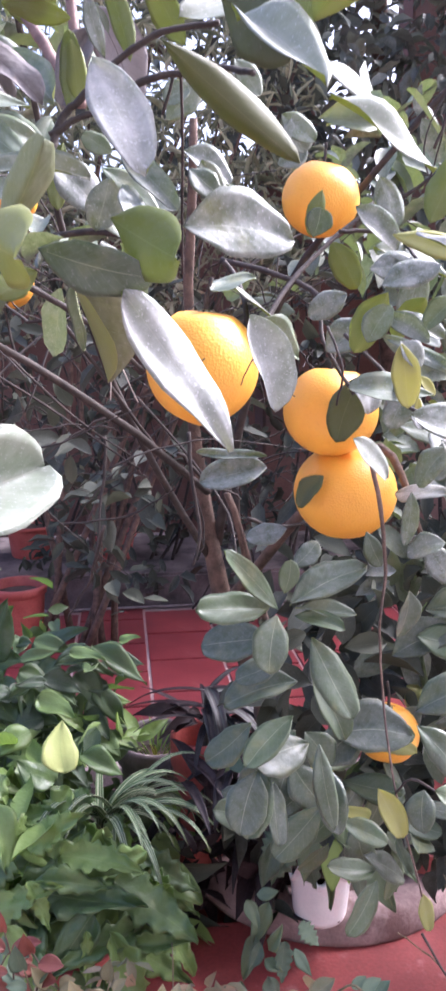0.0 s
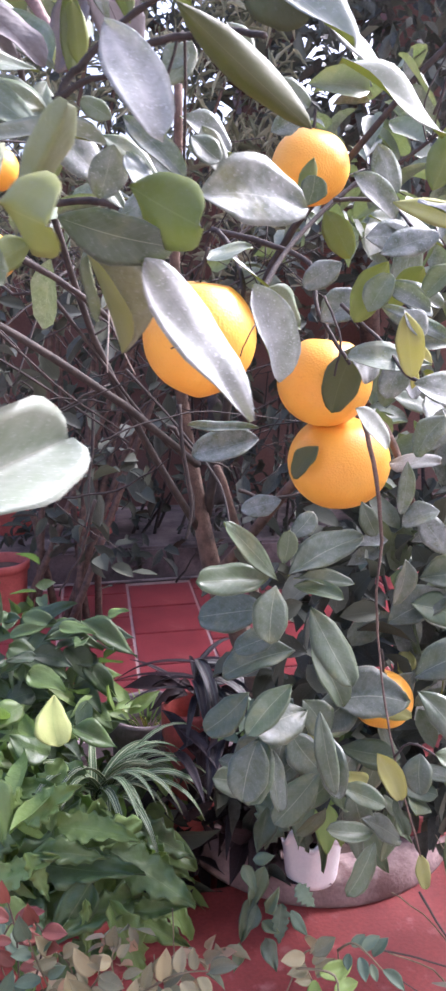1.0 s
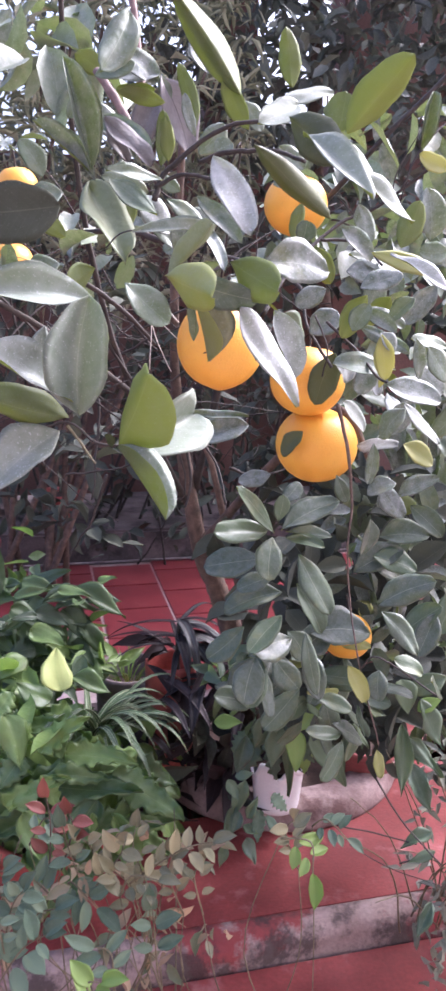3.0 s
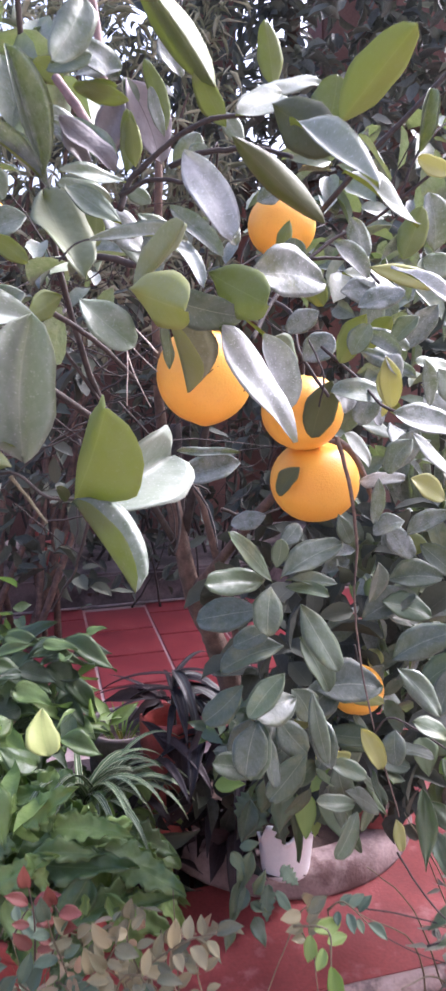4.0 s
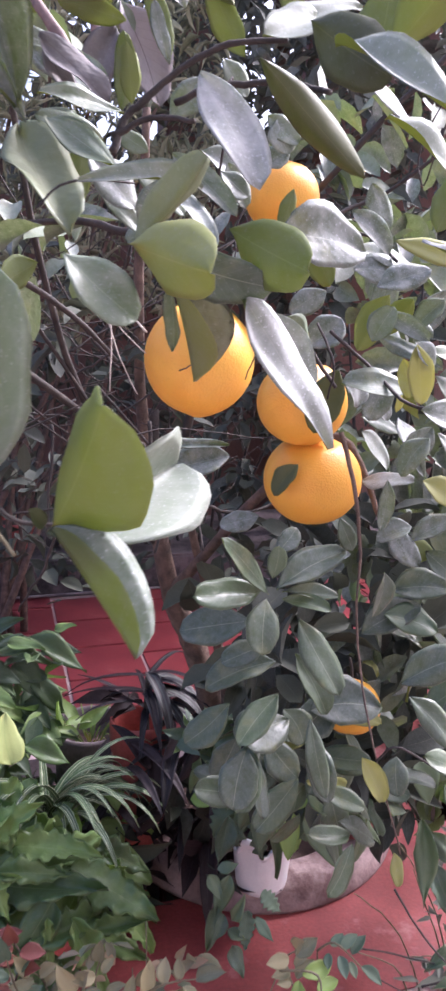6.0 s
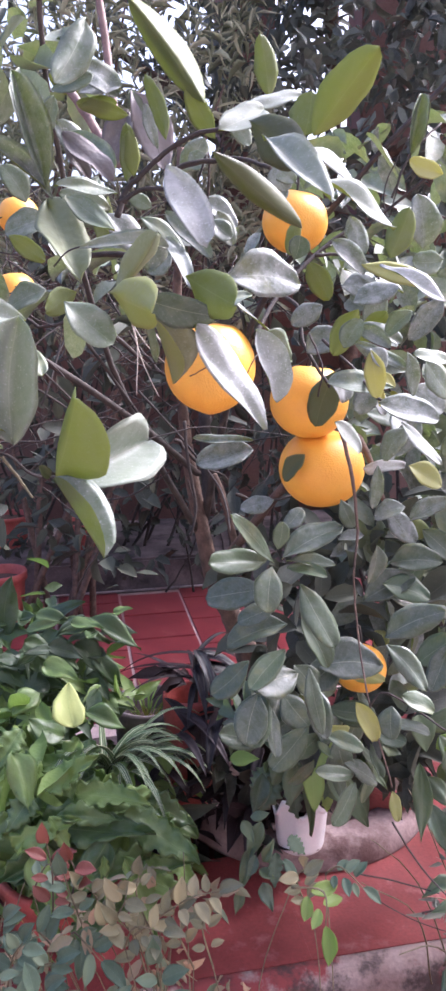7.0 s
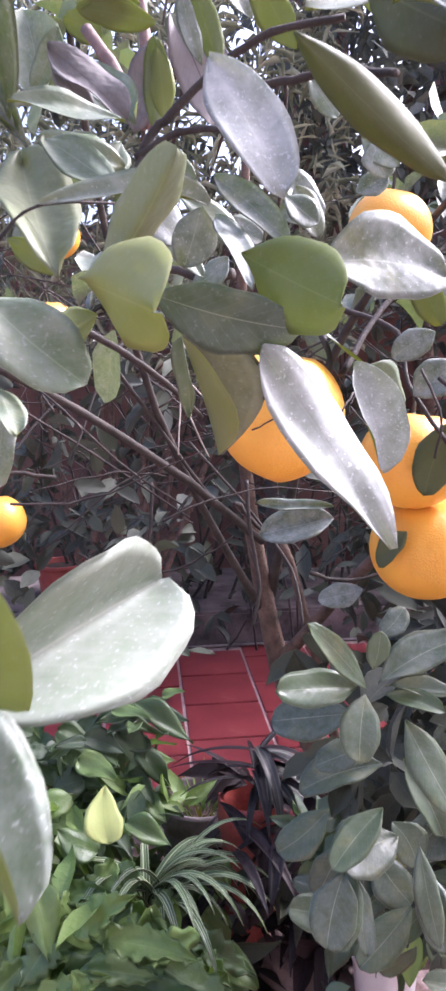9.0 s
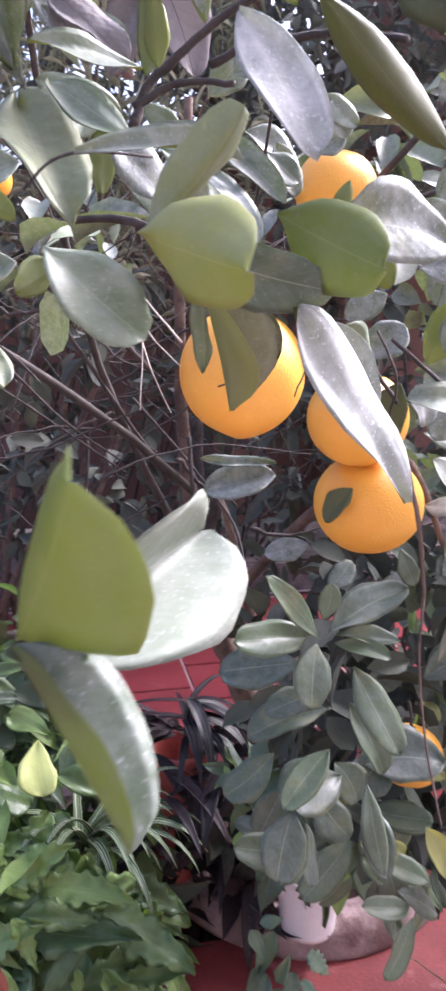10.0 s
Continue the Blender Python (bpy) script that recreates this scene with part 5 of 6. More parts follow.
for k in range(26):
    rng = random.Random(50 + k)
    a = Vector((-0.35 + rng.uniform(-0.7, 0.7), 3.75 + rng.uniform(-0.2, 0.2), 0.12))
    d = Vector((rng.uniform(-0.5, 0.5), rng.uniform(-0.4, 0.2), rng.uniform(0.7, 1.5)))
    part("stem", tube([a, a + d * 0.5 + Vector((0.05, 0, 0)), a + d], [0.009, 0.006, 0.003], 6, 0.004, k), TWIG, shrub)
# foliage darkened in colour to stand for the shade before the wall
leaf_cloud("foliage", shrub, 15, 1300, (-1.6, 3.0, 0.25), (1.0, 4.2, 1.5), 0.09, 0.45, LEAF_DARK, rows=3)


side_shrub = thing("side_shrub", (0.75, 1.95, -0.06), "shrub behind the orange tree, its leaves coloured dark for shade", "shrub")
for k in range(12):
    rng = random.Random(80 + k)
    a = Vector((0.75 + rng.uniform(-0.35, 0.4), 2.0 + rng.uniform(-0.15, 0.15), -0.06))
    d = Vector((rng.uniform(-0.3, 0.3), rng.uniform(-0.25, 0.1), rng.uniform(0.8, 1.4)))
    part("stem", tube([a, a + d * 0.5 + Vector((0.04, 0, 0)), a + d], [0.010, 0.007, 0.003], 6, 0.004, k), TWIG, side_shrub)
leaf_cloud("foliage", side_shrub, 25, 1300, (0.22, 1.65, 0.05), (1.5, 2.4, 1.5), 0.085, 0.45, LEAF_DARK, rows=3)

# more shade-coloured leaves, filling the dim space behind the tree
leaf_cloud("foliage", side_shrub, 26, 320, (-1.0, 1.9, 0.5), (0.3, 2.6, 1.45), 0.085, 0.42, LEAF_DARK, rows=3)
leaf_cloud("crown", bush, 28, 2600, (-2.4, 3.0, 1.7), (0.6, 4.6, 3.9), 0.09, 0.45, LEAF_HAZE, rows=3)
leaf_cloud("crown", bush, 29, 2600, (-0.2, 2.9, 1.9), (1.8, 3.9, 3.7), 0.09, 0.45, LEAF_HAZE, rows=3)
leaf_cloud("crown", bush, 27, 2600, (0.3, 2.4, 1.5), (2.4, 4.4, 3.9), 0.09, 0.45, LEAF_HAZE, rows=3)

plinth_shrub = thing("low_shrub", (-0.45, 3.2, 0.0), "low dark shrub growing through at the foot of the plinth", "shrub")
for k in range(4):
    rng = random.Random(150 + k)
    a = Vector((-0.5 + rng.uniform(-0.5, 0.6), 3.36 + rng.uniform(-0.03, 0.03), 0.0))
    d = Vector((rng.uniform(-0.2, 0.2), rng.uniform(-0.15, 0.1), rng.uniform(0.3, 0.7)))
    part("stem", tube([a, a + d * 0.5 + Vector((0.03, 0, 0)), a + d], [0.006, 0.004, 0.002], 6, 0.003, k), TWIG, plinth_shrub)
leaf_cloud("foliage", plinth_shrub, 52, 260, (-1.2, 2.95, 0.16), (0.3, 3.35, 0.75), 0.085, 0.42, LEAF_DARK, rows=3)

# a fine, narrow-leaved tree beyond the open side of the crown; pale colour paints its broken light
LEAF_FINE = leaf_material("narrow_leaf_light_tinted", (0.17, 0.19, 0.09), (0.50, 0.49, 0.33), (0.4, 0.4, 0.28), rough=0.4, dust=0.1, through=0.4, random_by="Island")
fine = thing("narrow_leaved_tree", (-0.6, 2.95, 0.0), "airy tree with fine narrow leaves, coloured pale for broken light", "tree")
for k in range(9):
    rng = random.Random(130 + k)
    a = Vector((-0.6 + rng.uniform(-0.25, 0.25), 2.95 + rng.uniform(-0.1, 0.1), 0.0))
    d = Vector((rng.uniform(-0.7, 0.9), rng.uniform(-0.2, 0.3), rng.uniform(1.8, 2.6)))
    part("stem", tube([a, a + d * 0.5 + Vector((rng.uniform(-0.1, 0.1), 0, 0.1)), a + d], [0.016, 0.010, 0.004], 7, 0.004, k), BARK, fine)
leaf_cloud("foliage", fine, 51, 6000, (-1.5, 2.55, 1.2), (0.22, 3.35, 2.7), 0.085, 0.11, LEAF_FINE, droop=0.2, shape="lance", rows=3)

# ---- pots and paving details ----
def pot(name, at, radius, height, mat, label, soil=True, flare=0.78, group=""):
    ob = thing(name, at, label, "pot", group)
    wall = 0.012
    prof = [(0.001, 0), (radius * flare, 0), (radius * (flare + 0.04), 0.01), (radius * 0.95, height * 0.84), (radius * 0.96, height * 0.86), (radius * 1.04, height * 0.87), (radius * 1.05, height * 0.98), (radius * 1.03, height), (radius * 0.95, height), (radius * 0.94, height * 0.985), (radius * 0.90, height * 0.8), (radius * 0.7, height * 0.1)]
    part("body", lathe(prof, 40, 0.006), mat, ob, at=Matrix.Translation(at))
    if soil:
        bm = lathe([(0.001, height * 0.86), (radius * 0.45, height * 0.87), (radius * 0.915, height * 0.84)], 24, 0.01)
        part("soil", bm, SOIL, ob, at=Matrix.Translation(at))
    return ob


CLAY_DULL = surface("dull_red_clay", (0.20, 0.045, 0.045), (0.31, 0.095, 0.085), 14, 0.6, 0.3, 150, stain=(0.36, 0.24, 0.22), stain_at=(0.6, 0.8))
pot("flower_pot", (0.399, 1.44, 0.10), 0.082, 0.109, CLAY_DULL, "dull red clay pot beside the round kerb")
pot("flower_pot", (0.643, 1.55, 0.10), 0.085, -0.003, CLAY_DULL, "dull red clay pot beside the round kerb")
pot("flower_pot", (-0.89, 2.95, 0.0), 0.11, 0.25, CLAY, "red clay pot standing on the tiled terrace")
pot("flower_pot", (-0.64, 3.68, 0.16), 0.115, 0.13, CLAY, "low terracotta pot standing on the plinth")
pot("flower_pot", (-1.05, 3.72, 0.16), 0.12, 0.16, CLAY, "low terracotta pot standing on the plinth")
white_pot = pot("white_pot", (0.166, 1.265, 0.158), 0.060, 0.125, WHITE, "broken white pot with a jagged rim on the round kerb")
for v in white_pot.children[0].data.vertices:
    if v.co.z > 0.05:
        a = math.atan2(v.co.y, v.co.x)
        v.co.z = 0.05 + (v.co.z - 0.05) * (0.62 + 0.38 * abs(math.sin(2.5 * a + 0.6)) ** 0.5 - 0.30 * max(0.0, math.sin(7 * a + 1.0)))
pot("flower_pot", (-0.17, 1.60, -0.06), 0.085, 0.38, CONCRETE, "tall pot of low green plants")
pot("flower_pot", (-0.30, 1.18, -0.06), 0.13, 0.26, CLAY, "clay pot hidden under leafy plants")
pot("flower_pot", (-0.062, 1.44, -0.06), 0.058, 0.475, CLAY, "red clay pot holding a dark purple plant")
KERB = surface("pinkish_worn_concrete", (0.15, 0.098, 0.094), (0.33, 0.245, 0.235), 14, 0.9, 0.8, 120, stain=(0.13, 0.075, 0.07), stain_at=(0.52, 0.62), stain_scale=9)
kerb = thing("tree_ring", (0.196, 1.55, 0.1), "round weathered concrete kerb about the tree", "kerb")
bm = lathe([(0.20, 0.0), (0.305, 0.0), (0.308, 0.012), (0.300, 0.045), (0.288, 0.058), (0.265, 0.062), (0.23, 0.058), (0.215, 0.045), (0.205, 0.0)], 72, 0.006)
part("ring", bm, KERB, kerb, at=Matrix.Translation((0.196, 1.55, 0.098)))
bm = lathe([(0.001, 0.045), (0.1, 0.04), (0.215, 0.035)], 24)
part("soil", bm, SOIL, kerb, at=Matrix.Translation((0.196, 1.55, 0.098)))
stump = thing("cut_stump", (-0.092, 1.5, -0.06), "thin cut brown stump with a pale top", "stump")
part("bark", tube([(-0.092, 1.5, -0.06), (-0.090, 1.5, 0.1), (-0.088, 1.5, 0.198)], [0.024, 0.022, 0.021], 14), BARK, stump)
bm = bmesh.new()
bmesh.ops.create_cone(bm, cap_ends=True, segments=14, radius1=0.0205, radius2=0.019, depth=0.006, matrix=Matrix.Translation((-0.088, 1.5, 0.201)))
part("cut_top", bm, STRAW, stump, "pale sawn top", smooth=False)

# the reddish wall of a house beyond the tree
bm = bmesh.new()
box(bm, (1.62, 4.3, -0.1), (4.9, 4.55, 3.8), PLAN, 0.01)
tagged(part("wall_east", bm, WALL, None, "reddish brown plastered house wall", smooth=False), kind="structure")
bm = bmesh.new()
box(bm, (0.81, 4.16, 0.1), (1.09, 4.44, 3.6), PLAN, 0.01)
tagged(part("pillar", bm, WALL, None, "reddish brown plastered pillar", smooth=False), category="pillar", kind="structure")

# ---- leafy plants at the foot of the tree ----
LEAF_LUSH = leaf_material("broad_green_leaf", (0.060, 0.118, 0.031), (0.21, 0.315, 0.085), (0.26, 0.34, 0.13), rough=0.33, dust=0.05, through=0.28, glow=(0.25, 0.42, 0.06), vein_size=0.6, relief=0.7, margin=0.1)
LEAF_PALE = leaf_material("young_pale_leaf", (0.42, 0.48, 0.15), (0.54, 0.58, 0.22), (0.36, 0.46, 0.14), rough=0.5, dust=0.0, through=0.15, glow=(0.6, 0.65, 0.2), vein_size=0.7)
LEAF_FRESH = leaf_material("fresh_green_leaf", (0.16, 0.25, 0.05), (0.26, 0.36, 0.10), (0.3, 0.45, 0.15), rough=0.45, dust=0.02, through=0.35, glow=(0.35, 0.55, 0.08))
LEAF_STRIPED = leaf_material("striped_ribbon_leaf", (0.05, 0.10, 0.03), (0.10, 0.17, 0.06), (0.55, 0.58, 0.40), rough=0.45, dust=0.03, through=0.25, vein_size=0.3, stripes=0.28, stripe_colour=(0.48, 0.52, 0.34))
LEAF_PURPLE = leaf_material("dark_purple_leaf", (0.007, 0.004, 0.005), (0.022, 0.010, 0.012), (0.12, 0.08, 0.09), rough=0.6, dust=0.0, through=0.1)
LEAF_PURPLE_STRIPED = leaf_material("purple_silver_leaf", (0.008, 0.006, 0.007), (0.022, 0.015, 0.016), (0.2, 0.2, 0.18), rough=0.5, dust=0.06, through=0.1, stripes=0.4, stripe_colour=(0.06, 0.065, 0.055))
LEAF_ROSE = leaf_material("rose_leaflet", (0.16, 0.165, 0.085), (0.38, 0.335, 0.18), (0.34, 0.28, 0.16), rough=0.5, dust=0.05, through=0.3)
LEAF_BLUE = leaf_material("blue_green_leaflet", (0.085, 0.145, 0.085), (0.21, 0.28, 0.17), (0.2, 0.28, 0.18), rough=0.5, dust=0.05, through=0.3)
LEAF_RED = leaf_material("young_red_leaflet", (0.20, 0.05, 0.04), (0.36, 0.13, 0.09), (0.4, 0.2, 0.15), rough=0.45, dust=0.03, through=0.35)
LEAF_WEED = leaf_material("dark_weed_leaf", (0.045, 0.085, 0.042), (0.135, 0.185, 0.095), (0.2, 0.25, 0.14), rough=0.42, dust=0.08, through=0.3, glow=(0.2, 0.3, 0.07))
LEAF_ARROW = leaf_material("mid_green_leaf", (0.026, 0.058, 0.019), (0.082, 0.136, 0.043), (0.2, 0.28, 0.12), rough=0.42, dust=0.06, through=0.28, glow=(0.2, 0.34, 0.06), relief=0.6, margin=0.1)
ARROW = (LEAF_ARROW, LEAF_ARROW)
WEED = (LEAF_WEED, LEAF_WEED)
LUSH, PALE, FRESH = (LEAF_LUSH, LEAF_LUSH), (LEAF_PALE, LEAF_PALE), (LEAF_FRESH, LEAF_FRESH)
ROSE, BLUE, RED = (LEAF_ROSE, LEAF_ROSE), (LEAF_BLUE, LEAF_BLUE), (LEAF_RED, LEAF_RED)
lily = thing("leafy_plant", (-0.30, 1.18, 0.16), "lush plant with broad wavy green leaves and one pale young leaf", "plant")
arrow = thing("arrowhead_plant", (-0.35, 1.42, -0.06), "dense green plant with arrow shaped leaves", "plant")
weed = thing("weed", (0.1, 1.05, 0.1), "straggling green weeds below the orange tree", "plant")
leaf(lily, (-0.279, 1.21, 0.456), (-0.298, 1.275, 0.52), 0.064, (0.205, -0.656, 0.727), mats=PALE, seed=2, shape="broad", fold=0.1, wave=0.045, bend=0.2)
leaf(lily, (-0.305, 1.06, 0.421), (-0.202, 1.02, 0.506), 0.050, (-0.59, -0.712, 0.38), mats=LUSH, seed=3, wave=0.05, shape="ruffled", fold=0.12, bend=0.06)
leaf(lily, (-0.25, 1.05, 0.413), (-0.12, 1.02, 0.41), 0.048, (-0.086, -0.46, 0.884), mats=LUSH, seed=4, wave=0.06, shape="ruffled", fold=0.2, bend=0.2)
leaf(lily, (-0.312, 1.04, 0.365), (-0.111, 1, 0.369), 0.067, (-0.115, -0.489, 0.865), mats=LUSH, seed=1, wave=0.06, shape="ruffled", fold=0.2, bend=0.06)
leaf(lily, (-0.172, 1.05, 0.372), (-0.038, 1, 0.311), 0.065, (0.185, -0.521, 0.834), mats=LUSH, seed=4, wave=0.06, shape="ruffled", fold=0.0, bend=0.06)
leaf(lily, (-0.192, 1, 0.359), (-0.25, 0.96, 0.284), 0.056, (0.057, -0.898, 0.435), mats=LUSH, seed=4, shape="broad", fold=0.2, wave=0.1, bend=0.12)
leaf(lily, (-0.198, 0.98, 0.345), (-0.195, 0.96, 0.253), 0.019, (0.317, -0.925, 0.211), mats=LUSH, seed=3, shape="ruffled", fold=0.06, wave=0.08, bend=0.06)
leaf(lily, (-0.165, 0.98, 0.341), (-0.114, 0.95, 0.207), 0.045, (0.388, -0.857, 0.34), mats=LUSH, seed=2, shape="ruffled", fold=0.2, wave=0.1, bend=0.12)
leaf(lily, (-0.108, 1.04, 0.322), (-0.047, 1.02, 0.235), 0.043, (0.54, -0.655, 0.529), mats=LUSH, seed=4, shape="ruffled", fold=0.12, wave=0.1, bend=0.2)
leaf(lily, (-0.289, 1, 0.407), (-0.252, 0.98, 0.339), 0.027, (0.515, -0.705, 0.487), mats=LUSH, seed=2, shape="ruffled", fold=0.0, wave=0.08, bend=0.2)
leaf(lily, (-0.366, 1.08, 0.48), (-0.327, 1.02, 0.399), 0.050, (0.449, -0.601, 0.661), mats=LUSH, seed=2, shape="broad", fold=0.0, wave=0.1, bend=0.2)
leaf(lily, (-0.35, 1, 0.346), (-0.237, 1, 0.401), 0.047, (-0.364, -0.556, 0.747), mats=LUSH, seed=4, shape="ruffled", fold=0.12, wave=0.08, bend=0.06)
leaf(lily, (-0.312, 0.96, 0.364), (-0.261, 0.92, 0.275), 0.050, (0.418, -0.715, 0.561), mats=LUSH, seed=3, shape="broad", fold=0.0, wave=0.08, bend=0.06)
leaf(lily, (-0.265, 1.18, 0.448), (-0.321, 1.12, 0.386), 0.048, (0.145, -0.773, 0.617), mats=LUSH, seed=2, shape="ruffled", fold=0.2, wave=0.08, bend=0.06)
leaf(lily, (-0.264, 1.26, 0.464), (-0.185, 1.25, 0.429), 0.044, (0.262, -0.594, 0.761), mats=LUSH, seed=0, shape="broad", fold=0.2, wave=0.1, bend=0.2)
leaf(lily, (-0.307, 1.25, 0.417), (-0.376, 1.25, 0.455), 0.058, (0.416, -0.506, 0.755), mats=LUSH, seed=2, shape="broad", fold=0.06, wave=0.05, bend=0.12)
leaf(lily, (-0.25, 1.2, 0.436), (-0.255, 1.15, 0.378), 0.045, (0.075, -0.758, 0.647), mats=LUSH, seed=4, shape="ruffled", fold=0.0, wave=0.05, bend=0.12)
leaf(lily, (-0.363, 1.3, 0.488), (-0.407, 1.25, 0.465), 0.050, (0.285, -0.596, 0.75), mats=LUSH, seed=5, shape="broad", fold=0.0, wave=0.08, bend=0.12)
leaf(lily, (-0.362, 1.35, 0.527), (-0.287, 1.33, 0.499), 0.050, (0.113, -0.639, 0.761), mats=LUSH, seed=3, shape="broad", fold=0.2, wave=0.08, bend=0.2)
leaf(lily, (-0.363, 1.15, 0.488), (-0.403, 1.1, 0.427), 0.048, (0.069, -0.793, 0.605), mats=LUSH, seed=5, shape="ruffled", fold=0.0, wave=0.1, bend=0.2)
leaf(lily, (-0.268, 1.1, 0.452), (-0.259, 1.05, 0.398), 0.036, (0.221, -0.697, 0.682), mats=LUSH, seed=5, shape="ruffled", fold=0.06, wave=0.08, bend=0.12)
leaf(lily, (-0.186, 1.2, 0.388), (-0.211, 1.15, 0.349), 0.032, (0.322, -0.677, 0.662), mats=LUSH, seed=4, shape="ruffled", fold=0.12, wave=0.05, bend=0.12)
leaf(lily, (-0.127, 1.35, 0.346), (-0.105, 1.3, 0.298), 0.058, (0.38, -0.548, 0.745), mats=LUSH, seed=3, shape="broad", fold=0.06, wave=0.05, bend=0.2)
leaf(lily, (-0.135, 1.3, 0.284), (-0.093, 1.28, 0.219), 0.061, (0.494, -0.688, 0.531), mats=LUSH, seed=5, shape="broad", fold=0.12, wave=0.1, bend=0.2)
leaf(lily, (-0.112, 1.2, 0.278), (-0.045, 1.18, 0.232), 0.058, (0.322, -0.601, 0.731), mats=LUSH, seed=4, shape="broad", fold=0.0, wave=0.1, bend=0.06)
leaf(lily, (-0.165, 1.35, 0.305), (-0.152, 1.33, 0.236), 0.053, (0.541, -0.775, 0.327), mats=LUSH, seed=3, shape="broad", fold=0.12, wave=0.1, bend=0.2)
leaf(lily, (-0.284, 0.98, 0.31), (-0.243, 0.95, 0.241), 0.042, (0.455, -0.686, 0.568), mats=LUSH, seed=2, shape="ruffled", fold=0.12, wave=0.1, bend=0.12)
leaf(lily, (-0.327, 1.05, 0.418), (-0.362, 1, 0.379), 0.049, (0.155, -0.673, 0.723), mats=LUSH, seed=0, shape="ruffled", fold=0.06, wave=0.08, bend=0.2)
leaf(lily, (-0.218, 1.08, 0.365), (-0.254, 1.05, 0.308), 0.041, (-0.159, -0.829, 0.537), mats=LUSH, seed=1, shape="ruffled", fold=0.12, wave=0.05, bend=0.2)
leaf(arrow, (-0.277, 1.45, 0.592), (-0.165, 1.42, 0.525), 0.048, (0.291, -0.611, 0.736), mats=ARROW, seed=0, shape="broad", fold=0.12, wave=0.08, bend=0.2)
leaf(arrow, (-0.284, 1.45, 0.589), (-0.348, 1.42, 0.561), 0.039, (0.113, -0.796, 0.594), mats=ARROW, seed=1, shape="broad", fold=0.0, wave=0.08, bend=0.2)
leaf(arrow, (-0.412, 1.5, 0.551), (-0.291, 1.48, 0.618), 0.058, (-0.435, -0.688, 0.581), mats=ARROW, seed=3, shape="broad", fold=0.12, wave=0.05, bend=0.06)
leaf(arrow, (-0.467, 1.45, 0.558), (-0.44, 1.45, 0.69), 0.065, (-0.022, -1, 0.004), mats=ARROW, seed=2, shape="broad", fold=0.06, wave=0.08, bend=0.12)
leaf(arrow, (-0.418, 1.42, 0.547), (-0.34, 1.4, 0.504), 0.056, (0.302, -0.528, 0.794), mats=ARROW, seed=4, shape="broad", fold=0.12, wave=0.1, bend=0.06)
leaf(arrow, (-0.305, 1.42, 0.548), (-0.254, 1.4, 0.478), 0.052, (0.454, -0.713, 0.534), mats=ARROW, seed=2, shape="broad", fold=0.2, wave=0.08, bend=0.2)
leaf(arrow, (-0.349, 1.45, 0.562), (-0.395, 1.42, 0.507), 0.052, (0.022, -0.885, 0.464), mats=ARROW, seed=3, shape="broad", fold=0.0, wave=0.08, bend=0.06)
leaf(arrow, (-0.478, 1.45, 0.547), (-0.407, 1.43, 0.569), 0.057, (-0.386, -0.642, 0.663), mats=ARROW, seed=4, shape="broad", fold=0.2, wave=0.1, bend=0.2)
leaf(arrow, (-0.268, 1.42, 0.522), (-0.208, 1.42, 0.441), 0.048, (0.577, -0.696, 0.427), mats=ARROW, seed=5, shape="broad", fold=0.12, wave=0.1, bend=0.12)
leaf(arrow, (-0.47, 1.38, 0.512), (-0.402, 1.35, 0.475), 0.062, (0.269, -0.445, 0.854), mats=ARROW, seed=4, shape="broad", fold=0.12, wave=0.05, bend=0.06)
leaf(arrow, (-0.355, 1.36, 0.483), (-0.408, 1.33, 0.472), 0.056, (0.121, -0.523, 0.844), mats=ARROW, seed=5, shape="broad", fold=0.06, wave=0.08, bend=0.2)
leaf(arrow, (-0.251, 1.38, 0.448), (-0.309, 1.36, 0.431), 0.054, (-0.007, -0.635, 0.772), mats=ARROW, seed=0, shape="broad", fold=0.06, wave=0.1, bend=0.12)
leaf(weed, (0.151, 1, 0.487), (0.154, 0.98, 0.416), 0.036, (-0.068, -0.961, 0.268), mats=FRESH, seed=4, shape="broad", fold=0.2, wave=0.02, bend=0.2)
leaf(weed, (0.18, 1, 0.475), (0.243, 0.98, 0.386), 0.041, (0.201, -0.916, 0.348), mats=WEED, seed=4, shape="broad", fold=0.2, wave=0.05, bend=0.12)
leaf(weed, (0.2, 1, 0.535), (0.157, 1, 0.481), 0.030, (-0.486, -0.784, 0.387), mats=FRESH, seed=0, shape="lance", fold=0.06, wave=0.02, bend=0.12)
leaf(weed, (0.073, 1.05, 0.448), (0.055, 1.03, 0.377), 0.035, (0.075, -0.965, 0.253), mats=WEED, seed=0, shape="lance", fold=0.2, wave=0.1, bend=0.2)
leaf(weed, (0.107, 1.05, 0.485), (0.091, 1.05, 0.422), 0.048, (0.052, -0.999, -0.013), mats=WEED, seed=2, shape="broad", fold=0.06, wave=0.08, bend=0.2)
leaf(weed, (0.017, 1.1, 0.446), (0.071, 1.1, 0.445), 0.031, (0.015, -0.606, 0.796), mats=FRESH, seed=3, shape="lance", fold=0.12, wave=0.02, bend=0.06)
leaf(weed, (0.13, 1.05, 0.472), (0.117, 1.02, 0.395), 0.041, (0.134, -0.931, 0.34), mats=WEED, seed=0, shape="lance", fold=0.0, wave=0.08, bend=0.06)
leaf(weed, (0.032, 0.95, 0.423), (0.05, 0.928, 0.393), 0.021, (0.304, -0.671, 0.676), mats=WEED, seed=4, shape="lance", fold=0.2, wave=0.08, bend=0.06)
leaf(weed, (0.063, 0.92, 0.37), (0.081, 0.92, 0.412), 0.019, (-0.435, -0.881, 0.184), mats=WEED, seed=5, shape="lance", fold=0.2, wave=0.1, bend=0.12)
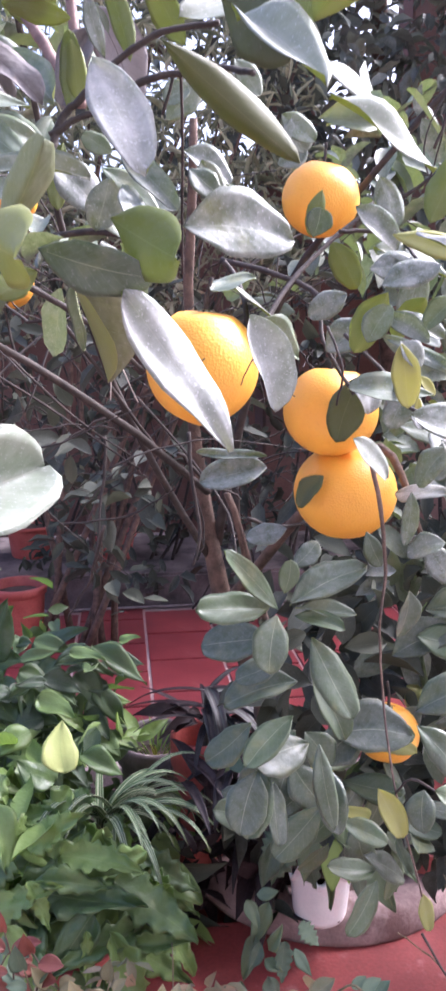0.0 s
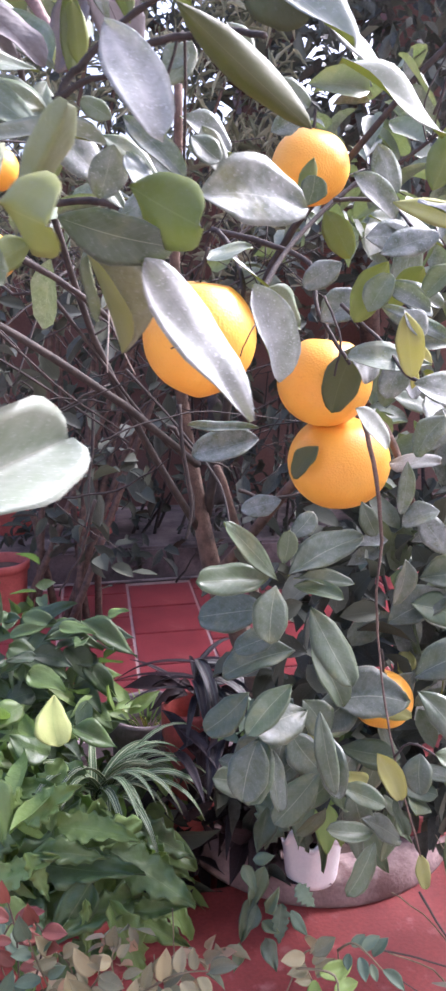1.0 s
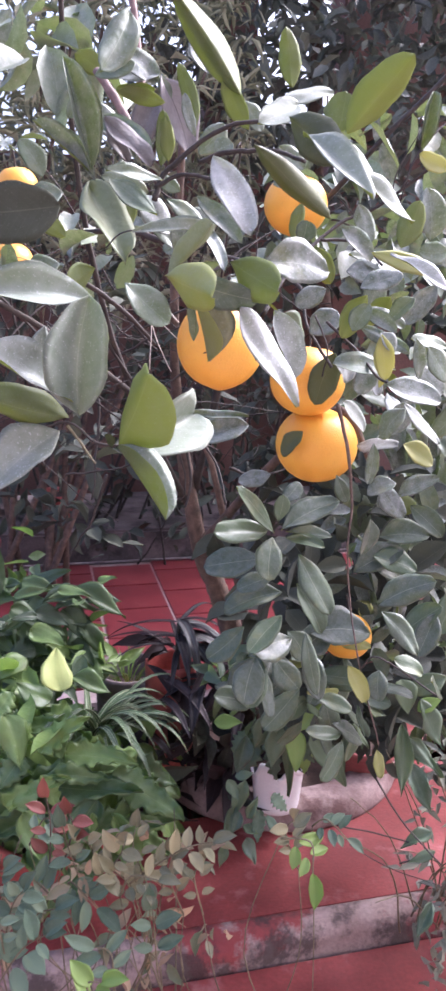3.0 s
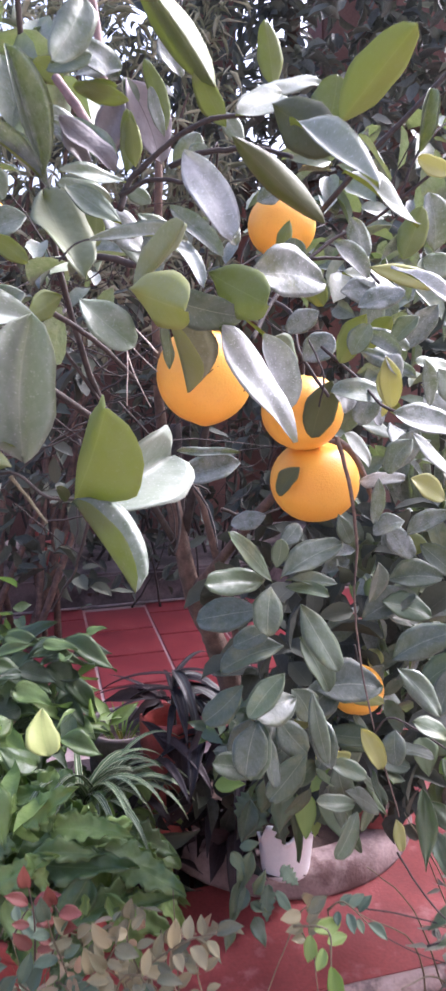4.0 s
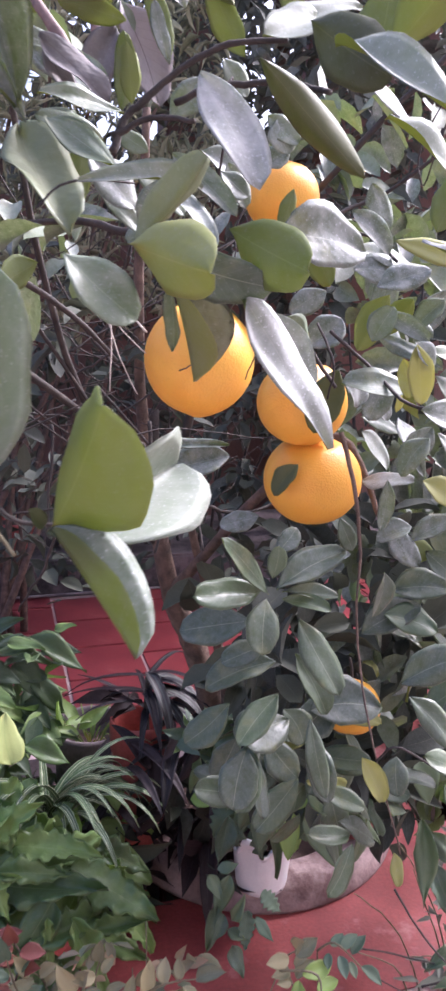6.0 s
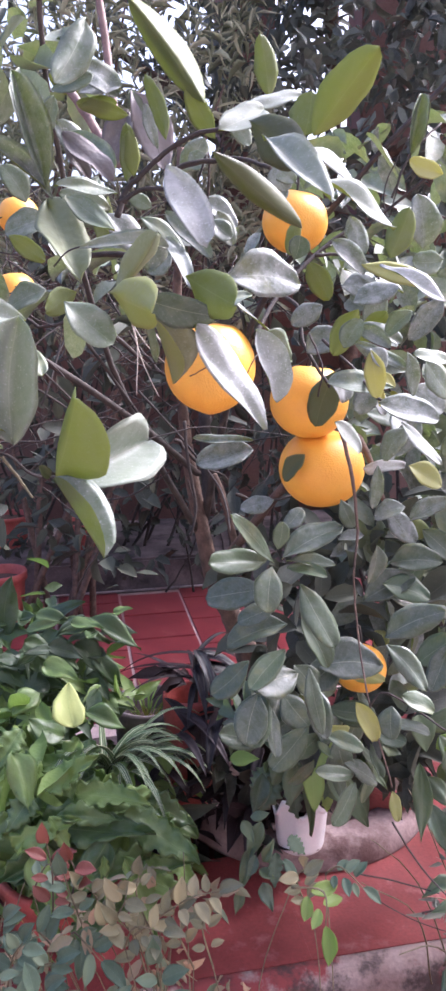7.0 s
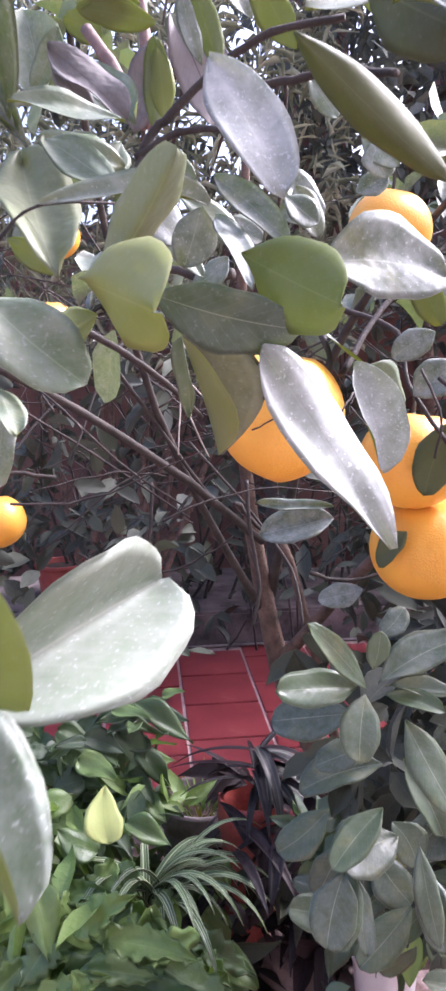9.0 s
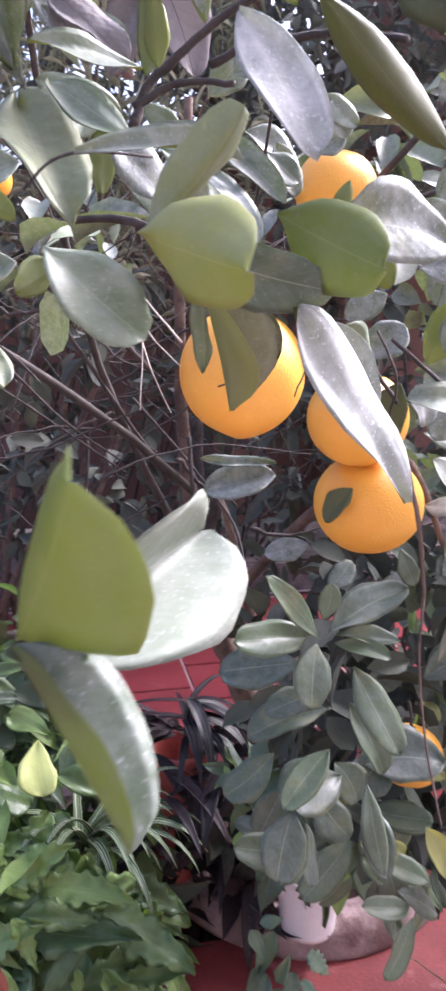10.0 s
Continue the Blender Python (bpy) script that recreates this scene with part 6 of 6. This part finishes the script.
leaf(weed, (0.052, 0.92, 0.383), (0.036, 0.906, 0.351), 0.020, (-0.173, -0.866, 0.469), mats=WEED, seed=2, shape="lance", fold=0.2, wave=0.05, bend=0.06)
leaf(weed, (0.062, 0.9, 0.349), (0.076, 0.886, 0.307), 0.026, (0.339, -0.847, 0.409), mats=WEED, seed=3, shape="lance", fold=0.0, wave=0.1, bend=0.06)
leaf(weed, (0.058, 0.92, 0.358), (0.083, 0.906, 0.351), 0.018, (-0.078, -0.552, 0.83), mats=WEED, seed=5, shape="lance", fold=0.2, wave=0.1, bend=0.06)
leaf(weed, (0.026, 0.92, 0.323), (0.018, 0.906, 0.286), 0.018, (0.032, -0.935, 0.353), mats=WEED, seed=2, shape="lance", fold=0.2, wave=0.1, bend=0.12)
leaf(weed, (0.198, 0.8, 0.611), (0.229, 0.8, 0.569), 0.017, (0.485, -0.798, 0.358), mats=WEED, seed=3, shape="lance", fold=0.0, wave=0.05, bend=0.06)
leaf(weed, (0.263, 0.78, 0.691), (0.27, 0.76, 0.647), 0.034, (0.05, -0.906, 0.42), mats=WEED, seed=0, shape="broad", fold=0.2, wave=0.05, bend=0.12)
leaf(weed, (0.258, 0.75, 0.638), (0.256, 0.72, 0.543), 0.028, (-0.267, -0.917, 0.295), mats=WEED, seed=2, wave=0.08, shape="lance", bite=0.3, fold=0.12, bend=0.12)
leaf(weed, (0.276, 0.75, 0.578), (0.302, 0.72, 0.517), 0.033, (0.01, -0.896, 0.445), mats=WEED, seed=5, wave=0.08, shape="lance", bite=0.3, fold=0.2, bend=0.06)
leaf(weed, (0.286, 0.76, 0.671), (0.317, 0.74, 0.603), 0.035, (0.292, -0.873, 0.39), mats=WEED, seed=0, shape="lance", bite=0.3, fold=0.0, wave=0.08, bend=0.06)
leaf(weed, (0.272, 0.76, 0.612), (0.319, 0.74, 0.558), 0.025, (0.186, -0.858, 0.48), mats=WEED, seed=4, shape="lance", bite=0.3, fold=0.0, wave=0.1, bend=0.06)
leaf(weed, (0.283, 0.76, 0.652), (0.318, 0.76, 0.671), 0.022, (-0.357, -0.665, 0.657), mats=FRESH, seed=0, shape="lance", fold=0.12, wave=0.02, bend=0.06)
leaf(weed, (0.297, 0.7, 0.501), (0.254, 0.7, 0.477), 0.022, (-0.404, -0.559, 0.724), mats=WEED, seed=5, shape="lance", bite=0.3, fold=0.12, wave=0.1, bend=0.12)
leaf(weed, (0.304, 0.7, 0.471), (0.265, 0.7, 0.452), 0.016, (-0.33, -0.658, 0.677), mats=WEED, seed=4, shape="lance", bite=0.3, fold=0.06, wave=0.05, bend=0.2)
leaf(weed, (0.29, 0.66, 0.423), (0.265, 0.64, 0.382), 0.021, (-0.288, -0.78, 0.556), mats=WEED, seed=0, shape="lance", bite=0.3, fold=0.12, wave=0.1, bend=0.06)
leaf(weed, (0.216, 0.72, 0.617), (0.225, 0.72, 0.573), 0.018, (0.325, -0.943, 0.067), mats=YELLOW, seed=1, fold=0.06, wave=0.03, bend=0.2)
leaf(weed, (0.207, 0.74, 0.625), (0.191, 0.74, 0.673), 0.017, (0.454, -0.878, 0.151), mats=WEED, seed=2, shape="lance", fold=0.12, wave=0.1, bend=0.12)
leaf(weed, (0.102, 1.17, 0.372), (0.074, 1.15, 0.296), 0.044, (0.017, -0.968, 0.249), mats=WEED, seed=0, shape="ruffled", fold=0.2, wave=0.1, bend=0.06)
leaf(weed, (0.129, 1.17, 0.378), (0.149, 1.15, 0.289), 0.041, (0.459, -0.839, 0.292), mats=WEED, seed=5, shape="ruffled", fold=0.06, wave=0.08, bend=0.2)
leaf(weed, (0.159, 1.16, 0.39), (0.171, 1.15, 0.252), 0.025, (0.219, -0.972, 0.089), mats=WEED, seed=4, shape="lance", fold=0.2, wave=0.05, bend=0.2)
leaf(weed, (0.097, 1.18, 0.377), (0.064, 1.17, 0.324), 0.049, (-0.411, -0.814, 0.41), mats=WEED, seed=1, shape="ruffled", fold=0.0, wave=0.08, bend=0.2)
leaf(weed, (0.195, 1.15, 0.391), (0.201, 1.14, 0.308), 0.039, (0.128, -0.984, 0.128), mats=FRESH, seed=3, shape="ruffled", fold=0.06, wave=0.02, bend=0.12)
leaf(weed, (0.247, 1.12, 0.405), (0.268, 1.1, 0.326), 0.029, (0.308, -0.9, 0.31), mats=WEED, seed=4, shape="lance", fold=0.12, wave=0.05, bend=0.2)
leaf(weed, (0.14, 1.18, 0.389), (0.108, 1.17, 0.336), 0.055, (-0.367, -0.849, 0.381), mats=WEED, seed=5, shape="broad", fold=0.2, wave=0.1, bend=0.2)
leaf(weed, (0.064, 0.95, 0.422), (0.041, 0.936, 0.36), 0.027, (-0.124, -0.955, 0.268), mats=WEED, seed=1, shape="lance", fold=0.12, wave=0.05, bend=0.12)
leaf(weed, (0.085, 0.92, 0.386), (0.081, 0.906, 0.333), 0.024, (0.035, -0.965, 0.258), mats=BLUE, seed=1, shape="ruffled", fold=0.12, wave=0.02, bend=0.12)
leaf(weed, (0.046, 0.94, 0.379), (0.029, 0.926, 0.317), 0.024, (-0.156, -0.952, 0.263), mats=WEED, seed=3, shape="broad", fold=0.2, wave=0.1, bend=0.2)
leaf(weed, (0.106, 0.92, 0.416), (0.13, 0.906, 0.392), 0.024, (0.249, -0.71, 0.659), mats=BLUE, seed=5, shape="ruffled", fold=0.0, wave=0.03, bend=0.2)
leaf(weed, (0.098, 0.92, 0.375), (0.122, 0.906, 0.344), 0.018, (0.304, -0.753, 0.584), mats=BLUE, seed=5, shape="lance", fold=0.0, wave=0.03, bend=0.06)
leaf(weed, (0.047, 0.97, 0.417), (0.079, 0.97, 0.424), 0.020, (-0.184, -0.526, 0.83), mats=WEED, seed=5, shape="lance", fold=0.0, wave=0.05, bend=0.12)


def ribbon(parent, base, way, length, width, droop, mat, rows=12, fold=0.5):
    """A long strap leaf that rises and arches over."""
    b, w = Vector(base), Vector(way).normalized()
    side = w.cross(Vector((0, 0, 1))).normalized()
    verts, uvs, p, d = [], [], b.copy(), w.copy()
    for i in range(rows + 1):
        s = i / rows
        wd = width * SHAPES["strap"](min(s, 0.985)) * 0.5
        n = side.cross(d).normalized()
        for t in (-1, -0.5, 0, 0.5, 1):
            verts.append(p + side * t * wd + n * abs(t) * wd * fold)
            uvs.append((0.5 + 0.5 * t, s))
        p = p + d * length / rows
        d = (d + Vector((0, 0, -droop / rows * (0.4 + 1.2 * s)))).normalized()
    faces = [(i * 5 + j, i * 5 + j + 1, i * 5 + j + 6, i * 5 + j + 5) for i in range(rows) for j in range(4)]
    ob = new("leaf", mesh_of("leaf", verts, faces, mat, uvs=uvs))
    mod = ob.modifiers.new("thickness", "SOLIDIFY")
    mod.thickness = 0.0006
    return under(ob, parent, Matrix.Identity(4))


rng = random.Random(31)
spider = thing("spider_plant", (-0.2, 1.25, 0.2), "spider plant with arching green and white striped leaves", "plant")
for k in range(34):
    a = rng.uniform(-2.4, 0.9) if k % 4 else rng.uniform(0, 6.3)
    ribbon(spider, (-0.215 + rng.uniform(-0.02, 0.02), 1.25 + rng.uniform(-0.02, 0.02), 0.33), (math.cos(a) * 0.75, math.sin(a) * 0.75, rng.uniform(0.7, 1.6)), rng.uniform(0.15, 0.25), rng.uniform(0.012, 0.018), rng.uniform(2.4, 3.8), LEAF_STRIPED)
purple = thing("purple_plant", (-0.05, 1.42, 0.36), "dark purple strap leaved plant, some leaves silver striped", "plant")
part("stem", tube([(-0.05, 1.42, 0.3), (-0.05, 1.41, 0.40), (-0.047, 1.40, 0.52)], [0.008, 0.007, 0.004], 8), TWIG, purple)
for k in range(22):
    low = k % 3 == 0
    a = rng.uniform(-1.6, 0.4) if low else rng.uniform(0, 6.3)
    ribbon(purple, (-0.047, 1.405, 0.445 + 0.004 * k), (math.cos(a), math.sin(a), rng.uniform(-0.1, 0.5)), rng.uniform(0.12, 0.19), rng.uniform(0.024, 0.032) if low else rng.uniform(0.010, 0.016), 2.6 if low else rng.uniform(0.5, 1.6), LEAF_PURPLE_STRIPED if low else LEAF_PURPLE)
for k in range(24):
    a = rng.uniform(0, 6.3)
    ribbon(purple, (-0.03 + rng.uniform(-0.13, 0.13), 1.33 + rng.uniform(-0.05, 0.1), rng.uniform(0.13, 0.47)), (math.cos(a) * 0.6, math.sin(a) * 0.6 - 0.3, rng.uniform(-0.6, 0.5)), rng.uniform(0.1, 0.18), rng.uniform(0.02, 0.035), rng.uniform(0.8, 2.0), LEAF_PURPLE)
leaf_cloud("foliage", purple, 41, 220, (-0.14, 1.28, 0.02), (0.16, 1.5, 0.46), 0.085, 0.42, LEAF_PURPLE, shape="lance")
leaf_cloud("foliage", purple, 42, 120, (-0.12, 1.24, 0.0), (0.16, 1.45, 0.36), 0.08, 0.42, LEAF_DARK, shape="lance")
grass = thing("low_grass", (-0.17, 1.6, 0.3), "tuft of short yellowish green plants in a pot", "plant")
for k in range(40):
    a, r = rng.uniform(0, 6.3), rng.uniform(0, 0.085)
    ribbon(grass, (-0.17 + r * math.cos(a), 1.6 + r * math.sin(a), 0.28), (math.cos(a) * 0.5, math.sin(a) * 0.5, 1), rng.uniform(0.05, 0.09), 0.005, rng.uniform(0.8, 2.0), LEAF_FRESH if k % 3 else LEAF_YELLOW, rows=5)
under_leaves = leaf_cloud("lower_foliage", lily, 16, 520, (-0.70, 1.05, 0.04), (-0.13, 1.42, 0.44), 0.095, 0.36, LEAF_LUSH, shape="lance")
rng = random.Random(93)
for k in range(44):
    a = rng.uniform(-2.9, 0.2)
    b = Vector((-0.27 + rng.uniform(-0.13, 0.15), 1.06 + rng.uniform(-0.06, 0.14), rng.uniform(0.24, 0.40)))
    d = Vector((math.cos(a), 0.6 * math.sin(a), rng.uniform(-0.75, 0.25))).normalized()
    q = rng.uniform(0.085, 0.16)
    leaf(lily, b, b + d * q, q * rng.uniform(0.30, 0.42), (rng.uniform(-0.4, 0.5), -0.55, 0.8), "ruffled", LUSH, rng.choice((0.06, 0.16, 0.28)), rng.choice((0.12, 0.2, 0.3)), 0.08, k % 6)
for k in range(64):
    a = rng.uniform(-3.0, 0.3)
    b = Vector((-0.36 + rng.uniform(-0.14, 0.14), 1.42 + rng.uniform(-0.08, 0.10), rng.uniform(0.40, 0.60)))
    d = Vector((math.cos(a), 0.6 * math.sin(a), rng.uniform(-0.6, 0.35))).normalized()
    q = rng.uniform(0.045, 0.085)
    leaf(arrow, b, b + d * q, q * rng.uniform(0.42, 0.55), (rng.uniform(-0.4, 0.5), -0.55, 0.8), "broad", LUSH if k % 9 == 0 else ARROW, rng.choice((0.06, 0.16, 0.28)), rng.choice((0.12, 0.2)), 0.06, k % 6)
leaf_cloud("lower_foliage", arrow, 17, 640, (-0.90, 1.30, 0.1), (-0.24, 1.7, 0.58), 0.08, 0.45, LEAF_ARROW, shape="lance")
leaf_cloud("lower_foliage", weed, 18, 60, (0.02, 1.05, 0.40), (0.3, 1.2, 0.55), 0.075, 0.5, LEAF_WEED, shape="broad")
# near-black leaves cover the red slab, painting the shade at lower right
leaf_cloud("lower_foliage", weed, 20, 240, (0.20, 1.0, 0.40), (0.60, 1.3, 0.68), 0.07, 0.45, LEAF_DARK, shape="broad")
leaf_cloud("lower_foliage", weed, 19, 330, (0.36, 0.98, 0.38), (0.95, 1.5, 0.70), 0.06, 0.40, LEAF_WEED, shape="lance")


LEAF_GREY = leaf_material("grey_green_leaflet", (0.11, 0.13, 0.09), (0.24, 0.25, 0.17), (0.3, 0.32, 0.24), rough=0.55, dust=0.12, through=0.3, random_by="Island")
wispy = thing("wispy_bush", (0.42, 0.90, 0.1), "straggling grey-green bush of thin twigs and tiny leaves", "bush")
rng = random.Random(61)
for k in range(26):
    a = Vector((0.40 + rng.uniform(-0.06, 0.16), 0.99 + rng.uniform(-0.04, 0.03), 0.1))
    d = Vector((rng.uniform(-0.2, 0.12), rng.uniform(-0.28, -0.02), rng.uniform(0.22, 0.5)))
    part("stem", tube([a, a + d * 0.5 + Vector((rng.uniform(-0.03, 0.03), 0, 0.04)), a + d], [0.0018, 0.0013, 0.0007], 5, 0.001, k), STEM, wispy)
leaf_cloud("foliage", wispy, 33, 900, (0.26, 0.72, 0.16), (0.60, 0.98, 0.55), 0.032, 0.34, LEAF_GREY, keep=lambda q: q[0] > 0.295 + 0.35 * (q[1] - 0.8) + 0.1 * np.sin(17 * q[2])**2, shape="lance", rows=3)
leaf_cloud("foliage", wispy, 34, 160, (0.30, 0.56, 0.06), (0.5, 0.75, 0.30), 0.028, 0.4, LEAF_GREY, keep=lambda q: q[0] > 0.30, shape="lance", rows=3)


def sprig(base, tip, pairs, size, mats, sag=0.02, seed=0, label="slender shoot with small paired leaflets", name="rose_shoot", bare=0.3):
    """A thin stem with leaflets in pairs and one at its end."""
    rng = random.Random(seed)
    b, t = Vector(base), Vector(tip)
    ob = thing(name, b, label, "plant", "shoots along the path")
    mid = (b + t) / 2 + Vector((rng.uniform(-0.02, 0.02), 0, sag))
    stem = part("stem", tube([b, mid, t], [0.0016, 0.0012, 0.0007], 5), STEM if mats is not RED else BARK, ob)
    for k in range(pairs):
        s = bare + (1 - bare) * k / pairs
        p = b * (1 - s) ** 2 + mid * 2 * s * (1 - s) + t * s * s
        d = (t - b).normalized()
        side = d.cross(Vector((0, -0.7, 0.7))).normalized()
        for sg in (-1, 1):
            w = (side * sg + d * 0.5 + Vector((rng.uniform(-0.3, 0.3), rng.uniform(-0.3, 0.3), rng.uniform(-0.4, 0.2)))).normalized()
            q = size * rng.uniform(0.7, 1.15)
            leaf(stem, p + w * 0.004, p + w * q, q * rng.uniform(0.42, 0.56), (rng.uniform(-0.6, 0.6), -0.6, 0.8), "long", mats, 0.25, 0.15, 0.03, rng.randrange(4))
    leaf(stem, t, t + (t - mid).normalized() * size * 1.15, size * 0.5, (0, -0.6, 0.8), "long", mats, 0.25, 0.15, 0.03, 2)
    return ob


def rooted_sprig(base, tip, pairs, size, mats, seed=0):
    """A shoot whose long stem comes up from the ground."""
    ob = sprig(base, tip, pairs, size, mats, seed=seed)
    rng = random.Random(seed + 100)
    x, y, z = base
    low = 0.045 if y < 0.93 + 0.17 * x else 0.1
    part("stem", tube([(x + rng.uniform(-0.06, 0.06), y + rng.uniform(0.06, 0.14), low), (x + rng.uniform(-0.05, 0.05), y + 0.05, z * 0.55), base], [0.0011, 0.0009, 0.0008], 5), STEM, ob)
    return ob


rooted_sprig((-0.120, 0.720, 0.416), (-0.007, 0.680, 0.509), 4, 0.034, ROSE, seed=0)
rooted_sprig((-0.089, 0.720, 0.394), (-0.109, 0.700, 0.521), 3, 0.031, ROSE, seed=1)
rooted_sprig((-0.181, 0.740, 0.380), (-0.127, 0.700, 0.492), 3, 0.036, ROSE, seed=2)
rooted_sprig((-0.134, 0.720, 0.396), (-0.079, 0.680, 0.452), 3, 0.031, ROSE, seed=3)
rooted_sprig((-0.017, 0.720, 0.361), (-0.023, 0.700, 0.460), 2, 0.031, ROSE, seed=4)
rooted_sprig((-0.242, 0.780, 0.371), (-0.236, 0.750, 0.534), 3, 0.034, RED, seed=5)
rooted_sprig((-0.223, 0.780, 0.392), (-0.206, 0.750, 0.508), 3, 0.036, RED, seed=6)
rooted_sprig((-0.192, 0.760, 0.385), (-0.213, 0.740, 0.495), 2, 0.039, BLUE, seed=7)
rooted_sprig((-0.211, 0.760, 0.386), (-0.166, 0.720, 0.376), 3, 0.042, BLUE, seed=8)
rooted_sprig((-0.297, 0.720, 0.317), (-0.262, 0.700, 0.426), 4, 0.039, BLUE, seed=9)
rooted_sprig((-0.304, 0.700, 0.272), (-0.226, 0.660, 0.390), 3, 0.042, BLUE, seed=10)
rooted_sprig((-0.286, 0.700, 0.272), (-0.296, 0.680, 0.414), 3, 0.039, BLUE, seed=11)
rooted_sprig((-0.081, 0.700, 0.285), (-0.088, 0.680, 0.408), 2, 0.044, BLUE, seed=12)
rooted_sprig((-0.228, 0.750, 0.363), (-0.261, 0.740, 0.404), 2, 0.039, BLUE, seed=13)
rooted_sprig((0.117, 0.720, 0.430), (0.096, 0.660, 0.554), 3, 0.031, ROSE, seed=14)
rooted_sprig((0.083, 0.680, 0.512), (0.122, 0.650, 0.481), 2, 0.039, FRESH, seed=15)
rooted_sprig((0.129, 0.700, 0.515), (0.173, 0.680, 0.509), 3, 0.026, BLUE, seed=16)
rooted_sprig((-0.159, 0.600, 0.328), (-0.147, 0.580, 0.391), 2, 0.039, FRESH, seed=21)
rooted_sprig((-0.140, 0.660, 0.306), (-0.164, 0.660, 0.368), 2, 0.039, BLUE, seed=26)
rooted_sprig((-0.272, 0.800, 0.421), (-0.238, 0.780, 0.477), 2, 0.036, BLUE, seed=27)
rooted_sprig((-0.044, 0.740, 0.344), (-0.062, 0.720, 0.465), 3, 0.034, ROSE, seed=28)
rooted_sprig((-0.109, 0.740, 0.335), (-0.142, 0.720, 0.437), 3, 0.036, ROSE, seed=29)
rooted_sprig((-0.167, 0.780, 0.368), (-0.190, 0.760, 0.459), 3, 0.036, ROSE, seed=30)
rooted_sprig((-0.295, 0.760, 0.345), (-0.296, 0.740, 0.426), 3, 0.039, BLUE, seed=31)
rooted_sprig((-0.244, 0.720, 0.315), (-0.220, 0.700, 0.395), 3, 0.039, BLUE, seed=32)


cover = thing("ground_cover", (-0.2, 0.83, 0.05), "tangle of small pinkish and green leaves by the slab edge", "plant")
for k in range(16):
    a = Vector((-0.2 + rng.uniform(-0.16, 0.18), 0.83 + rng.uniform(-0.03, 0.03), 0.045))
    d = Vector((rng.uniform(-0.08, 0.08), rng.uniform(-0.1, 0.02), rng.uniform(0.2, 0.42)))
    part("stem", tube([a, a + d * 0.5 + Vector((rng.uniform(-0.03, 0.03), 0, 0.02)), a + d], [0.0016, 0.0012, 0.0007], 5, 0.001, k), STEM, cover)
LEAF_MIXED = leaf_material("small_mixed_leaf", (0.15, 0.19, 0.10), (0.46, 0.31, 0.19), (0.3, 0.28, 0.2), rough=0.5, dust=0.05, through=0.3, random_by="Island")
leaf_cloud("foliage", cover, 61, 110, (-0.36, 0.74, 0.16), (0.0, 0.86, 0.46), 0.034, 0.45, LEAF_MIXED, shape="long", rows=4)

# ---- outer leaves of the orange tree, on its open side and on the low hanging boughs ----
rng = random.Random(77)
for k in range(78):
    low = k >= 48
    p = Vector((rng.uniform(0.05, 0.22), rng.uniform(0.72, 0.86), rng.uniform(0.61, 0.72))) if low else Vector((rng.uniform(0.19, 0.42), rng.uniform(0.66, 0.95), rng.uniform(0.68, 1.26)))
    d = Vector((rng.uniform(-1, 1), rng.uniform(-0.8, 0.3), rng.uniform(-1.1, 0.35))).normalized()
    size = rng.uniform(0.05, 0.078)
    pick = rng.random()
    leaf(tree, p, p + d * size, size * rng.uniform(0.42, 0.55), (0.5 + rng.uniform(-0.5, 0.5), -0.65 + rng.uniform(-0.3, 0.3), 0.8), "obovate" if low or k % 3 == 0 else "citrus", YELLOW if pick < 0.06 else LOW if low or p.z < 0.95 else DUST_SHEEN if pick < 0.3 else CITRUS, rng.choice((0.0, 0.08, 0.16)), rng.choice((0.05, 0.12, 0.2)), 0.03, k % 6)
